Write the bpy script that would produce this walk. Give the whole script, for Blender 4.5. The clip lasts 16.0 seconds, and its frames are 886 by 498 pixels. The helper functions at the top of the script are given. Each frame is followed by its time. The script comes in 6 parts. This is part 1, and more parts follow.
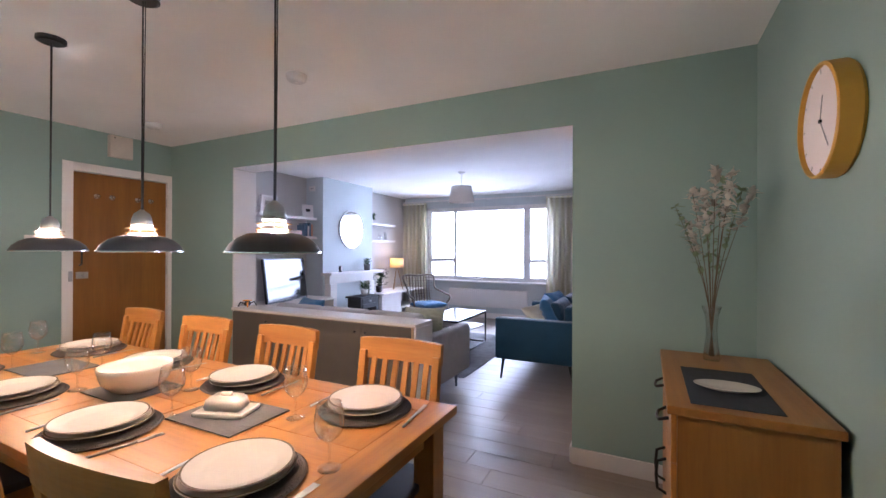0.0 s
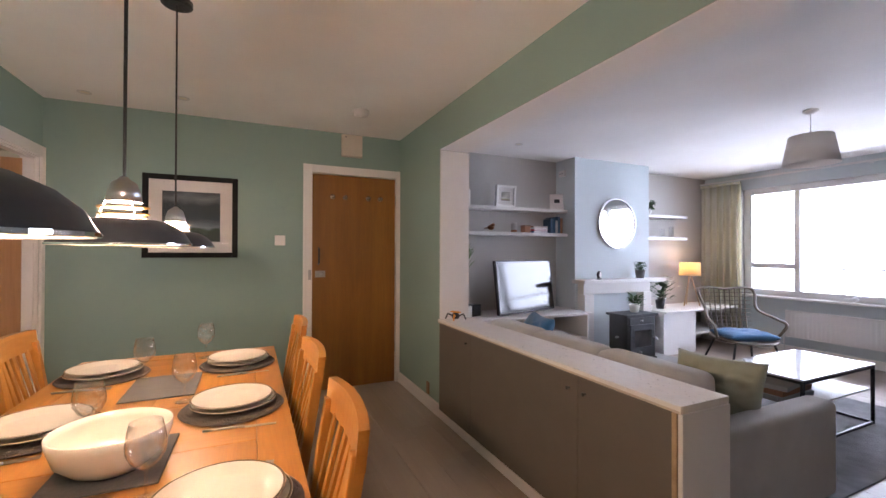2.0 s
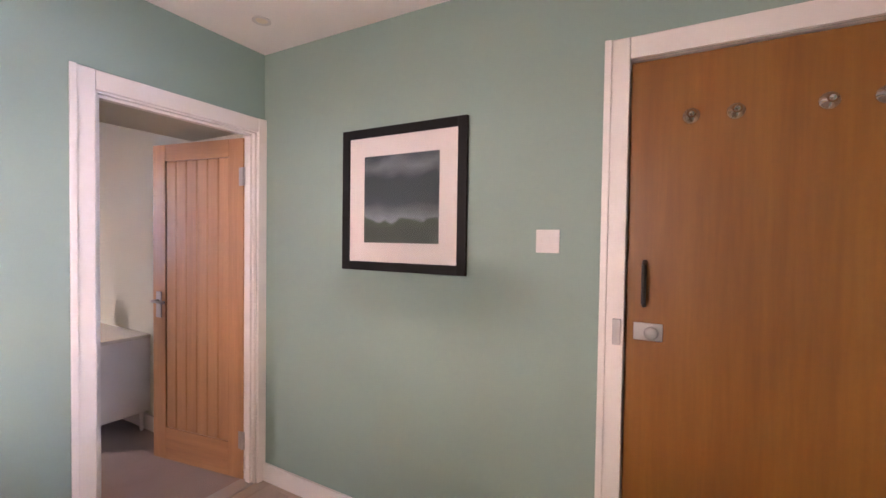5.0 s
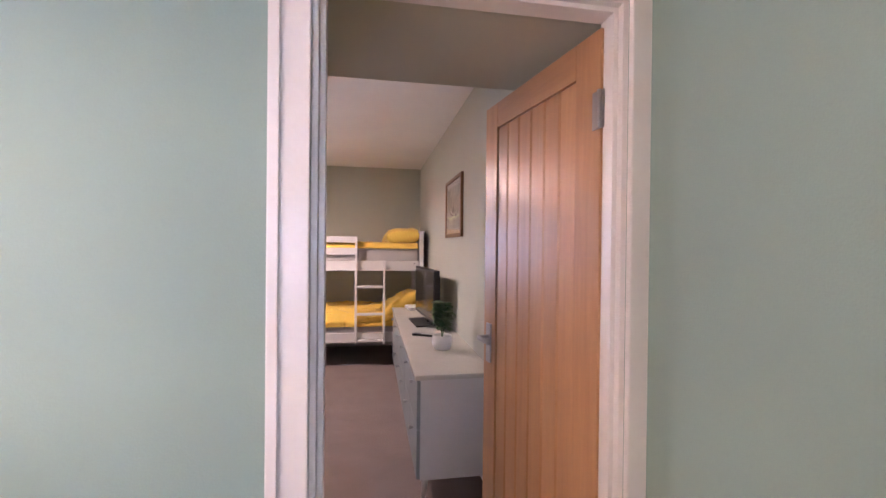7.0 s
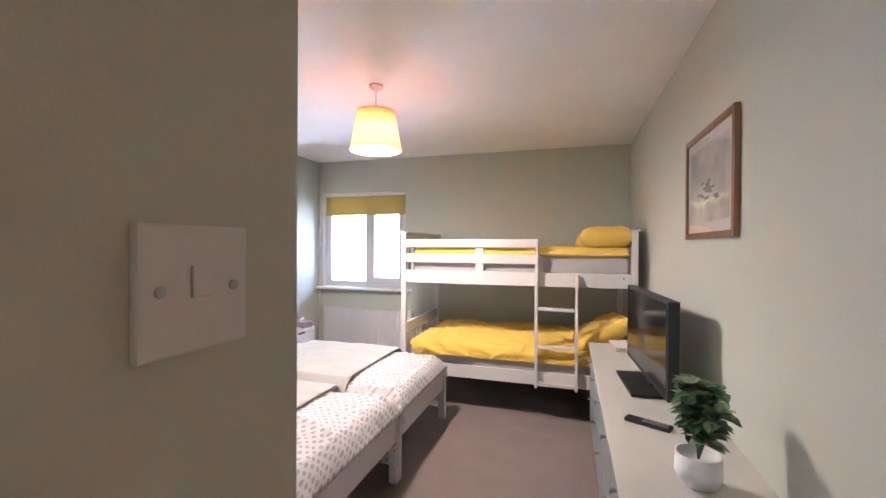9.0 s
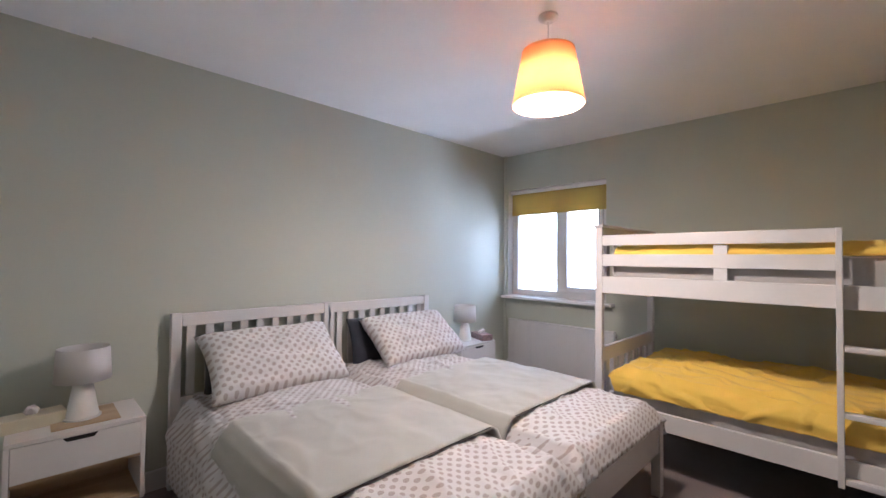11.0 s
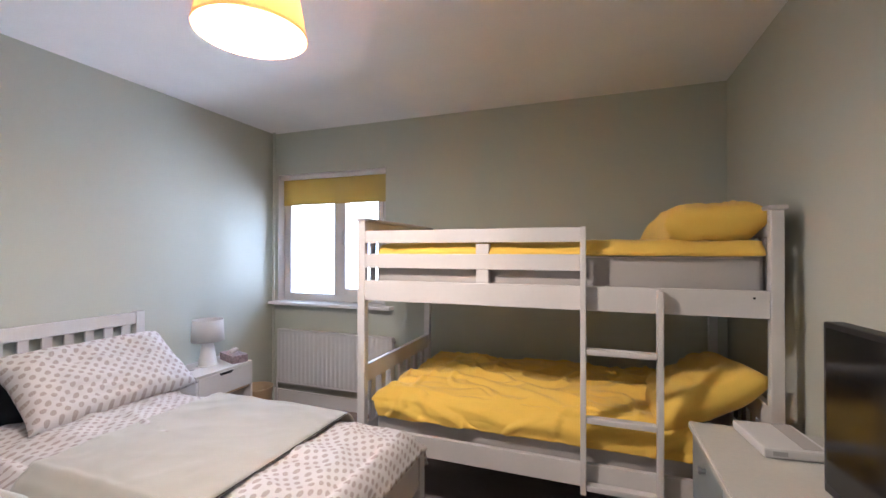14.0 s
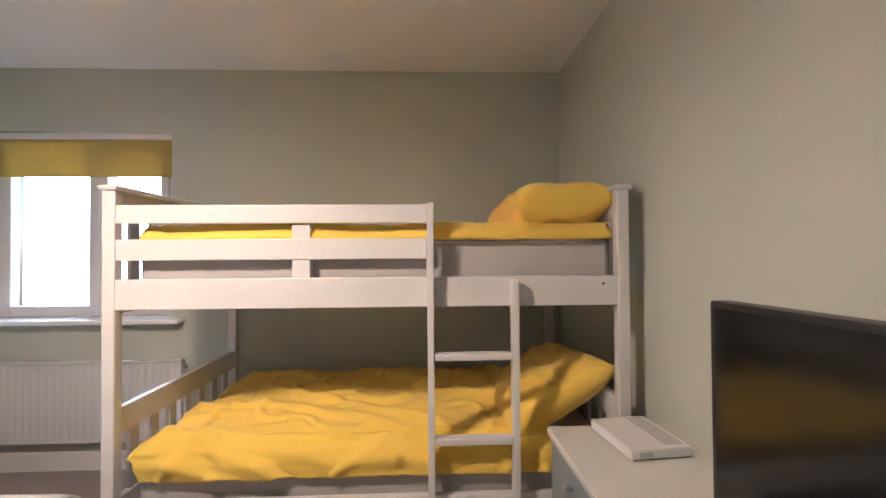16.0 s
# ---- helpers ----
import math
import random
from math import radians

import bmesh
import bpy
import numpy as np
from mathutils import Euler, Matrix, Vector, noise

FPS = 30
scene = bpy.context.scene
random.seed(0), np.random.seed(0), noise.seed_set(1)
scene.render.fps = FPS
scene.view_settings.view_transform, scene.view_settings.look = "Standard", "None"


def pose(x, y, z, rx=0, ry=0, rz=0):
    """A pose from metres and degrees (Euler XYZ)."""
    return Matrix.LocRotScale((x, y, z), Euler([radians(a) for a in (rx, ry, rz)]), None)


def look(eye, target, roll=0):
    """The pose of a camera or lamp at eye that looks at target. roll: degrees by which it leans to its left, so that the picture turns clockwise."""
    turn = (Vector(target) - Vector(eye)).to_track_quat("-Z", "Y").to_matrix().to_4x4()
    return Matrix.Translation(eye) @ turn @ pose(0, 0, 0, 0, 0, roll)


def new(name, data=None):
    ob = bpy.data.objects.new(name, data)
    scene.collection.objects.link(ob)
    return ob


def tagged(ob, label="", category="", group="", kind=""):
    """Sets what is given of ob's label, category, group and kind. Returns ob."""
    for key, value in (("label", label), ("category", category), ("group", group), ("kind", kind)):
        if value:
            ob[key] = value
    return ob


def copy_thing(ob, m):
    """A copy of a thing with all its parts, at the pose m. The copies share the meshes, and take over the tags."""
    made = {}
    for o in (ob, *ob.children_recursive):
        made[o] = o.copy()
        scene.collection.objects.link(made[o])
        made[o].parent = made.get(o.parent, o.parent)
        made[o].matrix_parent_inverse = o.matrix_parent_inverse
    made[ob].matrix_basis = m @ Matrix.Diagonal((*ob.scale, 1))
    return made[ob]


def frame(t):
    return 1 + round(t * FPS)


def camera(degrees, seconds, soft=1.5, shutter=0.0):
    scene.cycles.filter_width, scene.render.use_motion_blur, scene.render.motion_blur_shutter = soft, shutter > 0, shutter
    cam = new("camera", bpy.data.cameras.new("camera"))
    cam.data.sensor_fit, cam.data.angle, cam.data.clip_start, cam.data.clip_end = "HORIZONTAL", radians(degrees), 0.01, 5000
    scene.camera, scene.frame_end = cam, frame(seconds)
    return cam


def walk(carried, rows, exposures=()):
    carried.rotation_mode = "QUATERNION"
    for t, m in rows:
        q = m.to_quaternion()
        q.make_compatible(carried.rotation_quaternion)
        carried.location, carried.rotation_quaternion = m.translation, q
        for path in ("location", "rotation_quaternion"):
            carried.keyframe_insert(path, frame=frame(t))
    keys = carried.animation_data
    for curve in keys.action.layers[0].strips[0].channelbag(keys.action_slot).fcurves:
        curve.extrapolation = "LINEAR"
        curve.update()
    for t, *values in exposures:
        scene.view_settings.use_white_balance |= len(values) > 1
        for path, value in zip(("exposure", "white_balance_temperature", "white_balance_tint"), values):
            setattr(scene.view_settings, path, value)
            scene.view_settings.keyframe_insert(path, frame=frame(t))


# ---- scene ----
cam = camera(93.7, 16.0)
PATH = [
    (0, (4.539, -2.671, 1.317), (3.654, -0.878, 1.322), 0.2),
    (0.5, (4.366, -2.338, 1.300), (3.256, -0.708, 1.310), 0.36),
    (1, (4.157, -2.065, 1.305), (2.679, -0.717, 1.32), 0.4),
    (1.5, (4.079, -1.729, 1.311), (2.404, -0.636, 1.328), 0.4),
    (2, (3.948, -1.345, 1.29), (2.133, -0.506, 1.303), 0.2),
    (2.5, (3.674, -1.001, 1.278), (1.76, -0.419, 1.277), 0.5),
    (3, (3.315, -0.737, 1.317), (1.334, -0.461, 1.297), 0.8),
    (3.2, (3.127, -0.681, 1.336), (1.134, -0.521, 1.304), 0.7),
    (3.7, (2.68, -0.62, 1.357), (0.685, -0.760, 1.322), 0.7),
    (4.25, (2.19, -0.605, 1.372), (0.245, -1.072, 1.332), 0.75),
    (4.8, (1.73, -0.655, 1.384), (-0.090, -1.484, 1.339), 0.8),
    (5.3, (1.337, -0.831, 1.391), (-0.275, -2.014, 1.339), 0.8),
    (5.5, (1.178, -0.96, 1.381), (-0.3, -2.306, 1.33), 0.7),
    (6, (0.922, -1.219, 1.379), (-0.228, -2.855, 1.328), 0.5),
    (6.5, (0.725, -1.505, 1.386), (-0.008, -3.365, 1.34), 0.3),
    (7, (0.662, -1.798, 1.357), (0.321, -3.768, 1.343), 0.6),
    (7.5, (0.58, -2.128, 1.375), (0.566, -4.128, 1.354), 0.4),
    (8, (0.555, -2.466, 1.378), (0.793, -4.451, 1.361), 0.2),
    (8.5, (0.573, -2.755, 1.389), (0.984, -4.713, 1.375), 0.2),
    (9, (0.574, -3.061, 1.39), (1.156, -4.974, 1.378), 0.3),
    (9.5, (0.634, -3.325, 1.37), (1.411, -5.168, 1.372), 0.3),
    (10, (0.731, -3.54, 1.389), (1.748, -5.262, 1.393), 0.3),
    (10.2, (0.756, -3.624, 1.367), (1.879, -5.279, 1.384), 0.4),
    (12.3, (0.748, -3.951, 1.273), (2.311, -5.198, 1.307), 0.1),
    (12.5, (0.75, -4.01, 1.285), (2.248, -5.335, 1.311), 0.2),
    (13, (0.801, -4.164, 1.307), (1.989, -5.772, 1.33), 0.1),
    (13.5, (0.798, -4.301, 1.317), (1.673, -6.099, 1.335), 0.1),
    (14, (0.774, -4.482, 1.335), (1.46, -6.361, 1.352), 0.1),
    (14.5, (0.801, -4.678, 1.325), (1.422, -6.579, 1.343), 0.1),
    (15, (0.866, -4.921, 1.34), (1.432, -6.839, 1.348), -0.0),
    (15.5, (0.847, -5.007, 1.308), (1.29, -6.957, 1.327), -0.1),
    (16, (0.833, -4.932, 1.264), (0.757, -6.93, 1.294), -0.4),
]
walk(cam, [(t, look(eye, target, roll)) for t, eye, target, roll in PATH],
     exposures=[(0.0, 1.0, 5450, 27), (0.5, 1.0, 5350, 26), (1.5, 0.78, 5850, 25), (3.0, 1.08, 6450, 25), (5.5, 1.72, 5750, 38), (7.0, 1.48, 5750, 35), (7.5, 1.48, 5700, 34),
                (8.0, 1.36, 6350, 26), (8.5, 1.97, 5900, 22), (9.0, 1.75, 5400, 19), (10.0, 1.24, 5350, 18), (12.5, 0.92, 5250, 17), (13.0, 1.05, 5350, 17),
                (14.0, 1.08, 5450, 17), (16.0, 1.24, 5850, 18)])

# ---- light ----
world = bpy.data.worlds.new("overcast_sky")
scene.world = world
world.use_nodes = True
wn = world.node_tree.nodes
sky = wn.new("ShaderNodeTexSky")
sky.sky_type, sky.sun_disc = "NISHITA", False
sky.sun_elevation, sky.sun_rotation = radians(40), radians(200)
world.node_tree.links.new(sky.outputs[0], wn["Background"].inputs[0])
wn["Background"].inputs[1].default_value = 0.08
sun = new("sun", bpy.data.lights.new("sun", "SUN"))
sun.data.energy, sun.data.angle, sun.data.color = 0.5, radians(25), (1, 0.96, 0.9)
sun.matrix_world = look((2, -14, 12), (2, 0, 0))
SKY_NORTH, SKY_SOUTH = 10.4, 4.9
PENDANT_W, BEDLAMP_W, LIVLAMP_W = 36.0, 47.0, 2.6

# ---- materials ----


def mat(name, color, rough=0.6, metal=0.0, var=0.12, scale=6.0, bump=0.1, bscale=60.0, stretch=(1, 1, 1), spec=0.5,
        per_object=0.0, sheen=0.0, coat=0.0, dist=0.01):
    """A surface with large uneven patches, fine grain in colour and roughness, and fine relief."""
    m = bpy.data.materials.new(name)
    m.use_nodes = True
    n, l = m.node_tree.nodes, m.node_tree.links
    b = n["Principled BSDF"]
    co = n.new("ShaderNodeTexCoord")
    mp = n.new("ShaderNodeMapping")
    mp.inputs["Scale"].default_value = stretch
    l.new(co.outputs["Object"], mp.inputs["Vector"])
    big, fine = n.new("ShaderNodeTexNoise"), n.new("ShaderNodeTexNoise")
    big.inputs["Scale"].default_value, big.inputs["Detail"].default_value = scale, 4
    fine.inputs["Scale"].default_value, fine.inputs["Detail"].default_value = bscale, 6
    l.new(mp.outputs[0], big.inputs["Vector"])
    l.new(mp.outputs[0], fine.inputs["Vector"])
    add = n.new("ShaderNodeMath")
    add.operation = "MULTIPLY_ADD"
    add.inputs[1].default_value = 0.5
    l.new(fine.outputs["Fac"], add.inputs[0])
    l.new(big.outputs["Fac"], add.inputs[2])
    ramp = n.new("ShaderNodeMapRange")
    ramp.inputs["From Min"].default_value, ramp.inputs["From Max"].default_value = 0.4, 1.1
    ramp.inputs["To Min"].default_value, ramp.inputs["To Max"].default_value = 1 - var, 1 + var
    l.new(add.outputs[0], ramp.inputs["Value"])
    last = ramp.outputs[0]
    if per_object:
        info = n.new("ShaderNodeObjectInfo")
        r2 = n.new("ShaderNodeMapRange")
        r2.inputs["To Min"].default_value, r2.inputs["To Max"].default_value = 1 - per_object, 1 + per_object
        l.new(info.outputs["Random"], r2.inputs["Value"])
        mul = n.new("ShaderNodeMath")
        mul.operation = "MULTIPLY"
        l.new(last, mul.inputs[0])
        l.new(r2.outputs[0], mul.inputs[1])
        last = mul.outputs[0]
    mix = n.new("ShaderNodeVectorMath")
    mix.operation = "SCALE"
    mix.inputs[0].default_value = color
    l.new(last, mix.inputs["Scale"])
    l.new(mix.outputs[0], b.inputs["Base Color"])
    rr = n.new("ShaderNodeMapRange")
    rr.inputs["To Min"].default_value, rr.inputs["To Max"].default_value = max(0.02, rough - 0.08), min(1, rough + 0.08)
    l.new(fine.outputs["Fac"], rr.inputs["Value"])
    l.new(rr.outputs[0], b.inputs["Roughness"])
    b.inputs["Metallic"].default_value = metal
    b.inputs["Specular IOR Level"].default_value = spec
    b.inputs["Sheen Weight"].default_value = sheen
    b.inputs["Coat Weight"].default_value = coat
    b.inputs["Coat Roughness"].default_value = 0.28
    if bump:
        bp = n.new("ShaderNodeBump")
        bp.inputs["Strength"].default_value, bp.inputs["Distance"].default_value = bump, dist
        l.new(fine.outputs["Fac"], bp.inputs["Height"])
        l.new(bp.outputs[0], b.inputs["Normal"])
    return m


def wood(name, color, dark, rough=0.4, axis=0, rings=14.0, per_object=0.1, coat=0.15):
    """Straight-grained timber; axis is the direction of the grain."""
    m = mat(name, color, rough, per_object=per_object, var=0.1, scale=3, bump=0, coat=coat)
    n, l = m.node_tree.nodes, m.node_tree.links
    co = n.new("ShaderNodeTexCoord")
    mp = n.new("ShaderNodeMapping")
    st = [1.0, 1.0, 1.0]
    st[axis] = 0.06
    mp.inputs["Scale"].default_value = st
    l.new(co.outputs["Object"], mp.inputs["Vector"])
    info = n.new("ShaderNodeObjectInfo")
    off = n.new("ShaderNodeMath")
    off.operation = "MULTIPLY"
    off.inputs[1].default_value = 37.0
    l.new(info.outputs["Random"], off.inputs[0])
    l.new(off.outputs[0], mp.inputs["Location"])
    g1, g2 = n.new("ShaderNodeTexNoise"), n.new("ShaderNodeTexNoise")
    g1.inputs["Scale"].default_value, g1.inputs["Detail"].default_value, g1.inputs["Distortion"].default_value = rings, 5, 0.6
    g2.inputs["Scale"].default_value, g2.inputs["Detail"].default_value = rings * 9, 3
    l.new(mp.outputs[0], g1.inputs["Vector"])
    l.new(mp.outputs[0], g2.inputs["Vector"])
    s = n.new("ShaderNodeMath")
    s.operation = "MULTIPLY_ADD"
    s.inputs[1].default_value = 0.35
    l.new(g2.outputs["Fac"], s.inputs[0])
    l.new(g1.outputs["Fac"], s.inputs[2])
    r = n.new("ShaderNodeMapRange")
    r.inputs["From Min"].default_value, r.inputs["From Max"].default_value = 0.45, 0.95
    l.new(s.outputs[0], r.inputs["Value"])
    b = n["Principled BSDF"]
    base = b.inputs["Base Color"].links[0].from_socket
    mx = n.new("ShaderNodeMix")
    mx.data_type = "RGBA"
    l.new(r.outputs[0], mx.inputs["Factor"])
    l.new(base, mx.inputs["A"])
    mx.inputs["B"].default_value = (*dark, 1)
    l.new(mx.outputs["Result"], b.inputs["Base Color"])
    bp = n.new("ShaderNodeBump")
    bp.inputs["Strength"].default_value, bp.inputs["Distance"].default_value = 0.08, 0.003
    l.new(s.outputs[0], bp.inputs["Height"])
    l.new(bp.outputs[0], b.inputs["Normal"])
    return m


def glow(name, color, strength):
    m = bpy.data.materials.new(name)
    m.use_nodes = True
    b = m.node_tree.nodes["Principled BSDF"]
    b.inputs["Base Color"].default_value = (*color, 1)
    b.inputs["Emission Color"].default_value = (*color, 1)
    b.inputs["Emission Strength"].default_value = strength
    return m


def thin_glass(name, rough, base=0.035, edge=0.55, power=4.0):
    """Thin clear glass: see-through, with a mirror gloss that grows at glancing angles."""
    m = bpy.data.materials.new(name)
    m.use_nodes = True
    n, l = m.node_tree.nodes, m.node_tree.links
    n.remove(n["Principled BSDF"])
    t, g, f, mx = (n.new("ShaderNode" + k) for k in ("BsdfTransparent", "BsdfGlossy", "LayerWeight", "MixShader"))
    pw, sc = n.new("ShaderNodeMath"), n.new("ShaderNodeMath")
    pw.operation, pw.inputs[1].default_value = "POWER", power
    sc.operation, sc.inputs[1].default_value, sc.inputs[2].default_value = "MULTIPLY_ADD", edge, base
    f.inputs["Blend"].default_value = 0.5
    l.new(f.outputs["Facing"], pw.inputs[0])
    l.new(pw.outputs[0], sc.inputs[0])
    t.inputs["Color"].default_value = (0.985, 0.99, 0.99, 1)
    g.inputs["Roughness"].default_value = rough
    l.new(sc.outputs[0], mx.inputs[0])
    l.new(t.outputs[0], mx.inputs[1])
    l.new(g.outputs[0], mx.inputs[2])
    l.new(mx.outputs[0], n["Material Output"].inputs["Surface"])
    return m


def shade_cloth(name, color, trans=0.5):
    """Thin lampshade or blind cloth, which lets light through."""
    m = mat(name, color, 0.9, var=0.06, bscale=300, bump=0.1)
    n, l = m.node_tree.nodes, m.node_tree.links
    t = n.new("ShaderNodeBsdfTranslucent")
    t.inputs["Color"].default_value = (*color, 1)
    mx = n.new("ShaderNodeMixShader")
    mx.inputs[0].default_value = trans
    l.new(n["Principled BSDF"].outputs[0], mx.inputs[1])
    l.new(t.outputs[0], mx.inputs[2])
    l.new(mx.outputs[0], n["Material Output"].inputs["Surface"])
    return m


GREEN = mat("sage_paint", (0.26, 0.362, 0.32), 0.75, var=0.05, scale=1.5, bump=0.12, bscale=220, dist=0.004)
CREAM = mat("grey_green_paint", (0.53, 0.54, 0.462), 0.8, var=0.04, scale=1.5, bump=0.12, bscale=220, dist=0.004)
GREYWALL = mat("warm_grey_paint", (0.50, 0.475, 0.45), 0.8, var=0.04, scale=1.5, bump=0.12, bscale=220, dist=0.004)
BLUEWALL = mat("pale_blue_grey_paint", (0.52, 0.57, 0.59), 0.8, var=0.04, scale=1.5, bump=0.12, bscale=220, dist=0.004)
CEIL = mat("ceiling_paint", (0.88, 0.86, 0.845), 0.9, var=0.05, scale=2, bump=0.25, bscale=120, dist=0.004)
GLOSS = mat("white_gloss_paint", (0.78, 0.75, 0.73), 0.35, var=0.03, bump=0.05)
WHITE = mat("white_satin_paint", (0.68, 0.65, 0.63), 0.4, var=0.04, bump=0.06)
UPVC = mat("white_plastic", (0.66, 0.64, 0.63), 0.45, var=0.02, bump=0.02)
EDGE_BAND = wood("edge_band", (0.56, 0.47, 0.38), (0.48, 0.39, 0.30), 0.5, 0)
TAUPE = mat("taupe_board", (0.125, 0.108, 0.092), 0.65, var=0.08, bump=0.08)
STONE_TOP = mat("pale_worktop", (0.76, 0.73, 0.70), 0.3, var=0.06, scale=20, bump=0.03)
OAK_X = wood("honey_oak_x", (0.45, 0.195, 0.032), (0.29, 0.108, 0.015), 0.42, 0)
OAK_Y = wood("honey_oak_y", (0.45, 0.195, 0.032), (0.29, 0.108, 0.015), 0.42, 1)
OAK_Z = wood("honey_oak_z", (0.45, 0.195, 0.032), (0.29, 0.108, 0.015), 0.42, 2)
DOOR_OAK = wood("oak_door", (0.50, 0.27, 0.125), (0.36, 0.18, 0.08), 0.38, 2, rings=10, coat=0.3)
DARK_OAK = wood("brown_veneer", (0.29, 0.125, 0.018), (0.18, 0.068, 0.009), 0.42, 2, rings=8, coat=0.2)
PALE_WOOD = wood("light_wood", (0.50, 0.36, 0.22), (0.36, 0.24, 0.13), 0.5, 1)
FRAME_WOOD = wood("frame_wood", (0.26, 0.13, 0.06), (0.15, 0.07, 0.03), 0.45, 2)
PLANK = wood("grey_brown_plank", (0.40, 0.33, 0.275), (0.31, 0.25, 0.205), 0.48, 0, rings=5, per_object=0.07, coat=0.08)
CARPET = mat("mauve_brown_carpet", (0.27, 0.20, 0.175), 1.0, var=0.18, scale=5, bump=0.8, bscale=500, dist=0.006, spec=0.1, sheen=0.3)
BLACK = mat("black_satin", (0.012, 0.012, 0.014), 0.4, var=0.1, bump=0.04)
PENDANT_GREY = mat("charcoal_enamel", (0.035, 0.037, 0.042), 0.45, var=0.15, bump=0.03)
INNER_WHITE = mat("lamp_inner_white", (0.75, 0.68, 0.55), 0.5, var=0.03)
STEEL = mat("brushed_steel", (0.45, 0.45, 0.46), 0.38, 1.0, var=0.06, bump=0, bscale=200)
CHROME = mat("chrome", (0.75, 0.75, 0.77), 0.1, 1.0, var=0.03, bump=0)
BLACK_METAL = mat("black_metal", (0.03, 0.03, 0.032), 0.45, 0.6, var=0.1)
CHINA = mat("cream_china", (0.62, 0.565, 0.50), 0.22, var=0.03, bump=0.02)
SLATE = mat("slate", (0.075, 0.072, 0.075), 0.7, var=0.25, scale=12, bump=0.3, bscale=90)
RATTAN_DARK = mat("dark_woven_mat", (0.055, 0.045, 0.04), 0.9, var=0.4, bscale=180, bump=1.0, scale=60)
GLASS = thin_glass("glass", 0.025, 0.11, 0.6, 2.5)
PANE = thin_glass("window_glass", 0.0)
SCREEN = mat("dark_screen", (0.008, 0.008, 0.009), 0.12, var=0.02, bump=0, spec=0.6)
MIRROR = mat("mirror_silver", (0.9, 0.9, 0.9), 0.03, 1.0, var=0.0, bump=0)
GREY_FABRIC = mat("grey_weave", (0.42, 0.405, 0.39), 0.95, var=0.15, scale=8, bump=0.5, bscale=400, sheen=0.3, spec=0.2)
NAVY = mat("navy_velvet", (0.018, 0.068, 0.12), 0.8, var=0.2, scale=5, bump=0.4, bscale=350, sheen=0.4, spec=0.2)
BLUE_CUSH = mat("mid_blue_cloth", (0.05, 0.16, 0.32), 0.9, var=0.15, bump=0.4, bscale=350, sheen=0.3, spec=0.2)
CREAM_CUSH = mat("cream_cloth", (0.62, 0.57, 0.42), 0.9, var=0.12, bump=0.4, bscale=350, sheen=0.2, spec=0.2)
SAGE_CUSH = mat("sage_grey_cloth", (0.30, 0.31, 0.24), 0.9, var=0.12, bump=0.4, bscale=350, sheen=0.2, spec=0.2)
YELLOW = mat("mustard_cotton", (0.86, 0.575, 0.095), 0.8, var=0.10, scale=4, bump=0.3, bscale=300, sheen=0.2, spec=0.2)
SHEET = mat("pale_grey_sheet", (0.50, 0.47, 0.45), 0.9, var=0.06, bump=0.3, bscale=250, spec=0.2)
THROW = mat("grey_beige_throw", (0.47, 0.45, 0.40), 0.85, var=0.10, scale=5, bump=0.3, bscale=400, sheen=0.5, spec=0.2)
NAVY_PILLOW = mat("charcoal_pillow", (0.03, 0.032, 0.045), 0.9, var=0.1, bump=0.3, bscale=300, sheen=0.2)
RUG = mat("grey_rug", (0.22, 0.215, 0.22), 1.0, var=0.25, scale=9, bump=0.8, bscale=300, spec=0.1)
CURTAIN = shade_cloth("striped_curtain", (0.76, 0.74, 0.66), 0.5)
SHADE_WHITE = shade_cloth("white_lampshade", (0.74, 0.70, 0.67), 0.3)
SHADE_WARM = shade_cloth("cream_lampshade", (0.85, 0.68, 0.42), 0.55)
SHADE_PEACH = shade_cloth("peach_lampshade", (0.84, 0.53, 0.29), 0.55)
# cloth of the disc added in the bedroom shade to dim its upward light
TOP_BAFFLE = shade_cloth("cream_baffle_cloth", (0.80, 0.66, 0.44), 0.45)
BLIND = shade_cloth("mustard_blind", (0.56, 0.43, 0.14), 0.25)
BULB = glow("lit_bulb", (1.0, 0.72, 0.38), 12)
POT = mat("white_pot", (0.75, 0.74, 0.72), 0.4, var=0.05)
LEAF = mat("green_leaf", (0.05, 0.11, 0.045), 0.5, var=0.3, scale=40, per_object=0.3)
LEAF_PALE = mat("pale_leaf", (0.20, 0.27, 0.15), 0.6, var=0.3, scale=40)
DRIED = mat("dried_flower", (0.60, 0.56, 0.48), 0.9, var=0.2)
TWIG = mat("twig", (0.12, 0.085, 0.05), 0.8, var=0.3)
HEARTH = mat("pale_hearth_stone", (0.34, 0.335, 0.33), 0.6, var=0.12, scale=9, bump=0.2, bscale=90)
STOVE = mat("cast_iron", (0.05, 0.052, 0.056), 0.55, 0.3, var=0.2, bump=0.3, bscale=150)
DRESSER_FRONT = mat("grey_blue_lacquer", (0.23, 0.255, 0.26), 0.45, var=0.05, bump=0.03)
DRESSER_TOP = mat("pale_gloss_top", (0.60, 0.58, 0.52), 0.22, var=0.05, bump=0.02)
RATTAN = wood("grey_rattan", (0.17, 0.14, 0.11), (0.09, 0.07, 0.055), 0.6, 2)
OCHRE = mat("ochre_clock_case", (0.58, 0.31, 0.035), 0.5, var=0.08)
PAPER = mat("mount_board", (0.74, 0.68, 0.66), 0.9, var=0.02, bump=0.02)
RED = mat("red_cloth", (0.45, 0.03, 0.05), 0.8)
ORANGE = mat("orange_plastic", (0.7, 0.28, 0.02), 0.5)
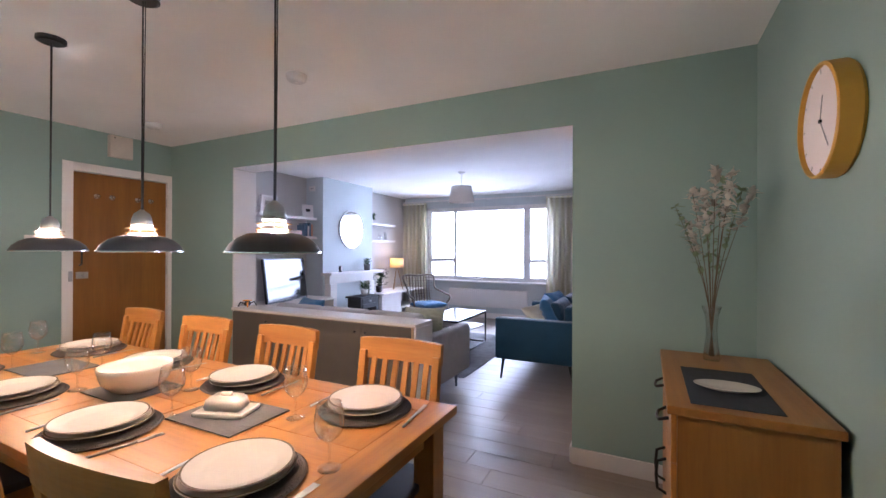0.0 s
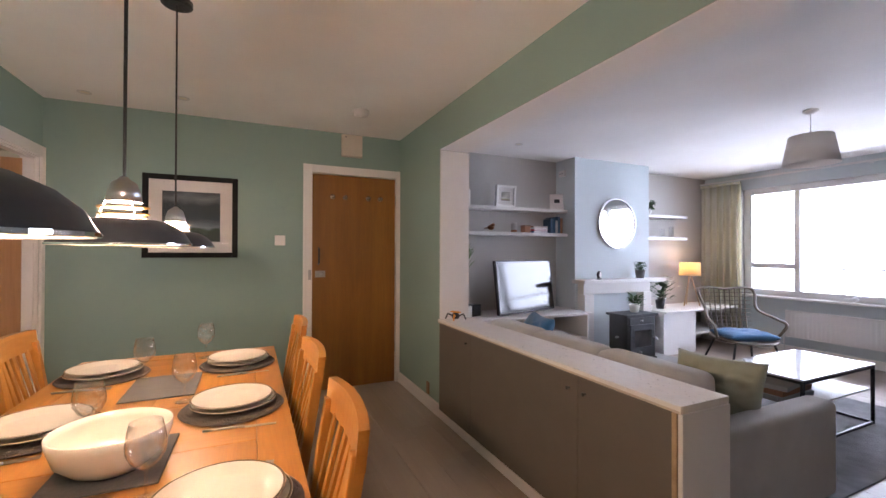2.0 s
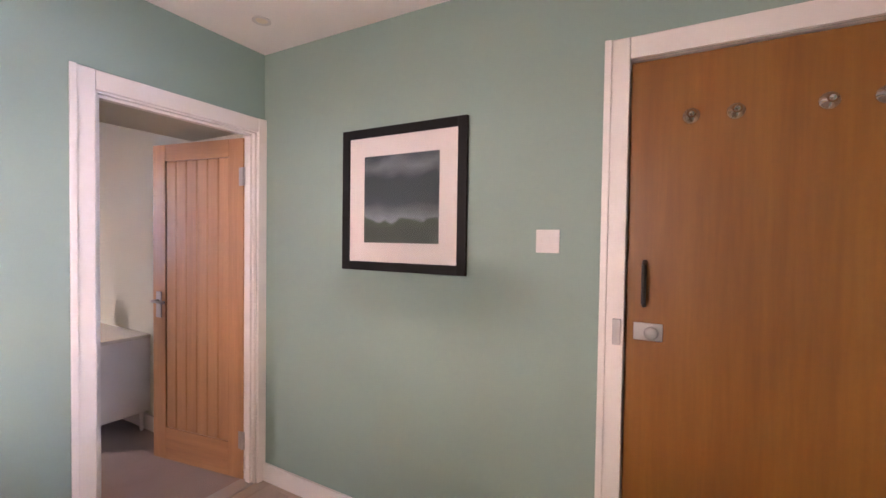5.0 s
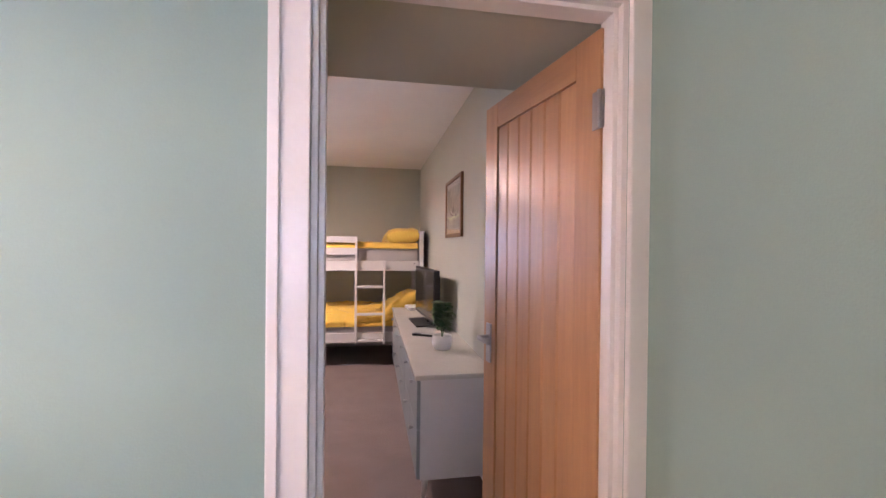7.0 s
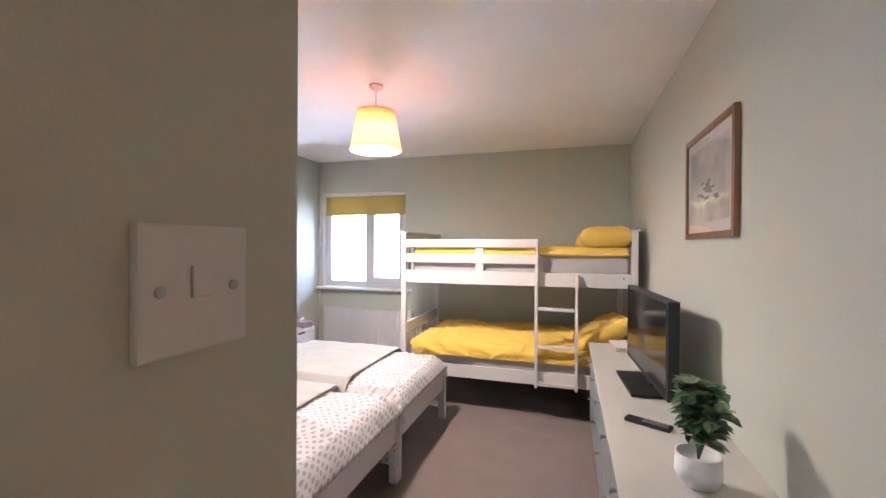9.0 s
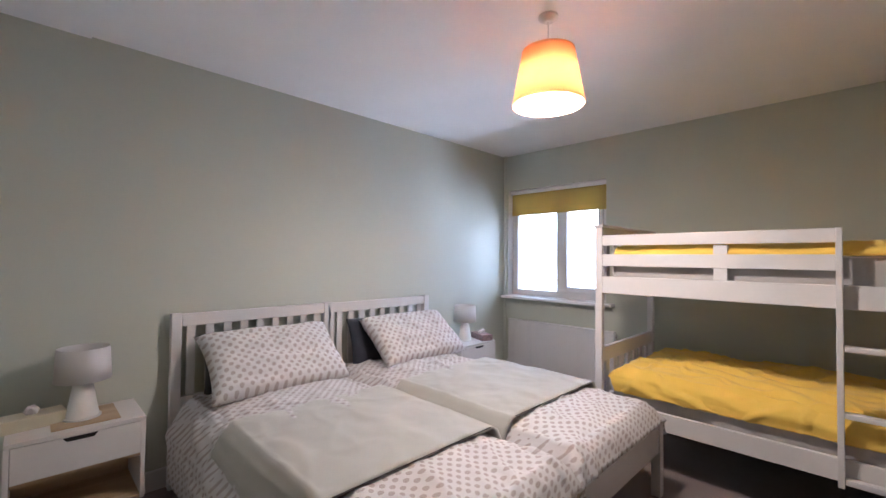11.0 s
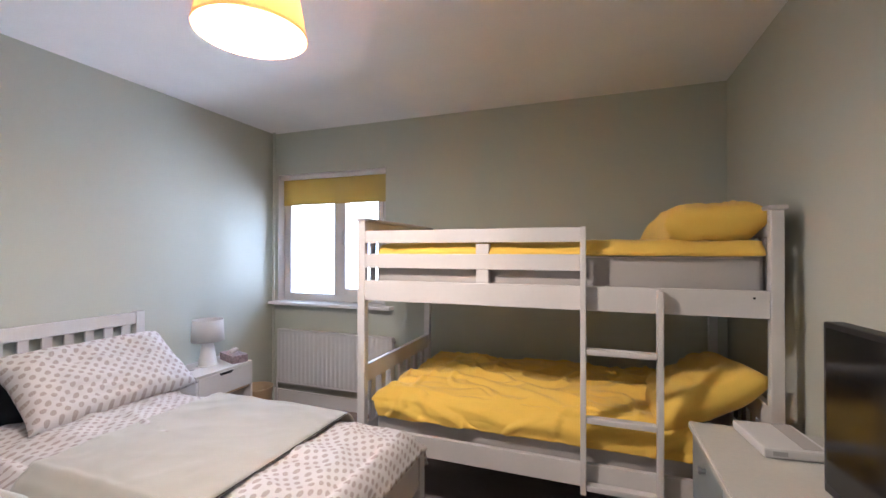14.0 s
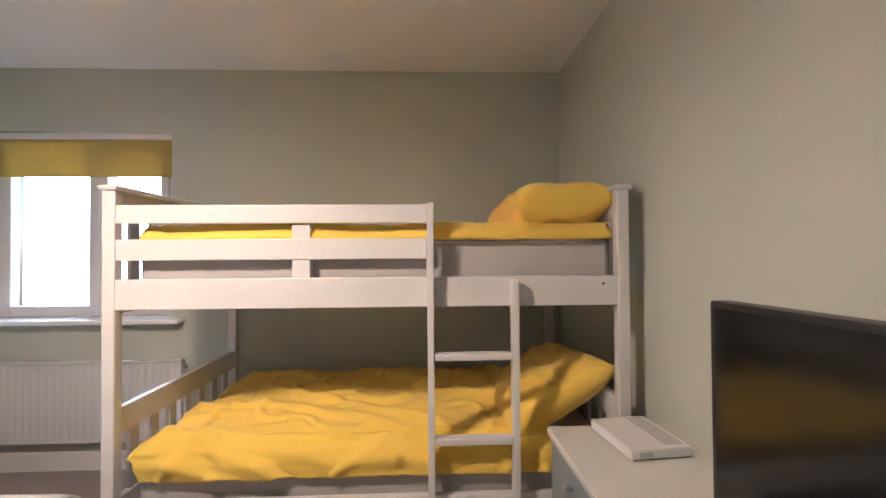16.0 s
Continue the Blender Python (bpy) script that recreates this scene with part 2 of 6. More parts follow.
TERRACOTTA = mat("clay", (0.35, 0.17, 0.10), 0.8)
TEAL_BOOK = mat("blue_book", (0.05, 0.10, 0.16), 0.6)
OUTSIDE_PALE = mat("pale_render", (0.6, 0.58, 0.55), 0.9)


def gloss_dielectric(name, color):
    return mat(name, color, 0.08, var=0.01, bump=0)


# ---- builders ----


def part(name, bm, material, parent=None, label="", smooth=False):
    """Links a bmesh as one mesh object, under a thing or a part."""
    me = bpy.data.meshes.new(name)
    bmesh.ops.recalc_face_normals(bm, faces=bm.faces)
    bm.to_mesh(me)
    bm.free()
    for m in (material if isinstance(material, (list, tuple)) else [material]):
        me.materials.append(m)
    if smooth:
        me.polygons.foreach_set("use_smooth", [True] * len(me.polygons))
    ob = new(name, me)
    ob.parent = parent
    if label:
        ob["label"] = label
    return ob


def thing(name, m, label, category, group="", kind=""):
    ob = new(name)
    ob.empty_display_size = 0.1
    ob.matrix_world = m
    return tagged(ob, label, category, group, kind)


def box(x0, y0, z0, x1, y1, z1, bev=0.0, bm=None, seg=2):
    own = bmesh.new()
    bmesh.ops.create_cube(own, size=1, matrix=Matrix.LocRotScale(((x0 + x1) / 2, (y0 + y1) / 2, (z0 + z1) / 2), None,
                                                                 (x1 - x0, y1 - y0, z1 - z0)))
    if bev:
        bmesh.ops.bevel(own, geom=list(own.edges), offset=bev, segments=seg, affect="EDGES", profile=0.6)
    if bm is None:
        return own
    return merge(bm, own)


def merge(bm, own, m=None):
    if m is not None:
        bmesh.ops.transform(own, matrix=m, verts=own.verts)
    me = bpy.data.meshes.new("tmp")
    own.to_mesh(me)
    own.free()
    bm.from_mesh(me)
    bpy.data.meshes.remove(me)
    return bm


def moved(bm, m):
    bmesh.ops.transform(bm, matrix=m, verts=bm.verts)
    return bm


def lathe(profile, n=32, closed=False, bm=None):
    """Turns (radius, height) pairs round the z axis."""
    bm = bm or bmesh.new()
    rows = []
    for r, z in profile:
        rows.append([bm.verts.new((r * math.cos(2 * math.pi * i / n), r * math.sin(2 * math.pi * i / n), z)) for i in range(n)]
                    if r > 1e-5 else [bm.verts.new((0, 0, z))])
    pairs = list(zip(rows, rows[1:])) + ([(rows[-1], rows[0])] if closed else [])
    for a, b in pairs:
        for i in range(n):
            j = (i + 1) % n
            q = [a[i % len(a)], a[j % len(a)], b[j % len(b)], b[i % len(b)]]
            q = list(dict.fromkeys(q))
            if len(q) > 2:
                bm.faces.new(q)
    return bm


def tube(points, r, n=8, bm=None, caps=True, taper=1.0):
    """A round bar along a line of points."""
    bm = bm or bmesh.new()
    pts = [Vector(p) for p in points]
    rows, up = [], None
    for i, p in enumerate(pts):
        d = (pts[min(i + 1, len(pts) - 1)] - pts[max(i - 1, 0)]).normalized()
        if up is None:
            up = Vector((0, 0, 1)) if abs(d.z) < 0.9 else Vector((1, 0, 0))
        a = d.cross(up).normalized()
        b = a.cross(d).normalized()
        up = b
        rr = r * (1 + (taper - 1) * i / max(1, len(pts) - 1))
        rows.append([bm.verts.new(p + a * rr * math.cos(2 * math.pi * k / n) + b * rr * math.sin(2 * math.pi * k / n)) for k in range(n)])
    for a, b in zip(rows, rows[1:]):
        for k in range(n):
            bm.faces.new((a[k], a[(k + 1) % n], b[(k + 1) % n], b[k]))
    if caps:
        bm.faces.new(rows[0])
        bm.faces.new(rows[-1][::-1])
    return bm


def bar(a, b, w, d, bev=0.004, bm=None):
    """A square bar from a to b, w wide and d deep."""
    a, b = Vector(a), Vector(b)
    own = box(-w / 2, -d / 2, 0, w / 2, d / 2, (b - a).length, bev)
    dr = (b - a).normalized()
    q = Vector((0, 0, 1)).rotation_difference(dr).to_matrix().to_4x4()
    moved(own, Matrix.Translation(a) @ q)
    return own if bm is None else merge(bm, own)


def slab(x0, y0, x1, y1, z0, z1, nx, ny, top, corner=0.0, bm=None):
    """A closed soft body over a rectangle; top(u, v) gives the height of its upper side above z1."""
    bm = bm or bmesh.new()
    up, lo = [], []
    for j in range(ny + 1):
        ru, rl = [], []
        for i in range(nx + 1):
            u, v = i / nx, j / ny
            x, y = x0 + (x1 - x0) * u, y0 + (y1 - y0) * v
            ru.append(bm.verts.new((x, y, z1 + top(u, v))))
            rl.append(bm.verts.new((x, y, z0)))
        up.append(ru)
        lo.append(rl)
    for j in range(ny):
        for i in range(nx):
            bm.faces.new((up[j][i], up[j][i + 1], up[j + 1][i + 1], up[j + 1][i]))
            bm.faces.new((lo[j][i], lo[j + 1][i], lo[j + 1][i + 1], lo[j][i + 1]))
    for i in range(nx):
        bm.faces.new((lo[0][i], lo[0][i + 1], up[0][i + 1], up[0][i]))
        bm.faces.new((lo[ny][i], up[ny][i], up[ny][i + 1], lo[ny][i + 1]))
    for j in range(ny):
        bm.faces.new((lo[j][0], up[j][0], up[j + 1][0], lo[j + 1][0]))
        bm.faces.new((lo[j][nx], lo[j + 1][nx], up[j + 1][nx], up[j][nx]))
    return bm


def pillow(w, h, t, seed=0, rough=0.02, n=30):
    """A stuffed cushion lying flat, w by h by t, with pinched corners and creases."""
    bm = bmesh.new()
    sides = []
    for s in (1, -1):
        g = []
        for j in range(n + 1):
            row = []
            for i in range(n + 1):
                u, v = 2 * i / n - 1, 2 * j / n - 1
                edge = max(0.0, (1 - u ** 4) * (1 - v ** 4))
                pinch = 1 - 0.07 * (1 - abs(u) ** 2) * abs(v) ** 3
                pinch2 = 1 - 0.07 * (1 - abs(v) ** 2) * abs(u) ** 3
                z = s * t / 2 * edge ** 0.45
                p = Vector((u * w / 2 * pinch2, v * h / 2 * pinch, z))
                z += rough * noise.noise(Vector((u * 2.2 + seed * 7, v * 2.2, s * 3.1))) * edge
                z += rough * 0.5 * noise.noise(Vector((u * 6 + seed * 3, v * 6, s))) * edge
                a = noise.noise(Vector((u * 1.1 + v * 2.6 + seed, v * 1.3 - u * 0.4, s * 2.7)))
                z -= rough * 0.7 * max(0.0, 1 - 5 * abs(a)) ** 1.5 * edge * s
                row.append(bm.verts.new((p.x, p.y, z)))
            g.append(row)
        sides.append(g)
        for j in range(n):
            for i in range(n):
                bm.faces.new((g[j][i], g[j][i + 1], g[j + 1][i + 1], g[j + 1][i]))
    bmesh.ops.remove_doubles(bm, verts=bm.verts, dist=1e-4)
    return bm


def leaf(bm, base, way, length, width, droop=0.3, up=Vector((0, 0, 1))):
    """A pointed leaf with a fold along its middle."""
    way = Vector(way).normalized()
    side = way.cross(up)
    side = side.normalized() if side.length > 1e-3 else Vector((1, 0, 0))
    nrm = side.cross(way).normalized()
    rows = []
    for k, wd in ((0.0, 0.15), (0.35, 1.0), (0.7, 0.8), (1.0, 0.0)):
        c = Vector(base) + way * length * k - Vector((0, 0, droop * length * k * k))
        if wd:
            rows.append([bm.verts.new(c - side * width / 2 * wd + nrm * width * 0.12 * wd), bm.verts.new(c),
                         bm.verts.new(c + side * width / 2 * wd + nrm * width * 0.12 * wd)])
        else:
            rows.append([bm.verts.new(c)])
    for a, b in zip(rows, rows[1:]):
        for i in range(2):
            q = [a[i], a[i + 1]] + ([b[i + 1], b[i]] if len(b) > 1 else [b[0]])
            bm.faces.new(q)


def thick(ob, t):
    k = ob.modifiers.new("thickness", "SOLIDIFY")
    k.thickness, k.offset = t, 0
    return ob


def wall(name, x0, y0, z0, x1, y1, z1, mats, label, holes=(), axis="x"):
    """A wall as one mesh; holes (a0, z0, a1, z1) go through it; axis is the way it runs. mats: one material or (low side, high side)."""
    bm = bmesh.new()
    lo, hi = (x0, x1) if axis == "x" else (y0, y1)
    cuts_a = sorted({lo, hi, *(h[0] for h in holes), *(h[2] for h in holes)})
    cuts_z = sorted({z0, z1, *(h[1] for h in holes), *(h[3] for h in holes)})
    t0, t1 = (y0, y1) if axis == "x" else (x0, x1)

    def solid(a, z):
        return lo < a < hi and z0 < z < z1 and not any(h[0] < a < h[2] and h[1] < z < h[3] for h in holes)

    def vert(a, t, z):
        return bm.verts.new((a, t, z) if axis == "x" else (t, a, z))
    for a0, a1 in zip(cuts_a, cuts_a[1:]):
        for b0, b1 in zip(cuts_z, cuts_z[1:]):
            am, zm = (a0 + a1) / 2, (b0 + b1) / 2
            if not solid(am, zm):
                continue
            f = bm.faces.new([vert(a, t0, z) for a, z in ((a0, b0), (a1, b0), (a1, b1), (a0, b1))])
            f.material_index = 0
            f = bm.faces.new([vert(a, t1, z) for a, z in ((a0, b0), (a0, b1), (a1, b1), (a1, b0))])
            f.material_index = 1
            for da, dz, e in ((-1, 0, ((a0, b0), (a0, b1))), (1, 0, ((a1, b1), (a1, b0))), (0, -1, ((a1, b0), (a0, b0))), (0, 1, ((a0, b1), (a1, b1)))):
                na = am + da * (a1 - a0) / 2 + da * 1e-4
                nz = zm + dz * (b1 - b0) / 2 + dz * 1e-4
                if not solid(na, nz):
                    (p, q), (r, s) = e
                    f = bm.faces.new([vert(p, t0, q), vert(p, t1, q), vert(r, t1, s), vert(r, t0, s)])
                    f.material_index = 2
    bmesh.ops.remove_doubles(bm, verts=bm.verts, dist=1e-5)
    ms = list(mats) if isinstance(mats, (tuple, list)) else [mats, mats]
    if len(ms) == 2:
        ms.append(ms[0])
    return tagged(part(name, bm, ms), label, "wall", kind="structure")


def structure(name, bm, material, label, category, smooth=False):
    return tagged(part(name, bm, material, smooth=smooth), label, category, kind="structure")

# ---- large structure ----
H = 2.40
S = -2.72
WT = 0.256
wall("wall_west", -0.15, S - 0.1, 0, 0, 0.0, H, (BLUEWALL, GREEN, GLOSS), "sage green painted wall with a closed brown front door",
     holes=[(-0.84, 0, -0.04, 2.01)], axis="y")
wall("wall_north", -0.15, 0, 0, 5.05, WT, H, (GREEN, GREYWALL, GREYWALL),
     "sage green wall with a wide opening into the living room", holes=[(0.976, 0.0, 4.118, 2.097)])
structure("opening_lining", box(0.976, 0.004, 2.094, 4.118, WT - 0.004, 2.0965), CEIL, "white painted underside of the wide opening", "lining")
structure("opening_lining_side", box(0.977, 0.004, 0.72, 0.988, WT - 0.004, 2.084), WHITE, "white painted side of the wide opening", "lining")
wall("wall_south", 0, S - 0.1, 0, 3.77, S, H, (CREAM, GREEN, GLOSS), "sage green painted wall with a white framed doorway",
     holes=[(0.05, 0, 0.79, 1.965)])
wall("wall_south_return", 3.67, -3.9, 0, 3.77, S - 0.1, H, (CREAM, GREEN), "sage green painted return wall", axis="y")
wall("wall_south_east", 3.67, -4.0, 0, 5.05, -3.9, H, GREEN, "plain sage green painted wall")
wall("wall_east", 5.05, -4.0, 0, 5.2, 0.0, H, GREEN, "sage green painted wall with a round clock", axis="y")
wall("wall_east_living", 5.05, 0.0, 0, 5.2, 4.95, H, GREYWALL, "plain grey painted wall", axis="y")
wall("wall_north_living", -0.3, 4.95, 0, 5.2, 5.15, H, (BLUEWALL, OUTSIDE_PALE, UPVC), "pale blue-grey wall with a wide picture window",
     holes=[(0.40, 0.72, 3.06, 2.17)])
wall("wall_west_living", -0.3, WT, 0, -0.13, 4.95, H, GREYWALL, "warm grey painted alcove wall", axis="y")
structure("chimney_breast", box(-0.13, 2.08, 0, 0.20, 3.31, H), BLUEWALL, "pale blue-grey chimney breast", "chimney breast")
wall("wall_bedroom_west", -0.15, -7.51, 0, -0.0005, S - 0.1, 2.41, CREAM, "pale grey-green painted wall", axis="y")
wall("wall_bedroom_south", -0.17, -7.71, 0, 3.67, -7.51, 2.41, (OUTSIDE_PALE, CREAM, GLOSS), "pale grey-green wall with a small window",
     holes=[(2.38, 0.90, 3.47, 2.03)])
wall("wall_bedroom_east", 3.52, -7.51, 0, 3.67, -3.41, 2.41, CREAM, "pale grey-green painted wall behind the beds", axis="y")
wall("wall_bedroom_north", 0.93, -3.41, 0, 3.67, -3.31, 2.41, CREAM, "pale grey-green painted wall")
wall("wall_lobby", 0.83, -3.41, 0, 0.93, S - 0.1, 2.41, CREAM, "pale grey-green lobby wall with a light switch", axis="y")
structure("lobby_soffit", box(0.0, -3.41, 1.99, 0.83, S - 0.1, 2.41), CREAM, "lowered lobby ceiling in grey-green paint", "soffit")
structure("ceiling_dining", box(-0.15, -4.0, H, 5.2, 0.14, H + 0.12), CEIL, "off-white painted dining room ceiling", "ceiling")
structure("ceiling_living", box(-0.3, 0.14, H, 5.2, 5.15, H + 0.12), CEIL, "off-white painted living room ceiling", "ceiling")
structure("ceiling_bedroom", box(-0.17, -7.71, 2.41, 3.67, S - 0.2, 2.53), CEIL, "off-white painted bedroom ceiling", "ceiling")
structure("subfloor", box(-0.3, -4.0, -0.2, 5.2, 5.15, -0.006), TAUPE, "dark subfloor beneath grey-brown planks", "floor")
structure("floor_bedroom", box(-0.17, -7.71, -0.15, 3.67, S - 0.07, 0.0), CARPET, "mauve-brown cut pile bedroom carpet", "carpet")


def skirting(name, runs, label="white painted skirting board", h=0.10):
    for i, (x0, y0, x1, y1) in enumerate(runs):
        structure("baseboard", box(x0, y0, 0, x1, y1, h, 0.004), GLOSS, label, "skirting board")


skirting("dining", [(0, -2.70, 0.016, -0.925), (0.0, -0.016, 0.976, -0.0005), (4.118, -0.016, 5.05, -0.0005), (0.87, S, 3.67, S + 0.016),
                    (5.034, -3.9, 5.05, -0.02), (4.102, 0.0, 4.1175, WT)])
skirting("living", [(-0.13, 4.934, 5.05, 4.9495), (5.034, WT + 0.02, 5.05, 4.93), (4.118, WT + 0.0005, 5.03, WT + 0.016)])
skirting("bedroom", [(0.0, -7.49, 0.0155, -2.9), (0.0, -7.5095, 3.50, -7.494), (3.504, -7.49, 3.5195, -3.43), (0.93, -3.426, 3.5, -3.4105)], h=0.11)

# wide picture window of the living room
win = tagged(new("window_1"), "wide white plastic picture window with two side casements", "window", kind="structure")
win.location = (0, 5.02, 0)


def bars(parent, spec, material, depth, name):
    for x0, z0, x1, z1 in spec:
        part(name, box(x0, -depth / 2, z0, x1, depth / 2, z1, 0.006), material, parent)


bars(win, [(0.402, 0.722, 0.50, 2.168), (2.96, 0.722, 3.058, 2.168), (0.50, 2.09, 2.96, 2.168), (0.50, 0.722, 2.96, 0.80),
           (1.00, 0.80, 1.06, 2.09), (2.44, 0.80, 2.57, 2.09)], UPVC, 0.07, "window_frame")
bars(win, [(0.50, 1.09, 1.00, 1.15), (2.57, 1.09, 2.96, 1.15)], UPVC, 0.06, "transom")
for x0, z0, x1, z1 in ((0.5, 1.15, 1.0, 2.09), (0.5, 0.8, 1.0, 1.09), (1.06, 0.8, 2.44, 2.09), (2.57, 1.15, 2.96, 2.09), (2.57, 0.8, 2.96, 1.09)):
    part("pane", box(x0, -0.004, z0, x1, 0.004, z1), PANE, win).visible_shadow = False
part("window_sill", box(0.36, -0.17, 0.695, 3.10, -0.04, 0.7195, 0.006), GLOSS, win)
part("window_handle", bar((1.03, -0.05, 1.48), (1.03, -0.05, 1.58), 0.02, 0.015), UPVC, win)
# small bedroom window
win2 = tagged(new("window_2"), "small white two-light window in a deep reveal", "window", kind="structure")
win2.location = (0, -7.62, 0)
bars(win2, [(2.382, 0.902, 2.44, 2.028), (3.40, 0.902, 3.468, 2.028), (2.44, 1.96, 3.40, 2.028), (2.44, 0.902, 3.40, 0.965), (2.865, 0.965, 2.93, 1.96)], UPVC, 0.06, "window_frame")
bars(win2, [(2.44, 0.965, 2.49, 1.96), (2.81, 0.965, 2.865, 1.96), (2.49, 0.965, 2.81, 1.015), (2.49, 1.91, 2.81, 1.96)], UPVC, 0.085, "casement")
for x0, x1 in ((2.49, 2.81), (2.93, 3.40)):
    part("pane", box(x0, -0.004, 0.965, x1, 0.004, 1.96), PANE, win2).visible_shadow = False
part("window_sill", box(2.30, 0.03, 0.872, 3.505, 0.20, 0.8985, 0.006), GLOSS, win2)
part("window_handle", bar((2.84, 0.055, 1.40), (2.84, 0.055, 1.52), 0.02, 0.018), UPVC, win2)
part("handle_base", box(2.825, 0.043, 1.44, 2.855, 0.05, 1.49, 0.002), UPVC, win2)

# sky seen through the windows
structure("backdrop", box(-14, 16.0, 0.6, 18, 16.1, 14), glow("north_sky", (0.83, 0.93, 1.04), SKY_NORTH), "bright white overcast sky", "sky")
structure("backdrop_sea", box(-14, 16.0, -8, 18, 16.1, 0.59), glow("north_sea", (0.83, 0.93, 1.02), SKY_NORTH * 0.75), "pale hazy sea under the sky", "sea")
# lower south backdrop is made brighter than the sky to lift the bedroom ceiling
structure("backdrop_south_low", box(-8, -19.1, -8, 14, -19.0, 0.99), glow("south_uplight", (0.86, 0.92, 1.0), SKY_SOUTH * 1.6), "bright lower backdrop added to light the bedroom ceiling", "garden")
structure("backdrop_south", box(-8, -19.1, 1.0, 14, -19.0, 14), glow("south_sky", (0.76, 0.90, 1.08), SKY_SOUTH), "bright white overcast sky", "sky")
rail = thing("balcony_rail", pose(0, 5.75, 0), "pale metal balcony handrail outside the window", "railing")
part("handrail", tube([(-0.6, 0, 1.07), (4.2, 0, 1.07)], 0.02), OUTSIDE_PALE, rail)
for px in (-0.4, 1.2, 2.8, 4.1):
    part("post", box(px - 0.02, -0.02, 0.0, px + 0.02, 0.02, 1.07, 0.003), OUTSIDE_PALE, rail)
structure("balcony_floor", box(-0.8, 5.15, -0.12, 5.2, 5.95, -0.0), OUTSIDE_PALE, "pale balcony slab outside the window", "balcony")


# ---- doors ----
def architrave(name, m, w, h, fw, label, left=True):
    """A white door surround: two uprights and a head, with a stepped moulding. Runs along local x, faces local -y."""
    t = tagged(new(name), label, "door frame", kind="structure")
    t.matrix_world = m
    for a0, a1 in ((-fw, 0), (w, w + fw)):
        part("upright", box(a0, -0.018, 0, a1, 0, h + fw, 0.004), GLOSS, t)
        c = (a0 + a1) / 2
        inner = 1 if a0 < 0 else -1
        part("moulding", box(c - inner * fw * 0.42 - 0.012, -0.026, 0, c - inner * fw * 0.42 + 0.012, -0.0185, h + fw, 0.003), GLOSS, t)
    part("head", box(0.001, -0.0175, h, w - 0.001, 0, h + fw - 0.001, 0.004), GLOSS, t)
    return t


# front door in the west wall: local x runs along -y
FD = pose(0.0, -0.84, 0, 0, 0, 90)
architrave("door_frame_1", FD, 0.80, 2.01, 0.075, "white painted frame round the brown front door")
fd = tagged(new("door_1"), "closed brown veneered flush front door with coat hooks", "door", kind="structure")
fd.matrix_world = FD
part("door_leaf", box(0.004, 0.012, 0.006, 0.796, 0.056, 2.004, 0.003), DARK_OAK, fd)
part("door_stop", box(0.0, 0.057, 0, 0.8, 0.14, 2.008), GLOSS, fd)
part("lock_plate", box(0.03, 0.004, 1.05, 0.12, 0.0115, 1.11, 0.003), STEEL, fd, "steel night latch")
part("latch_knob", moved(lathe([(0, 0), (0.02, 0.0), (0.022, 0.02), (0.016, 0.03), (0, 0.03)], 16), pose(0.085, 0.006, 1.08, 90)), STEEL, fd, smooth=True)
part("keep", box(-0.035, -0.03, 1.03, -0.008, -0.019, 1.12, 0.003), STEEL, fd)
part("pull_handle", tube([(0.06, 0.011, 1.17), (0.06, -0.02, 1.18), (0.06, -0.02, 1.31), (0.06, 0.011, 1.32)], 0.008), BLACK, fd, "slim black pull handle")
for hx in (0.185, 0.305, 0.525, 0.645):
    hook = part("coat_hook", lathe([(0, 0), (0.025, 0), (0.025, 0.006), (0.006, 0.01), (0.006, 0.03), (0.014, 0.036), (0, 0.042)], 14), CHROME, fd, "small clear coat hook", True)
    hook.matrix_basis = pose(hx, 0.011, 1.80, 90)
for hz in (0.3, 1.05, 1.75):
    part("hinge", box(0.797, 0.002, hz, 0.812, 0.0115, hz + 0.09), STEEL, fd)

# bedroom door frame in the south wall, seen from the dining side and from inside
architrave("door_frame_2", pose(0.79, S, 0, 0, 0, 180), 0.74, 1.958, 0.078, "white painted frame round the bedroom doorway")
lining = tagged(new("door_lining"), "white door lining with a stop bead", "door frame", kind="structure")
for x0, x1 in ((0.0505, 0.064), (0.776, 0.7895)):
    part("jamb", box(x0, S - 0.0995, 0, x1, S - 0.0005, 1.964), GLOSS, lining)
part("head_jamb", box(0.0645, S - 0.0995, 1.951, 0.7755, S - 0.0005, 1.9645), GLOSS, lining)
for x0, x1 in ((0.0645, 0.077), (0.763, 0.7755)):
    part("stop", box(x0, S - 0.055, 0, x1, S - 0.02, 1.950), GLOSS, lining)
part("stop", box(0.0775, S - 0.055, 1.938, 0.7625, S - 0.02, 1.950), GLOSS, lining)
structure("threshold", box(0.065, S - 0.0995, 0.0, 0.775, S - 0.001, 0.006), STEEL, "slim metal threshold strip", "threshold")

bd = tagged(new("door_2"), "open oak bedroom door with vertical V-grooved boards", "door", kind="structure")
bd.matrix_world = pose(0.072, S - 0.085, 0, 0, 0, -81)
LW, LH, LT = 0.715, 1.935, 0.035
part("stile", box(0.0, -LT, 0.006, 0.105, 0, LH, 0.002), DOOR_OAK, bd)
part("stile", box(LW - 0.105, -LT, 0.006, LW, 0, LH, 0.002), DOOR_OAK, bd)
DOOR_OAK_X = wood("oak_door_rail", (0.50, 0.27, 0.125), (0.36, 0.18, 0.08), 0.38, 0, rings=10, coat=0.3)
part("rail", box(0.106, -LT, LH - 0.10, LW - 0.106, 0, LH, 0.002), DOOR_OAK_X, bd)
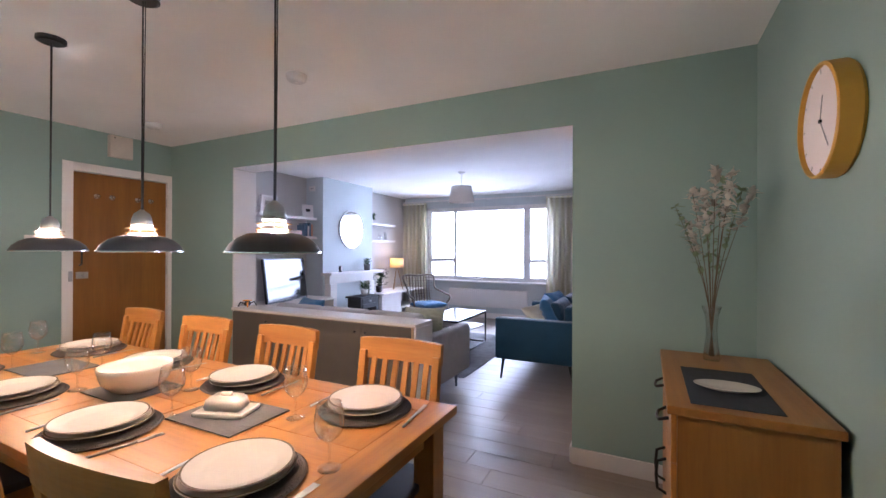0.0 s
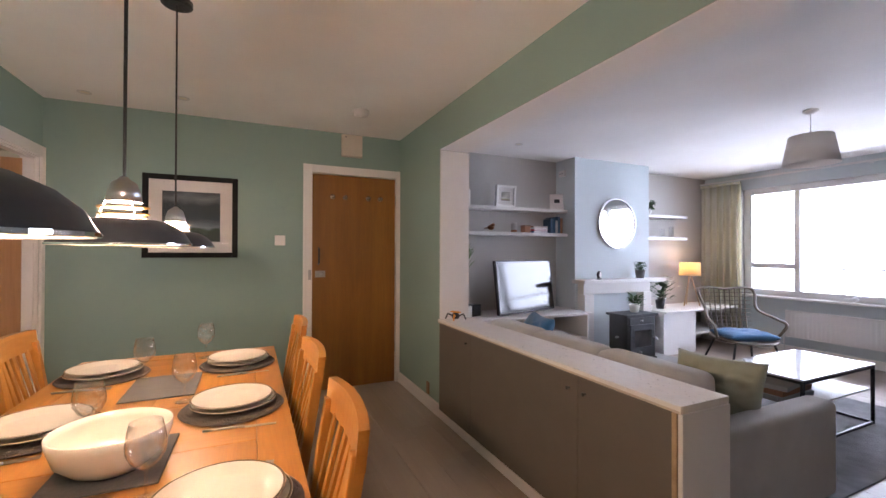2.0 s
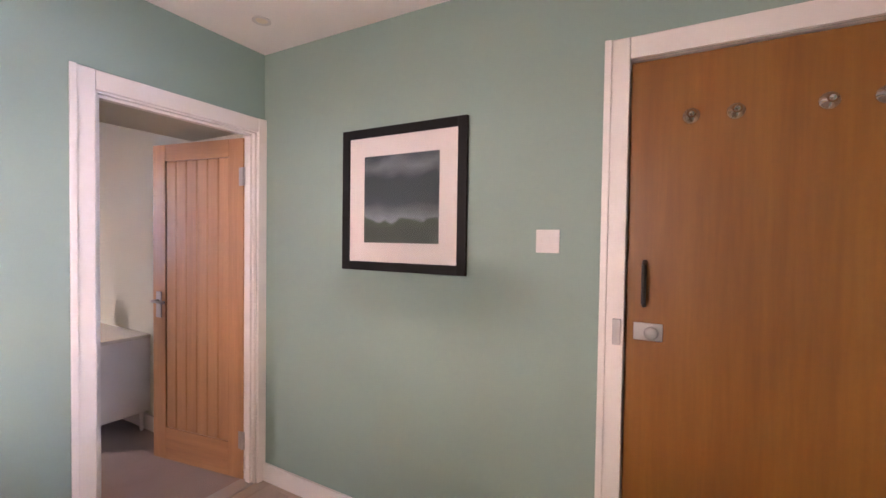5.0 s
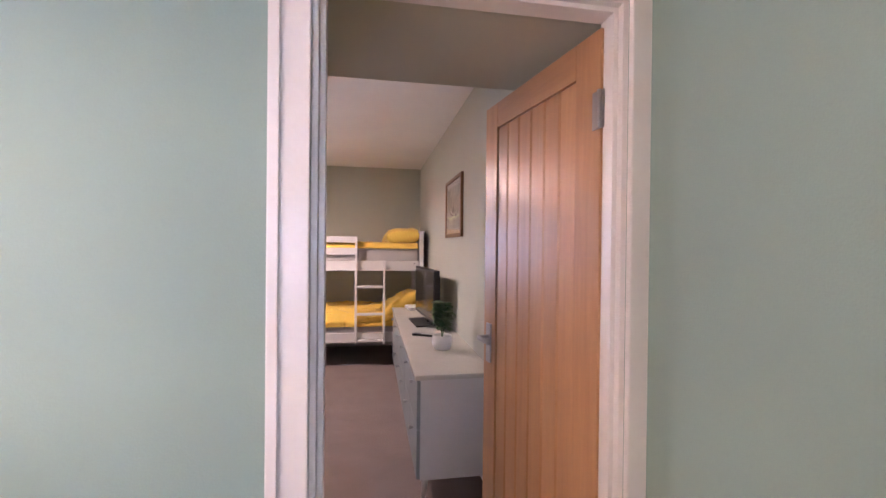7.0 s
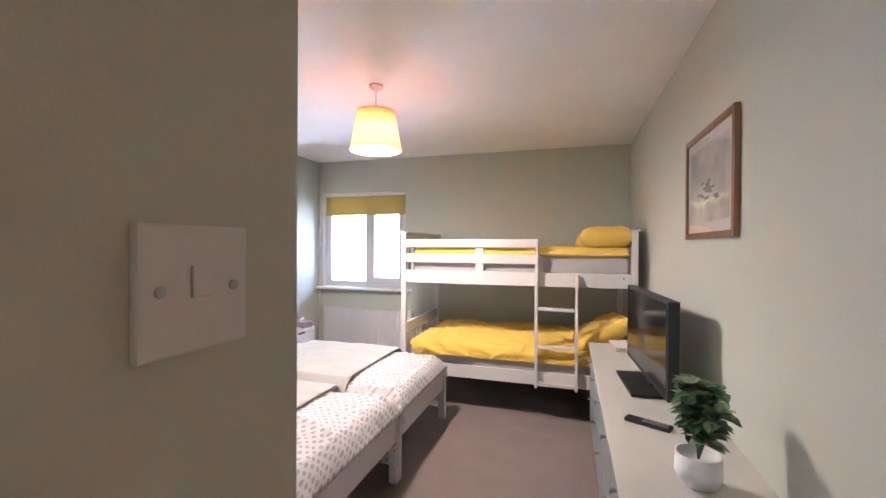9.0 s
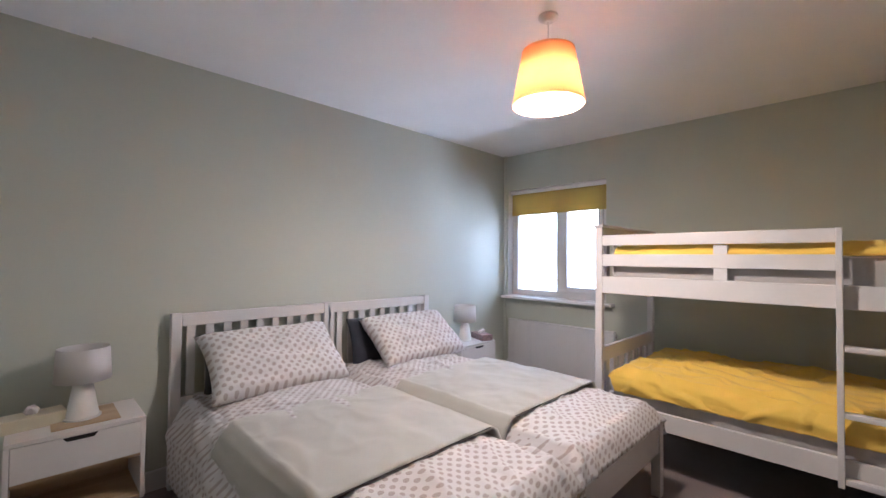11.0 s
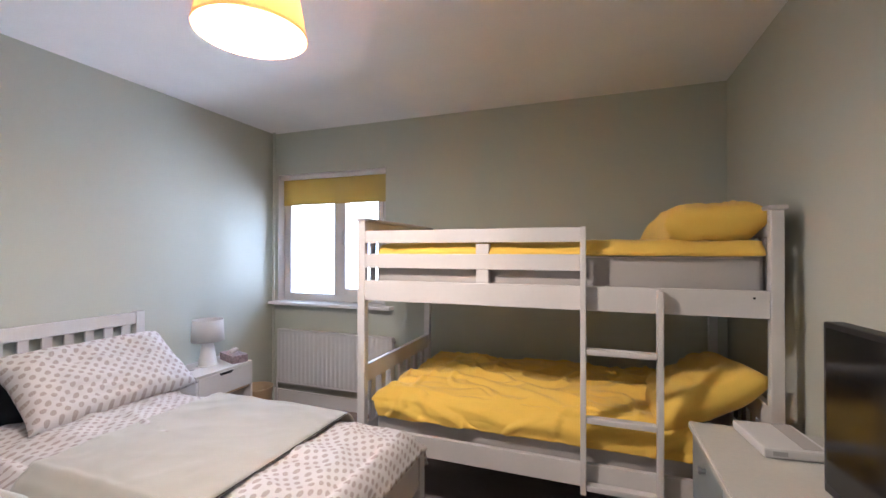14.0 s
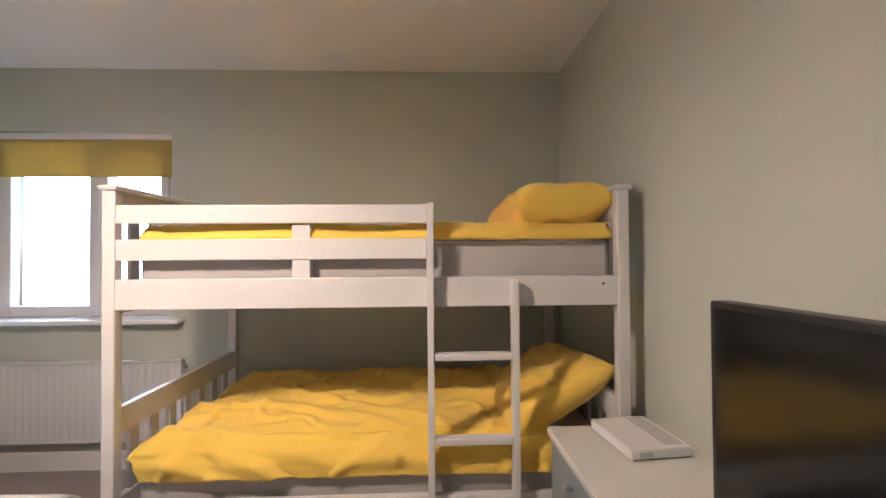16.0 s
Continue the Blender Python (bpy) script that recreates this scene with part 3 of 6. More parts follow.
part("rail", box(0.106, -LT, 0.006, LW - 0.106, 0, 0.20, 0.002), DOOR_OAK_X, bd)
nb = 6
bw = (LW - 0.212) / nb
for i in range(nb):
    part("board", box(0.106 + i * bw + 0.0012, -LT + 0.005, 0.2005, 0.106 + (i + 1) * bw - 0.0012, -0.005, LH - 0.1005, 0.0055, seg=1), DOOR_OAK, bd)
# closes the gaps between boards; its darker wood stands in for groove shade
part("backing_panel", box(0.106, -LT / 2 - 0.004, 0.2005, LW - 0.106, -LT / 2 + 0.004, LH - 0.1005), FRAME_WOOD, bd)
for s, y in ((1, 0.0), (-1, -LT)):
    part("backplate", box(LW - 0.075, y if s > 0 else y - 0.008, 0.88, LW - 0.035, y + 0.008 if s > 0 else y, 1.04, 0.003), STEEL, bd)
    part("lever_handle", tube([(LW - 0.055, y, 0.985), (LW - 0.055, y + s * 0.05, 0.985), (LW - 0.07, y + s * 0.055, 0.985), (LW - 0.165, y + s * 0.055, 0.985)], 0.009), STEEL, bd, "brushed steel lever handle", True)
for hz in (0.18, 1.67):
    hp = part("hinge", box(-0.016, 0.0005, hz, 0.028, 0.004, hz + 0.10, 0.001), STEEL, bd, "steel butt hinge")
    part("knuckle", tube([(-0.004, 0.008, hz), (-0.004, 0.008, hz + 0.10)], 0.006), STEEL, hp)


# ---- half wall between dining and living room ----
hw = tagged(new("half_wall"), "low taupe-fronted cupboard wall with a pale worktop", "half wall", kind="structure")
HZ = 0.735
part("body", box(0.9765, 0.012, 0.0, 2.985, WT - 0.008, HZ), TAUPE, hw)
for x0, x1, kx in ((0.99, 1.497, 1.545 - 0.10), (1.5, 2.498, 2.446), (2.5015, 2.966, 2.548)):
    d = part("cupboard_door", box(x0, -0.006, 0.06, x1, 0.0115, HZ - 0.005, 0.0012), TAUPE, hw)
    part("knob", moved(lathe([(0, 0), (0.006, 0), (0.005, 0.008), (0.009, 0.013), (0.008, 0.018), (0, 0.019)], 12), pose(kx, -0.006, 0.665, 90)), BLACK_METAL, d, "small dark knob", True)
part("worktop", box(0.9765, -0.012, HZ + 0.0005, 3.0, WT, HZ + 0.028, 0.003), STONE_TOP, hw, "pale stone-effect worktop")
part("edge_band", box(0.98, -0.0140, HZ + 0.0015, 3.0, -0.0125, HZ + 0.010), EDGE_BAND, hw, "thin wooden edge band")
part("end_panel", box(2.9855, -0.006, 0.0, 3.004, WT, HZ, 0.003), GLOSS, hw, "white end panel")
part("corner_trim", box(2.967, -0.0125, 0.0, 2.9845, -0.0065, HZ - 0.001), PALE_WOOD, hw)
part("plinth", box(0.98, -0.012, 0.0, 2.966, 0.0, 0.058), GLOSS, hw)


# ---- dining room ----
TZ = 0.72
table = thing("dining_table", pose(2.565, -1.67, 0), "long honey oak dining table with panelled top", "table")
TX, TY = 1.318, 0.455
part("end_board", box(TX - 0.11, -TY, TZ - 0.032, TX, TY, TZ, 0.004), OAK_Y, table)
part("end_board", box(-TX, -TY, TZ - 0.032, -TX + 0.11, TY, TZ, 0.004), OAK_Y, table)
part("side_board", box(-TX + 0.1105, -TY, TZ - 0.032, TX - 0.1105, -TY + 0.11, TZ, 0.003), OAK_X, table)
part("side_board", box(-TX + 0.1105, TY - 0.11, TZ - 0.032, TX - 0.1105, TY, TZ, 0.003), OAK_X, table)
cols = 6
cw = (2 * TX - 0.222) / cols
for i in range(cols):
    for j in range(2):
        y0 = -TY + 0.1105 + j * (2 * TY - 0.221) / 2
        part("panel", box(-TX + 0.111 + i * cw, y0, TZ - 0.030, -TX + 0.111 + (i + 1) * cw - (0.006 if i == 3 else 0.0008), y0 + (2 * TY - 0.221) / 2 - 0.0006, TZ - 0.0008, 0.003),
             OAK_X if (i + j) % 3 else OAK_Y, table)
for sx in (-1, 1):
    part("apron", box(sx * (TX - 0.09) - 0.012, -TY + 0.12, TZ - 0.13, sx * (TX - 0.09) + 0.012, TY - 0.12, TZ - 0.033), OAK_Y, table)
    for sy in (-1, 1):
        part("leg", box(sx * (TX - 0.08) - 0.042, sy * (TY - 0.08) - 0.042, 0, sx * (TX - 0.08) + 0.042, sy * (TY - 0.08) + 0.042, TZ - 0.0325, 0.006), OAK_Z, table)
for sy in (-1, 1):
    part("apron", box(-TX + 0.13, sy * (TY - 0.07) - 0.012, TZ - 0.13, TX - 0.13, sy * (TY - 0.07) + 0.012, TZ - 0.033), OAK_X, table)


def dining_chair(m):
    """Oak slat-back chair; the sitter faces local -y, the backrest stands at local +y."""
    c = thing("dining_chair", m, "honey oak slat-back dining chair at the table", "chair", "chairs round the dining table")
    part("seat", box(-0.205, -0.22, 0.425, 0.205, 0.19, 0.455, 0.010), BLACK_SEAT_AND_SHADE, c, "dark padded seat")
    for sx in (-1, 1):
        part("leg", bar((sx * 0.175, -0.185, 0.0), (sx * 0.175, -0.185, 0.424), 0.038, 0.038), OAK_Z, c)
        bm = bar((sx * 0.18, 0.215, 0.0), (sx * 0.18, 0.2, 0.45), 0.034, 0.036)
        bar((sx * 0.18, 0.2, 0.44), (sx * 0.18, 0.268, 0.87), 0.034, 0.034, bm=bm)
        part("back_post", bm, OAK_Z, c)
        part("side_rail", box(sx * 0.175 - 0.01, -0.17, 0.37, sx * 0.175 + 0.01, 0.19, 0.4245), OAK_Y, c)
    part("front_rail", box(-0.155, -0.195, 0.37, 0.155, -0.175, 0.4245), OAK_X, c)
    # curved top rail
    bm = bmesh.new()
    n = 10
    rows = []
    for i in range(n + 1):
        u = -1 + 2 * i / n
        yc = 0.268 + 0.022 * (1 - u * u)
        x = u * 0.20
        zt = 0.922 + 0.006 * (1 - u * u)
        rows.append([bm.verts.new(v) for v in ((x, yc - 0.013, 0.835), (x, yc + 0.011, 0.835), (x, yc + 0.020, zt), (x, yc - 0.004, zt))])
    for a, b in zip(rows, rows[1:]):
        for k in range(4):
            bm.faces.new((a[k], a[(k + 1) % 4], b[(k + 1) % 4], b[k]))
    bm.faces.new(rows[0])
    bm.faces.new(rows[-1][::-1])
    bmesh.ops.bevel(bm, geom=[e for e in bm.edges if e.is_boundary is False and len(e.link_faces) == 2 and e.calc_face_angle(0) > 0.8], offset=0.004, segments=2, affect="EDGES")
    part("top_rail", bm, OAK_X, c)
    part("lower_rail", box(-0.162, 0.194, 0.50, 0.162, 0.214, 0.545, 0.003), OAK_X, c)
    for i in range(6):
        u = -1 + 2 * (i + 0.5) / 6
        x = u * 0.155
        yt = 0.268 + 0.022 * (1 - u * u)
        part("slat", bar((x, 0.205, 0.54), (x, yt - 0.002, 0.842), 0.026, 0.010, 0.002), OAK_Z, c)
    return c


BLACK_SEAT_AND_SHADE = mat("dark_leather_and_bunk_shade", (0.035, 0.025, 0.02), 0.5, var=0.2, bump=0.2, bscale=200)
CHX = (1.60, 2.27, 2.90, 3.585)
first = dining_chair(pose(CHX[0], -1.38, 0))
for i, x in enumerate(CHX[1:]):
    copy_thing(first, pose(x, -1.40 - 0.004 * i, 0, 0, 0, (1.5, -1, 2)[i]))
for i, x in enumerate(CHX):
    copy_thing(first, pose(x - 0.01, (-1.98, -1.97, -2.0, -1.985)[i], 0, 0, 0, 180 + (2, -2, 1, 4)[i]))


# pendants
def pendant(m):
    p = thing("pendant_lamp", m, "charcoal dome pendant lamp with steel cap hanging over the table", "pendant lamp", "pendants over the dining table")
    part("ceiling_rose", lathe([(0, 0), (0.062, 0.0), (0.062, -0.018), (0.05, -0.024), (0, -0.024)], 28), BLACK, p, smooth=False)
    part("cable", tube([(0.0, 0, -0.02), (0.0, 0, -0.92)], 0.0038), BLACK, p)
    part("cable", tube([(0.010, 0, -0.02), (0.004, 0, -0.92)], 0.0024), BLACK, p)
    cap = part("cap", lathe([(0.008, -0.915), (0.013, -0.922), (0.028, -0.932), (0.036, -0.955), (0.040, -0.982), (0.037, -0.982), (0.033, -0.957), (0.026, -0.937), (0.008, -0.927)], 32, True), STEEL, p, "brushed steel cap", True)
    for k, z in enumerate((-0.993, -1.011)):
        part("ring", lathe([(0.040, z), (0.057, z - 0.001), (0.058, z - 0.004), (0.040, z - 0.005)], 32, True), INNER_GLOW, p, "clear amber-lit diffuser ring", True)
    for k in range(3):
        a = k * 2.094
        part("spacer", tube([(0.038 * math.cos(a), 0.038 * math.sin(a), -0.978), (0.06 * math.cos(a), 0.06 * math.sin(a), -1.031)], 0.0025), STEEL, p)
    prof = [(0.056, -1.026), (0.085, -1.030), (0.116, -1.045), (0.140, -1.066), (0.152, -1.088), (0.155, -1.092)]
    part("shade", lathe(prof + [(r - 0.0022, z - 0.002) for r, z in prof[::-1]], 48, True), [PENDANT_GREY], p, "matt charcoal dome shade", True)
    inner = [(r - 0.004, z - 0.0035) for r, z in prof]
    part("inner_shade", lathe(inner + [(r - 0.001, z - 0.001) for r, z in inner[::-1]], 48, True), INNER_WHITE, p, "pale inner lining", True)
    part("rim", lathe([(0.1505, -1.091), (0.1555, -1.091), (0.1555, -1.0955), (0.1505, -1.0955)], 48, True), CHROME, p)
    # added plate, keeps the upper point light from falling on the table
    part("light_block_plate", lathe([(0, -1.0215), (0.05, -1.0215), (0.05, -1.0245), (0, -1.0245)], 28), INNER_WHITE, p, "pale round plate added to keep the upper light off the table")
    part("bulb", lathe([(0, -1.0255), (0.012, -1.027), (0.024, -1.036), (0.024, -1.046), (0.018, -1.056), (0, -1.06)], 20), BULB, p, smooth=True)
    return p


# clear rings: the amber of the lamplight is put into their colour
INNER_GLOW = shade_cloth("ring_with_amber_glow_tint", (0.42, 0.25, 0.10), 0.3)
p1 = pendant(pose(1.78, -1.65, H))
p2 = copy_thing(p1, pose(2.60, -1.65, H, 0, 0, 40))
p3 = copy_thing(p1, pose(3.39, -1.65, H, 0, 0, 80))
for x in (1.78, 2.60, 3.39):
    # lower light is the bulb; upper one is added fill for ceiling and walls
    for dz, r, k in ((-1.074, 0.02, 0.29), (-1.003, 0.016, 0.71)):
        lamp = new("pendant_and_fill_light", bpy.data.lights.new("pendant_and_fill_light", "POINT"))
        lamp.data.energy, lamp.data.color, lamp.data.shadow_soft_size = PENDANT_W * k, (1.0, 0.73, 0.45) if k < 0.5 else (1.0, 0.775, 0.55), r
        lamp.location = (x, -1.65, H + dz)


# table setting
def plate_set(x, y, seed, n_flip):
    rnd = random.Random(seed)
    m = thing("placemat", pose(x, y, TZ), "round dark woven placemat on the oak table", "placemat", "round woven placemats")
    prof = [(0, 0.0005), (0.165, 0.0005), (0.172, 0.006), (0.165, 0.012), (0.15, 0.011), (0, 0.011)]
    part("weave", lathe(prof, 40), RATTAN_DARK, m, smooth=False)
    for k in range(5):
        part("coil", lathe([(0.03 + 0.03 * k - 0.008, 0.011), (0.03 + 0.03 * k, 0.0145), (0.03 + 0.03 * k + 0.008, 0.011)], 40, False), RATTAN_DARK, m, smooth=True)
    for k, (r, z) in enumerate(((0.142, 0.0145), (0.135, 0.030))):
        pl = thing("dinner_plate", pose(x + rnd.uniform(-.004, .004), y + rnd.uniform(-.004, .004), TZ + z), "cream stoneware dinner plate on a woven placemat", "plate", "dinner plates")
        prof = [(0, 0.004), (r * 0.62, 0.004), (r * 0.72, 0.006), (r * 0.94, 0.018), (r, 0.019), (r, 0.016), (r * 0.95, 0.013), (r * 0.7, 0.0005), (r * 0.6, 0.0), (0, 0.0)]
        part("dish", lathe(prof, 48), CHINA, pl, smooth=True)
        part("rim", lathe([(r - 0.006, 0.0188), (r - 0.001, 0.0193), (r + 0.0004, 0.0175), (r - 0.002, 0.0165)], 48, True), TWIG, pl, "thin brown glazed rim", True)


def cutlery(x, y, rz, kind):
    c = thing(kind, pose(x, y, TZ, 0, 0, rz), "plain steel %s beside a plate" % kind.replace("_", " "), "cutlery", "table cutlery")
    part("shaft", tube([(0, -0.10, 0.004), (0, -0.03, 0.005), (0, 0.02, 0.004)], 0.0042, 6), STEEL, c, smooth=True)
    if kind == "table_fork":
        part("neck", box(-0.010, 0.02, 0.002, 0.010, 0.05, 0.0045, 0.001), STEEL, c)
        for k in range(4):
            part("tine", box(-0.010 + k * 0.0056, 0.0505, 0.002, -0.0065 + k * 0.0056, 0.095, 0.004), STEEL, c)
    else:
        part("blade", box(-0.008, 0.02, 0.001, 0.008, 0.115, 0.003, 0.001), STEEL, c)


PLX = (1.61, 2.255, 2.925, 3.59)
for i, x in enumerate(PLX):
    plate_set(x, -1.40, i, 1)
    plate_set(x, -1.94, 10 + i, 1)
    for sy, y in ((1, -1.40), (-1, -1.94)):
        cutlery(x - 0.20 * sy * -1, y + 0.02 * sy, (6, -5, 3, 8)[i], "table_knife")
        cutlery(x - 0.20 * sy, y + 0.02 * sy, (-4, 5, -8, 2)[i], "table_fork")


def wine_glass(m, s=1.0):
    g = thing("wine_glass", m, "clear stemmed wine glass standing on the table", "glass", "wine glasses on the table")
    prof = [(0.032, 0.0), (0.033, 0.002), (0.006, 0.007), (0.0035, 0.016), (0.0035, 0.068), (0.012, 0.075), (0.030, 0.090), (0.0395, 0.110), (0.0415, 0.128), (0.039, 0.150), (0.033, 0.180),
            (0.0322, 0.180), (0.0382, 0.150), (0.0407, 0.128), (0.0387, 0.110), (0.029, 0.0915), (0.010, 0.0768), (0, 0.0755)]
    part("bowl_and_stem", lathe([(0, 0.0)] + [(r * s, z * s) for r, z in prof], 28), GLASS, g, smooth=True)
    return g


GLX = [(3.42, -1.58), (3.76, -1.79), (3.02, -1.77), (2.38, -1.78), (2.80, -1.56), (2.11, -1.57), (1.72, -1.77), (1.40, -1.56)]
g0 = wine_glass(pose(*GLX[0], TZ + 0.0005))
for i, (x, y) in enumerate(GLX[1:]):
    copy_thing(g0, pose(x, y, TZ + 0.0005, 0, 0, 30 * i))

for x, w in ((1.88, 0.33), (2.58, 0.30), (3.19, 0.33)):
    s = thing("slate_mat", pose(x, -1.67, TZ, 0, 0, (x * 7) % 3 - 1), "dark slate serving mat on the table", "table mat", "slate mats along the table")
    part("slate", box(-w / 2, -0.125, 0.0006, w / 2, 0.125, 0.006, 0.0015), SLATE, s)
bowl = thing("serving_bowl", pose(2.60, -1.67, TZ + 0.0065), "large cream serving bowl on a slate mat", "bowl")
part("bowl", lathe([(0, 0.0), (0.07, 0.0), (0.085, 0.008), (0.118, 0.04), (0.132, 0.085), (0.134, 0.105), (0.130, 0.106), (0.127, 0.085), (0.112, 0.045), (0.08, 0.014), (0, 0.010)], 48), CHINA, bowl, smooth=True)
butter = thing("butter_dish", pose(3.17, -1.665, TZ + 0.0065, 0, 0, 20), "cream lidded butter dish on a slate mat", "butter dish")
part("tray", box(-0.095, -0.062, 0.0, 0.095, 0.062, 0.016, 0.006), CHINA, butter)
bm = box(-0.072, -0.045, 0.0165, 0.072, 0.045, 0.062, 0.0)
for v in bm.verts:
    if v.co.z > 0.05:
        v.co.x *= 0.82
        v.co.y *= 0.78
bmesh.ops.bevel(bm, geom=list(bm.edges), offset=0.009, segments=3, affect="EDGES")
part("lid", bm, CHINA, butter, smooth=True)
part("knob", box(-0.020, -0.010, 0.061, 0.020, 0.010, 0.074, 0.005), CHINA, butter)


# pictures
def framed(name, m, w, h, fw, depth, frame_mat, label, art, mount=0.0, glass=True):
    """A framed picture facing local -y with its back on local y = 0."""
    t = thing(name, m, label, "picture")
    for x0, z0, x1, z1 in ((-w / 2, -h / 2, -w / 2 + fw, h / 2), (w / 2 - fw, -h / 2, w / 2, h / 2), (-w / 2 + fw, h / 2 - fw, w / 2 - fw, h / 2), (-w / 2 + fw, -h / 2, w / 2 - fw, -h / 2 + fw)):
        part("frame_bar", box(x0, -depth, z0, x1, -0.002, z1, 0.003), frame_mat, t)
    part("mount", box(-w / 2 + fw, -depth * 0.55, -h / 2 + fw, w / 2 - fw, -0.004, h / 2 - fw), PAPER, t, "white mount board")
    part("print", box(-w / 2 + fw + mount, -depth * 0.55 - 0.003, -h / 2 + fw + mount, w / 2 - fw - mount, -depth * 0.55 - 0.0005, h / 2 - fw - mount), art, t, "printed picture")
    if glass:
        part("glazing", box(-w / 2 + fw, -depth * 0.8, -h / 2 + fw, w / 2 - fw, -depth * 0.8 + 0.002, h / 2 - fw), PANE, t).visible_shadow = False
    return t


def sky_art(name, low, mid, high, z0, z1):
    """A painted landscape: dark hills below a stormy sky."""
    m = mat(name, mid, 0.6, bump=0)
    n, l = m.node_tree.nodes, m.node_tree.links
    co, sp = n.new("ShaderNodeTexCoord"), n.new("ShaderNodeSeparateXYZ")
    l.new(co.outputs["Object"], sp.inputs[0])
    nz = n.new("ShaderNodeTexNoise")
    nz.inputs["Scale"].default_value, nz.inputs["Detail"].default_value = 7, 7
    l.new(co.outputs["Object"], nz.inputs["Vector"])
    a = n.new("ShaderNodeMath")
    a.operation = "MULTIPLY_ADD"
    a.inputs[1].default_value = (z1 - z0) * 0.35
    l.new(nz.outputs["Fac"], a.inputs[0])
    l.new(sp.outputs["Z"], a.inputs[2])
    r = n.new("ShaderNodeMapRange")
    r.inputs["From Min"].default_value, r.inputs["From Max"].default_value = z0 + (z1 - z0) * 0.17, z1 + (z1 - z0) * 0.17
    l.new(a.outputs[0], r.inputs["Value"])
    ramp = n.new("ShaderNodeValToRGB")
    e = ramp.color_ramp.elements
    e[0].position, e[0].color = 0.0, (*low, 1)
    e[1].position, e[1].color = 1.0, (*mid, 1)
    for p, c in ((0.17, low), (0.27, (low[0] * 1.6, low[1] * 1.9, low[2] * 1.4)), (0.30, high), (0.48, mid), (0.72, mid), (0.87, high)):
        k = e.new(p)
        k.color = (*c, 1)
    l.new(r.outputs[0], ramp.inputs[0])
    cloud = n.new("ShaderNodeTexNoise")
    cloud.inputs["Scale"].default_value, cloud.inputs["Detail"].default_value = 0.9 / (z1 - z0), 6
    l.new(co.outputs["Object"], cloud.inputs["Vector"])
    breaks = n.new("ShaderNodeMapRange")
    breaks.inputs["From Min"].default_value, breaks.inputs["From Max"].default_value = 0.35, 0.7
    breaks.inputs["To Min"].default_value, breaks.inputs["To Max"].default_value = 0.45, 1.7
    l.new(cloud.outputs["Fac"], breaks.inputs["Value"])
    tone = n.new("ShaderNodeVectorMath")
    tone.operation = "SCALE"
    l.new(ramp.outputs[0], tone.inputs[0])
    l.new(breaks.outputs[0], tone.inputs["Scale"])
    l.new(tone.outputs[0], n["Principled BSDF"].inputs["Base Color"])
    return m


BLACK_FRAME = mat("matt_black_frame", (0.009, 0.009, 0.010), 0.6, var=0.1, bump=0.04, spec=0.2)
STORM = sky_art("storm_landscape", (0.018, 0.024, 0.016), (0.026, 0.038, 0.050), (0.16, 0.18, 0.20), -0.21, 0.21)
framed("framed_picture", pose(0.0, -1.785, 1.568, 0, 0, 90), 0.672, 0.668, 0.042, 0.022, BLACK_FRAME, "square black framed stormy landscape print on the green wall", STORM, 0.09)


def switch_plate(m, w, h, rockers, label, screws=False):
    s = thing("light_switch", m, label, "switch")
    part("plate", box(-w / 2, -0.008, -h / 2, w / 2, -0.0005, h / 2, 0.002), UPVC, s)
    for i in range(rockers):
        x = (i - (rockers - 1) / 2) * 0.03
        part("rocker", box(x - 0.008, -0.0115, -0.006, x + 0.008, -0.0085, 0.016, 0.001), UPVC, s)
    if screws:
        for sx in (-1, 1):
            part("screw", moved(lathe([(0, 0), (0.004, 0), (0.004, 0.0015), (0, 0.002)], 10), pose(sx * 0.030, -0.0082, 0, 90)), STEEL, s)
    return s


switch_plate(pose(0.0, -1.112, 1.385, 0, 0, 90), 0.088, 0.088, 3, "white plastic three gang light switch on the green wall")
switch_plate(pose(0.83, -3.29, 1.36, 0, 0, -90), 0.088, 0.088, 1, "white plastic single light switch with screws", True)
tb = thing("fuse_cover", pose(0.0, -0.485, 2.28, 0, 0, 90), "cream plastic junction box above the front door", "electrical box")
part("cover", box(-0.095, -0.055, -0.10, 0.095, -0.0005, 0.105, 0.005), mat("cream_plastic", (0.62, 0.55, 0.47), 0.5), tb)
part("screw", moved(lathe([(0, 0), (0.006, 0), (0.006, 0.002), (0, 0.002)], 10), pose(-0.06, -0.0552, 0.08, 90)), BLACK, tb)
sock = thing("wall_socket", pose(0.76, 0.0, 0.16), "small brass wall outlet above the skirting", "socket")
part("plate", box(-0.025, -0.01, -0.05, 0.025, -0.0005, 0.05, 0.003), FRAME_WOOD, sock)
for x, y, r, lb, nm in ((2.58, -0.765, 0.064, "white domed smoke alarm on the ceiling", "smoke_alarm"), (0.70, -0.56, 0.064, "white round heat alarm on the ceiling", "smoke_alarm")):
    a = thing(nm, pose(x, y, H), lb, "smoke alarm")
    part("base", lathe([(0, 0), (r, -0.0005), (r, -0.014), (0, -0.014)], 32), UPVC, a)
    part("dome", lathe([(r * 0.93, -0.0142), (r * 0.9, -0.032), (r * 0.7, -0.042), (0, -0.044)], 32), UPVC, a, smooth=True)
    part("test_button", lathe([(0, -0.0441), (0.012, -0.0441), (0.012, -0.047), (0, -0.047)], 16), GLOSS, a)
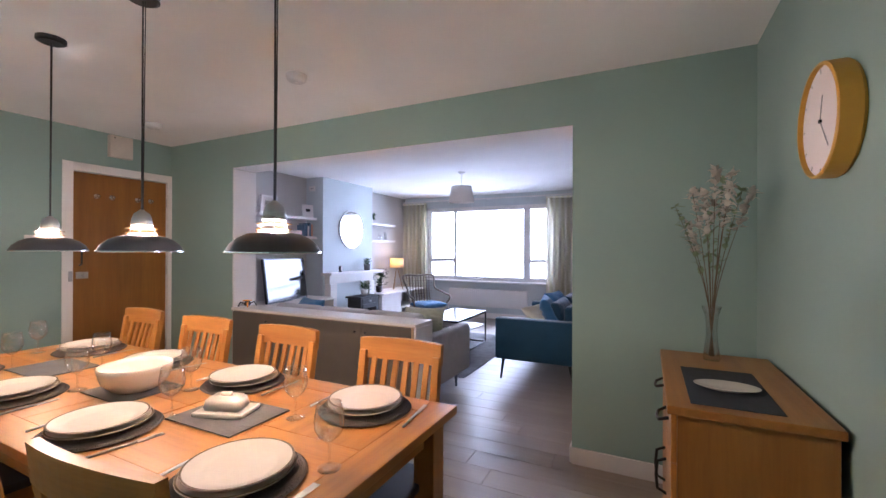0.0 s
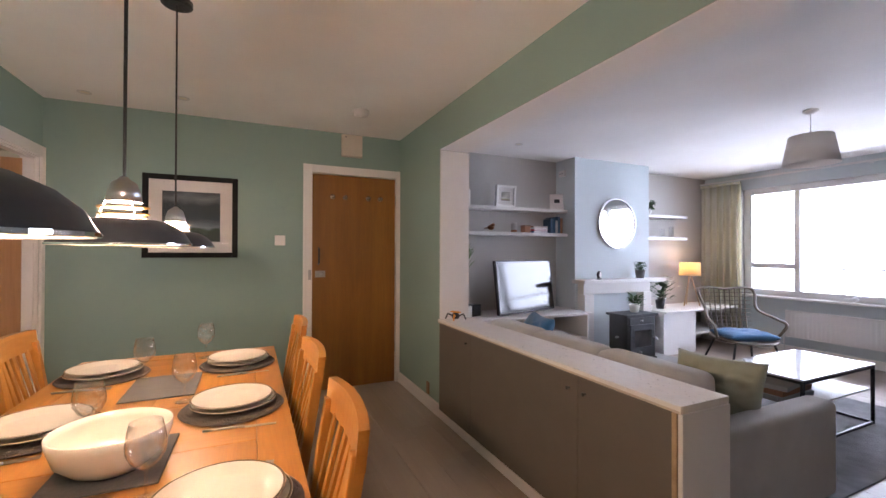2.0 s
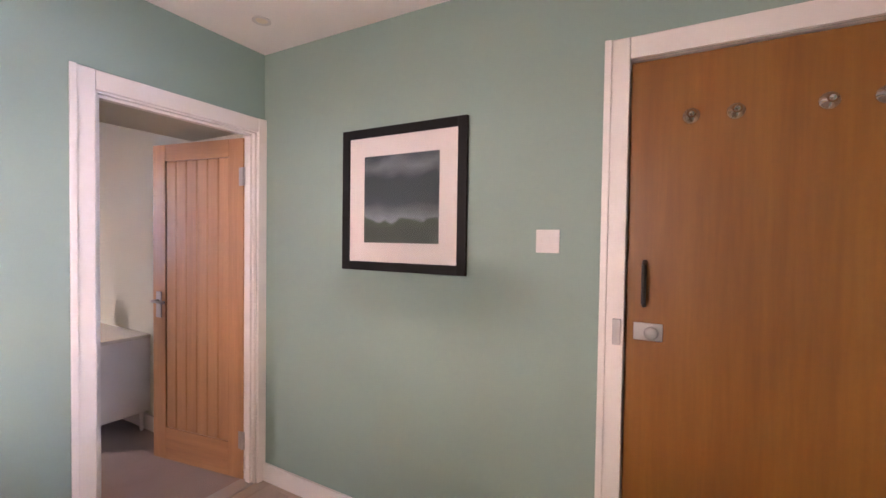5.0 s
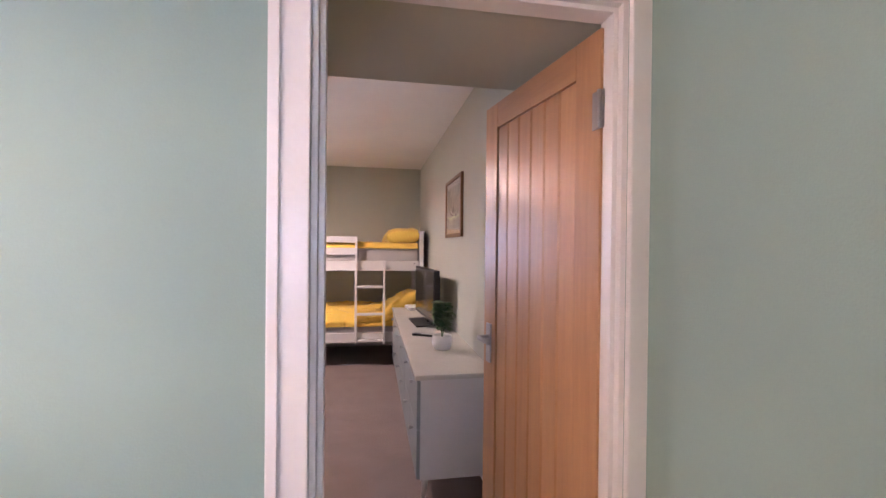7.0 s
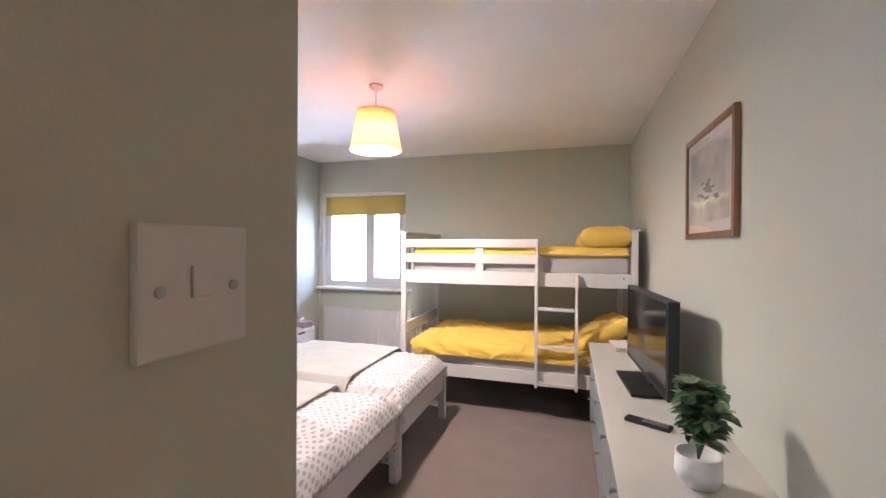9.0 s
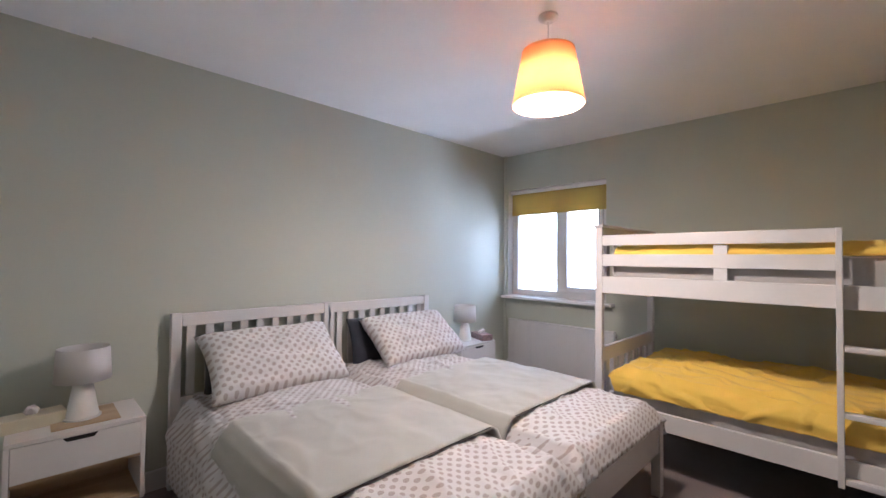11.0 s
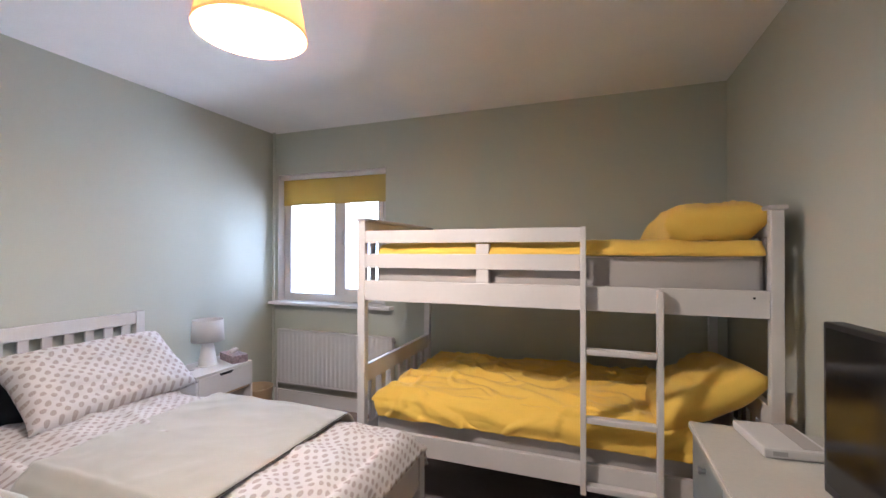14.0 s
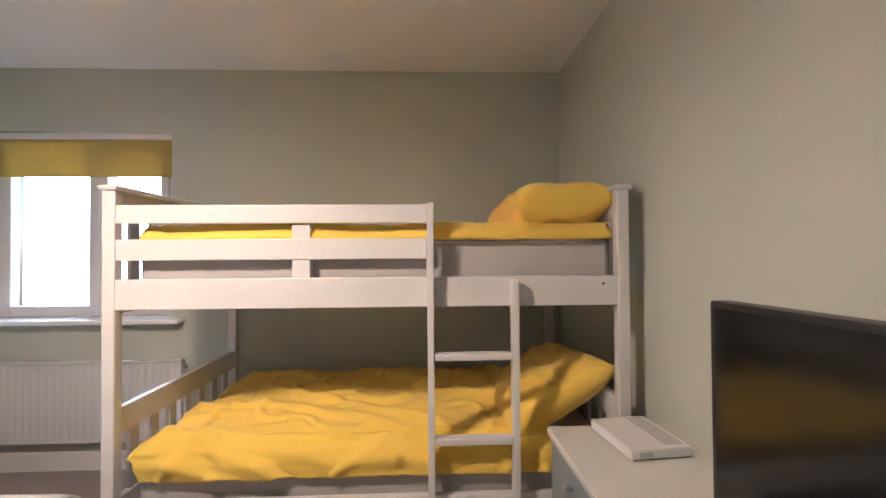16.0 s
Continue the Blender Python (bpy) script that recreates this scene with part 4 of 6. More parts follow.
for x, y in ((0.26, -2.41), (0.42, -1.80), (0.40, 1.15)):
    d = thing("downlight", pose(x, y, (H)), "small recessed ceiling downlight, switched off", "downlight", "recessed downlights")
    part("bezel", lathe([(0.028, -0.0005), (0.042, -0.0005), (0.042, -0.005), (0.028, -0.004)], 28, True), UPVC, d)
    part("lens", lathe([(0, -0.002), (0.0275, -0.002), (0.0275, -0.0008), (0, -0.0008)], 24), INNER_WHITE, d)

# sideboard with vase, clock
sb = thing("sideboard", pose(4.81, -0.725, 0), "oak sideboard with drawers and curved metal handles", "sideboard")
SBH = 0.82
part("top", box(-0.215, -0.43, SBH - 0.028, 0.225, 0.43, SBH, 0.005), OAK_Y, sb)
part("carcass", box(-0.185, -0.41, 0.06, 0.215, 0.41, SBH - 0.0285), OAK_Z, sb)
for sy in (-1, 1):
    for sx in (-0.17, 0.19):
        part("foot", box(sx - 0.022, sy * 0.38 - 0.022, 0, sx + 0.022, sy * 0.38 + 0.022, 0.0595, 0.003), OAK_Z, sb)
for j in range(2):
    y0 = -0.405 + j * 0.407
    d = part("drawer", box(-0.203, y0, SBH - 0.19, -0.1855, y0 + 0.40, SBH - 0.035, 0.003), OAK_Y, sb)
    part("handle", tube([(-0.203, y0 + 0.15, SBH - 0.10), (-0.235, y0 + 0.165, SBH - 0.115), (-0.24, y0 + 0.21, SBH - 0.12), (-0.235, y0 + 0.255, SBH - 0.115), (-0.203, y0 + 0.27, SBH - 0.10)], 0.006), BLACK_METAL, d, smooth=True)
    c = part("cupboard_door", box(-0.203, y0, 0.065, -0.1855, y0 + 0.40, SBH - 0.195, 0.003), OAK_Z, sb)
    hy = y0 + (0.36 if j == 0 else 0.06)
    part("handle", tube([(-0.203, hy, 0.34), (-0.235, hy, 0.355), (-0.24, hy, 0.41), (-0.235, hy, 0.465), (-0.203, hy, 0.48)], 0.006), BLACK_METAL, c, smooth=True)
runner = thing("table_runner", pose(4.79, -0.86, SBH), "dark blue-grey cloth mat on the sideboard", "mat")
part("cloth", slab(-0.125, -0.24, 0.125, 0.24, 0.0006, 0.003, 10, 16, lambda u, v: 0.0015 * noise.noise(Vector((u * 6, v * 9, 1)))), mat("blue_grey_linen", (0.035, 0.042, 0.055), 0.95, var=0.25, scale=20, bump=0.6, bscale=300), runner)
oval = thing("oval_dish", pose(4.79, -0.90, SBH + 0.005), "shallow white oval dish on the dark mat", "dish")
ob = part("dish", lathe([(0, 0), (0.06, 0.0), (0.10, 0.013), (0.102, 0.015), (0.098, 0.0155), (0.058, 0.004), (0, 0.004)], 40), CHINA, oval, smooth=True)
ob.scale = (1.0, 0.62, 1)
vase = thing("flower_vase", pose(4.80, -0.43, SBH), "slender glass vase of dried white flowers", "vase")
part("glass", lathe([(0, 0.0005), (0.032, 0.0005), (0.034, 0.02), (0.022, 0.12), (0.026, 0.20), (0.040, 0.245), (0.0375, 0.245), (0.023, 0.20), (0.019, 0.12), (0.03, 0.025), (0, 0.015)], 28), GLASS, vase, smooth=True)
rnd = random.Random(5)
for k in range(11):
    a = k * 2.4 + rnd.uniform(-.4, .4)
    lean = rnd.uniform(0.08, 0.34) if k else 0.05
    hgt = rnd.uniform(0.42, 0.68)
    pts = [Vector((0.01 * math.cos(a + 3), 0.01 * math.sin(a + 3), 0.02)), Vector((0.012 * math.cos(a), 0.012 * math.sin(a), 0.24))]
    for q in range(1, 6):
        f = q / 5
        pts.append(Vector((math.cos(a) * (0.012 + lean * hgt * f ** 1.3), math.sin(a) * (0.012 + lean * hgt * f ** 1.3), 0.24 + (hgt - 0.05) * f)))
    stem = part("stem", tube(pts, 0.0022, 5, taper=0.5), TWIG, vase)
    bm = bmesh.new()
    for q in range(50 if k % 3 else 26):
        f = rnd.uniform(0.45, 1.0) if k % 3 else rnd.uniform(0.05, 0.9)
        i = min(4, int(f * 5))
        c = pts[2 + i].lerp(pts[min(6, 3 + i)], (f * 5) % 1)
        d = Vector((rnd.gauss(0, 1), rnd.gauss(0, 1), rnd.gauss(0.4, 0.8)))
        leaf(bm, c, d, rnd.uniform(0.025, 0.05), rnd.uniform(0.016, 0.03), 0.1)
    part("blossom" if k % 3 else "leaves", bm, DRIED if k % 3 else LEAF_PALE, stem)
clock = thing("wall_clock", pose(5.05, -1.06, 1.705, 0, 0, -90), "round wall clock with ochre case on the green wall", "clock")
part("case", moved(lathe([(0.0, 0.0005), (0.164, 0.0005), (0.170, 0.01), (0.170, 0.058), (0.166, 0.062), (0.161, 0.062), (0.161, 0.046), (0, 0.046)], 56), pose(0, 0, 0, 90)), OCHRE, clock, smooth=False)
part("dial", moved(lathe([(0, 0.0465), (0.1605, 0.0465), (0.1605, 0.048), (0, 0.048)], 56), pose(0, 0, 0, 90)), PAPER, clock, "white dial")
for k in range(12):
    a = k * math.pi / 6
    part("hour_mark", bar((0.142 * math.sin(a), -0.049, 0.142 * math.cos(a)), (0.156 * math.sin(a), -0.049, 0.156 * math.cos(a)), 0.004, 0.0015, 0), GREY_FABRIC, clock)
for a, ln in ((0.25, 0.075), (2.5, 0.105)):
    part("hand_pointer", bar((0, -0.051, 0), (ln * math.sin(a), -0.051, ln * math.cos(a)), 0.004, 0.0015, 0), STEEL, clock)
part("pin", moved(lathe([(0, 0.048), (0.006, 0.048), (0.006, 0.054), (0, 0.055)], 14), pose(0, 0, 0, 90)), BLACK, clock)


# ---- living room ----
un = thing("media_unit", pose(-0.13, WT + 0.004, 0), "low white alcove unit with open shelves", "media unit")
part("top", box(0.001, 0.0, 0.60, 0.60, 1.815, 0.625, 0.003), WHITE, un)
part("shelf", box(0.001, 0.02, 0.33, 0.56, 1.78, 0.35, 0.002), WHITE, un)
part("plinth", box(0.001, 0.02, 0.0, 0.53, 1.78, 0.08), WHITE, un)
for y in (0.0, 0.86, 1.785):
    part("upright", box(0.001, y, 0.0005 if y else 0.0, 0.57, y + 0.019, 0.5995, 0.002), WHITE, un)
for i, (y, z, w, col) in enumerate(((1.30, 0.3505, 0.26, GREY_FABRIC), (1.45, 0.0805, 0.30, RED))):
    b = thing("folded_item", pose(0.30, 0.325 + y, z, 0, 0, 5 * i), "flat stack of magazines on the unit shelf" if not i else "red folded box on the lower shelf", "magazines" if not i else "box")
    part("stack", box(-0.12, -w / 2, 0, 0.12, w / 2, 0.03 + 0.05 * i, 0.004), col, b)
ltv = thing("television", pose(0.23, 1.39, 0.6255, 0, 0, 0), "black television leaning in the alcove, switched off", "television")
tilt = pose(0, 0, 0, 0, 0, 14) @ pose(0, 0, 0, 0, -7, 0)
part("case", moved(box(-0.02, -0.455, 0.012, 0.02, 0.455, 0.575, 0.006), tilt), BLACK, ltv)
part("screen", moved(box(0.0203, -0.44, 0.03, 0.0215, 0.44, 0.558), tilt), gloss_dielectric("glossy_screen", (0.012, 0.012, 0.013)), ltv, "dark glossy screen")
part("back_stand", moved(box(-0.14, -0.12, 0.0, -0.0205, 0.12, 0.012), pose(0, 0, 0, 0, 0, 14)), BLACK, ltv)
for z, y0, y1, x1, tag in ((1.625, WT + 0.002, 2.078, 0.08, "left"), (1.345, WT + 0.002, 2.078, 0.08, "left"), (1.725, 3.312, 4.25, 0.08, "right"), (1.425, 3.312, 4.25, 0.08, "right")):
    s = thing("floating_shelf", pose(-0.13, 0, z + (0.13 if tag == "left" else 0.04)), "white floating shelf in the chimney alcove", "shelf", "alcove shelves")
    part("board", box(0.001, y0, 0, 0.13 + x1, y1, 0.036, 0.003), WHITE, s)
Z1, Z2 = 1.625 + 0.1665, 1.345 + 0.1665
pf = framed("photo_frame", pose(0.0, 1.24, Z1 + 0.124, 6, 0, 90), 0.255, 0.24, 0.026, 0.04, GLOSS, "small white box frame standing on the shelf", sky_art("tiny_print", (0.25, 0.2, 0.16), (0.4, 0.36, 0.32), (0.5, 0.46, 0.42), -0.05, 0.05), 0.045)
cd = thing("greeting_card", pose(0.0, 1.985, Z1 + 0.001, 0, 0, -28), "white greeting card propped on the shelf", "card")
part("card", moved(box(-0.004, -0.08, 0, 0.004, 0.08, 0.20), pose(0, 0, 0, 0, -12)), PAPER, cd)
part("print", moved(box(0.0042, -0.03, 0.09, 0.0052, 0.035, 0.135), pose(0, 0, 0, 0, -12)), BLACK, cd)
cn = thing("candle", pose(0.0, 0.78, Z1), "tall white pillar candle on the shelf", "candle")
part("wax", lathe([(0, 0.0005), (0.022, 0.0005), (0.022, 0.17), (0.018, 0.172), (0, 0.168)], 20), POT, cn, smooth=False)
part("wick", tube([(0, 0, 0.168), (0.001, 0, 0.182)], 0.0015), BLACK, cn)


def bird(m, col, label):
    t = thing("bird_ornament", m, label, "ornament")
    bm = lathe([(0, -0.03), (0.015, -0.024), (0.026, 0.0), (0.022, 0.02), (0.01, 0.035), (0, 0.04)], 14)
    moved(bm, pose(0, 0, 0.045, 90, 0, 20))
    merge(bm, lathe([(0, -0.016), (0.014, -0.008), (0.016, 0.004), (0.008, 0.014), (0, 0.016)], 12), pose(0.008, -0.035, 0.068))
    merge(bm, tube([(0.012, -0.048, 0.068), (0.016, -0.066, 0.066)], 0.004, 6, taper=0.2))
    merge(bm, box(-0.03, 0.03, 0.04, -0.004, 0.085, 0.046, 0.002))
    for s in (-0.008, 0.01):
        tube([(s, -0.004, 0.026), (s, -0.002, 0.0005)], 0.002, 6, bm=bm)
    part("body", bm, col, t, smooth=True)
    return t


bird(pose(0.0, 0.72, Z2, 0, 0, 40) @ Matrix.Diagonal((1.35, 1.35, 1.1, 1.0)), TWIG, "small brown bird ornament on the shelf")
bird(pose(0.0, 1.06, Z2, 0, 0, 75) @ Matrix.Diagonal((1.4, 1.5, 1.1, 1.0)), TERRACOTTA, "small clay coloured bird ornament on the shelf")
jar = thing("stone_jar", pose(0.0, 1.37, Z2), "cylindrical stoneware jar with a wooden base", "jar")
part("body", lathe([(0, 0.03), (0.034, 0.03), (0.034, 0.10), (0.028, 0.11), (0, 0.11)], 24), GREYWALL, jar)
part("base", lathe([(0, 0.0005), (0.035, 0.0005), (0.035, 0.0295), (0, 0.0295)], 24), TERRACOTTA, jar)
wb = thing("wooden_box", pose(0.0, 1.53, Z2), "small brown wooden box on the shelf", "box")
part("box", box(-0.04, -0.04, 0.0005, 0.04, 0.04, 0.07, 0.003), TERRACOTTA, wb)
part("lid", box(-0.043, -0.043, 0.0705, 0.043, 0.043, 0.085, 0.003), FRAME_WOOD, wb)
rnd = random.Random(12)
zb = Z2
for k, (c, h) in enumerate(((TEAL_BOOK, 0.022), (RED, 0.02), (PAPER, 0.018), (TERRACOTTA, 0.016))):
    b = thing("book", pose(-0.01, 1.70, zb + 0.0004, 0, 0, rnd.uniform(-5, 5)), "hardback book lying in a stack on the shelf", "book", "stacked books")
    part("cover", box(-0.07, -0.10, 0, 0.07, 0.10, h, 0.002), c, b)
    part("pages", box(0.0702, -0.095, 0.003, 0.0712, 0.095, h - 0.003), PAPER, b)
    zb += h + 0.0006
for k in range(5):
    b = thing("book", pose(-0.01, 1.86 + k * 0.036, Z2, 0, 0, 0), "upright book at the end of the shelf", "book", "upright books")
    h = (0.17, 0.19, 0.15, 0.20, 0.18)[k]
    part("cover", box(-0.07, -0.016, 0.0005, 0.07, 0.016, h, 0.002), (TEAL_BOOK, NAVY, GREY_FABRIC, TEAL_BOOK, TERRACOTTA)[k], b)
    part("pages", box(-0.066, -0.012, h + 0.0002, 0.066, 0.012, h + 0.001), PAPER, b)
spk = thing("small_speaker", pose(0.16, 0.76, 0.6255, 0, 0, 20), "small black cube speaker beside the television", "speaker")
part("case", box(-0.05, -0.06, 0, 0.05, 0.06, 0.12, 0.006), BLACK, spk)
part("grille", box(0.0502, -0.05, 0.01, 0.0525, 0.05, 0.11, 0.001), PENDANT_GREY, spk)
palm = thing("potted_palm", pose(0.30, 0.60, 0.6255), "slim artificial palm in a white pot on the unit", "plant")
part("pot", lathe([(0, 0.0005), (0.045, 0.0005), (0.055, 0.03), (0.056, 0.125), (0.050, 0.125), (0.046, 0.105), (0, 0.105)], 28), POT, palm, smooth=True)
part("trunk", tube([(0, 0, 0.10), (0.006, 0.004, 0.3), (-0.004, 0.006, 0.42), (0, 0, 0.52)], 0.011, 8, taper=0.7), TWIG, palm)
bm = bmesh.new()
rnd = random.Random(4)
for k in range(46):
    a = rnd.uniform(0, 6.28)
    leaf(bm, (0, 0, 0.47 + 0.003 * k), (math.cos(a) * 0.5, math.sin(a) * 0.5, rnd.uniform(0.7, 2.2)), rnd.uniform(0.16, 0.27), 0.017, 0.3)
part("fronds", bm, LEAF_PALE, palm)
toy = thing("toy_bee", pose(1.06, 0.10, HZ + 0.028, 0, 0, 30) @ Matrix.Diagonal((1.35, 1.35, 1.35, 1.0)), "small orange and black toy on the worktop", "toy")
part("body", lathe([(0, 0.002), (0.018, 0.006), (0.024, 0.022), (0.016, 0.04), (0, 0.044)], 16), BLACK, toy, smooth=True)
for k in range(4):
    a = k * 1.57 + 0.4
    part("leg", tube([(0.015 * math.cos(a), 0.015 * math.sin(a), 0.02), (0.045 * math.cos(a), 0.045 * math.sin(a), 0.034), (0.06 * math.cos(a), 0.06 * math.sin(a), 0.003)], 0.005, 6), ORANGE if k % 2 else BLACK, toy)
part("wing", box(-0.03, -0.012, 0.041, 0.03, 0.012, 0.048, 0.002), ORANGE, toy)

# fireplace
fp = thing("fireplace_surround", pose(0.2, 0, 0), "white painted fireplace surround with a mantel shelf", "fireplace")
part("mantel", box(0.001, 2.03, 0.93, 0.21, 3.36, 0.972, 0.004), WHITE, fp)
part("frieze", box(0.001, 2.12, 0.80, 0.10, 3.21, 0.9295, 0.003), WHITE, fp)
for y0 in (2.12, 3.07):
    part("pilaster", box(0.001, y0, 0.0, 0.12, y0 + 0.14, 0.7995, 0.003), WHITE, fp)
    part("plinth_block", box(0.1205, y0 - 0.01, 0.0, 0.135, y0 + 0.15, 0.12, 0.003), WHITE, fp)
part("back_panel", box(0.001, 2.2605, 0.0, 0.012, 3.0695, 0.7995), BLUEWALL, fp)
hearth = thing("hearth", pose(0.2, 0, 0), "pale grey stone hearth under the stove", "hearth")
part("slab", box(0.136, 2.05, 0.0005, 0.62, 3.28, 0.035, 0.004), HEARTH, hearth)
st = thing("wood_stove", pose(0.52, 2.64, 0.0355), "black cast iron wood burning stove with glass door", "stove")
part("body", box(-0.125, -0.225, 0.07, 0.125, 0.225, 0.535, 0.008), STOVE, st)
part("top_plate", box(-0.15, -0.252, 0.5355, 0.148, 0.252, 0.562, 0.006), STOVE, st)
part("base_plate", box(-0.135, -0.235, 0.052, 0.14, 0.235, 0.0695, 0.004), STOVE, st)
part("air_panel", box(0.1255, -0.19, 0.455, 0.136, 0.19, 0.525, 0.004), STOVE, st)
part("air_slider", moved(lathe([(0, 0), (0.012, 0), (0.009, 0.012), (0.013, 0.022), (0, 0.026)], 14), pose(0.1362, -0.02, 0.49, 0, 90)), STEEL, st, smooth=True)
dr = part("door", box(0.1255, -0.19, 0.12, 0.146, 0.19, 0.448, 0.006), STOVE, st)
for y0, y1, z0, z1 in ((-0.145, 0.145, 0.385, 0.40), (-0.145, 0.145, 0.185, 0.20), (-0.145, -0.13, 0.2005, 0.3845), (0.13, 0.145, 0.2005, 0.3845)):
    part("glass_bead", box(0.1462, y0, z0, 0.152, y1, z1, 0.002), STOVE, dr)
part("glass", box(0.1462, -0.1295, 0.2005, 0.149, 0.1295, 0.3845), SCREEN, dr)
part("latch", tube([(0.146, 0.17, 0.30), (0.175, 0.17, 0.30), (0.185, 0.19, 0.27)], 0.008), STEEL, dr)
part("lower_knob", moved(lathe([(0, 0), (0.012, 0), (0.009, 0.012), (0.013, 0.022), (0, 0.026)], 14), pose(0.146, -0.05, 0.145, 0, 90)), STEEL, dr, smooth=True)
part("side_knob", moved(lathe([(0, 0), (0.013, 0), (0.010, 0.012), (0.014, 0.022), (0, 0.026)], 14), pose(0.0, -0.2255, 0.30, 90)), STEEL, st, smooth=True)
for sx in (-1, 1):
    for sy in (-1, 1):
        part("leg", tube([(sx * 0.11, sy * 0.20, 0.0515), (sx * 0.12, sy * 0.215, 0.0)], 0.020, 8, taper=0.75), STOVE, st)
lb = thing("log_basket", pose(0.50, 2.22, 0.0355), "low black basket of split logs by the stove", "basket")
part("basket", lathe([(0, 0.0005), (0.07, 0.0005), (0.09, 0.10), (0.096, 0.16), (0.088, 0.16), (0.08, 0.10), (0.06, 0.012), (0, 0.012)], 20), BLACK, lb, smooth=True)
for k in range(4):
    part("log", tube([(-0.07 + 0.02 * k, -0.05 + 0.033 * k, 0.13), (0.07 - 0.01 * k, -0.04 + 0.028 * k, 0.165)], 0.022, 8), TWIG, lb)
mi = thing("round_mirror", pose(0.2, 2.735, 1.645, 0, 0, 90), "round wall mirror with a thin grey frame", "mirror")
part("glass", moved(lathe([(0, 0.012), (0.295, 0.012), (0.295, 0.016), (0, 0.016)], 64), pose(0, 0, 0, 90)), MIRROR, mi)
part("frame", moved(lathe([(0.2955, 0.0005), (0.308, 0.0005), (0.308, 0.03), (0.2955, 0.03)], 64, True), pose(0, 0, 0, 90)), STEEL, mi, "thin grey metal frame")
mc = thing("mantel_clock", pose(0.30, 2.35, 0.972, 0, 0, 25), "small dark oval ornament on the mantel", "ornament")
part("body", moved(lathe([(0, 0), (0.04, 0.0), (0.045, 0.012), (0.04, 0.03), (0, 0.03)], 24), pose(-0.01, 0, 0.055, 0, 90)), BLACK, mc, smooth=True)
part("face", moved(lathe([(0, 0.0302), (0.034, 0.0302), (0.034, 0.033), (0, 0.033)], 24), pose(-0.01, 0, 0.055, 0, 90)), PAPER, mc)
part("foot", box(-0.02, -0.025, 0.0003, 0.025, 0.025, 0.012, 0.003), BLACK, mc)
GREYPOT = mat("grey_pot", (0.16, 0.16, 0.165), 0.6, var=0.1)


def small_plant(m, pr, ph, lr, n, seed, label, potmat, leafmat=LEAF, ln=0.035, droop=0.2):
    t = thing("potted_plant", m, label, "plant")
    part("pot", lathe([(0, 0.0005), (pr * 0.75, 0.0005), (pr, ph), (pr * 0.88, ph), (pr * 0.85, ph * 0.8), (0, ph * 0.8)], 24), potmat, t, smooth=True)
    rnd = random.Random(seed)
    bm = bmesh.new()
    for k in range(n):
        a, e = rnd.uniform(0, 6.28), rnd.uniform(0.0, 1.0)
        c = Vector((math.cos(a) * lr * 0.6 * e, math.sin(a) * lr * 0.6 * e, ph + rnd.uniform(-0.01, lr)))
        leaf(bm, c, (math.cos(a), math.sin(a), rnd.uniform(0.1, 1.2)), ln * rnd.uniform(0.8, 1.6), ln * 0.5, droop)
    part("foliage", bm, leafmat, t)
    return t


small_plant(pose(0.31, 3.02, 0.972), 0.06, 0.10, 0.09, 150, 1, "small clipped bush in a grey pot on the mantel", GREYPOT)
small_plant(pose(0.50, 2.70, 0.598), 0.06, 0.09, 0.10, 60, 2, "leafy plant in a pale pot on the stove", POT, LEAF, 0.06)
small_plant(pose(0.02, 3.52, 1.801), 0.05, 0.08, 0.10, 90, 3, "trailing green plant on the alcove shelf", POT, LEAF, 0.05, 0.9)
small_plant(pose(0.18, 3.55, 0.551), 0.06, 0.12, 0.22, 80, 4, "tall white flowering plant in a dark pot", BLACK, LEAF, 0.08)
fl = thing("flower_spray", pose(0.18, 3.62, 0.551), "spray of white blossoms in a slim vase", "flowers")
part("vase", lathe([(0, 0.0005), (0.03, 0.0005), (0.02, 0.12), (0.026, 0.16), (0.022, 0.16), (0.016, 0.12), (0, 0.02)], 20), GLASS, fl, smooth=True)
bm = bmesh.new()
rnd = random.Random(9)
for k in range(40):
    a = rnd.uniform(0, 6.28)
    leaf(bm, (rnd.gauss(0, 0.05), rnd.gauss(0.05, 0.08), rnd.uniform(0.28, 0.42)), (math.cos(a), math.sin(a), 0.5), 0.035, 0.03, 0.1)
part("blossoms", bm, DRIED, fl)
part("stems", tube([(0, 0, 0.02), (0.0, 0.03, 0.2), (0.0, 0.07, 0.36)], 0.003, 6), LEAF, fl)
for y, h in ((3.80, 0.11), (3.98, 0.15)):
    sj = thing("glass_jar", pose(0.02, y, 1.501), "small clear glass jar on the alcove shelf", "jar", "shelf jars")
    part("jar", lathe([(0, 0.0005), (0.03, 0.0005), (0.03, h), (0.026, h), (0.026, 0.008), (0, 0.008)], 20), GLASS, sj, smooth=True)
kf = framed("photo_frame", pose(-0.02, 3.46, 1.501 + 0.08, 5, 0, 90), 0.12, 0.16, 0.012, 0.02, BLACK, "small dark photo frame on the alcove shelf", sky_art("tiny_photo", (0.12, 0.11, 0.1), (0.3, 0.3, 0.3), (0.5, 0.5, 0.5), -0.05, 0.05), 0.02)

# bench and tripod lamp
bn = thing("alcove_bench", pose(-0.13, 3.325, 0), "low white cupboard bench in the window alcove", "bench")
part("top", box(0.001, 0, 0.525, 0.57, 1.55, 0.55, 0.003), WHITE, bn)
part("carcass", box(0.001, 0.01, 0.0, 0.53, 0.62, 0.5245), WHITE, bn)
part("shelf", box(0.001, 0.6205, 0.22, 0.53, 1.54, 0.245), WHITE, bn)
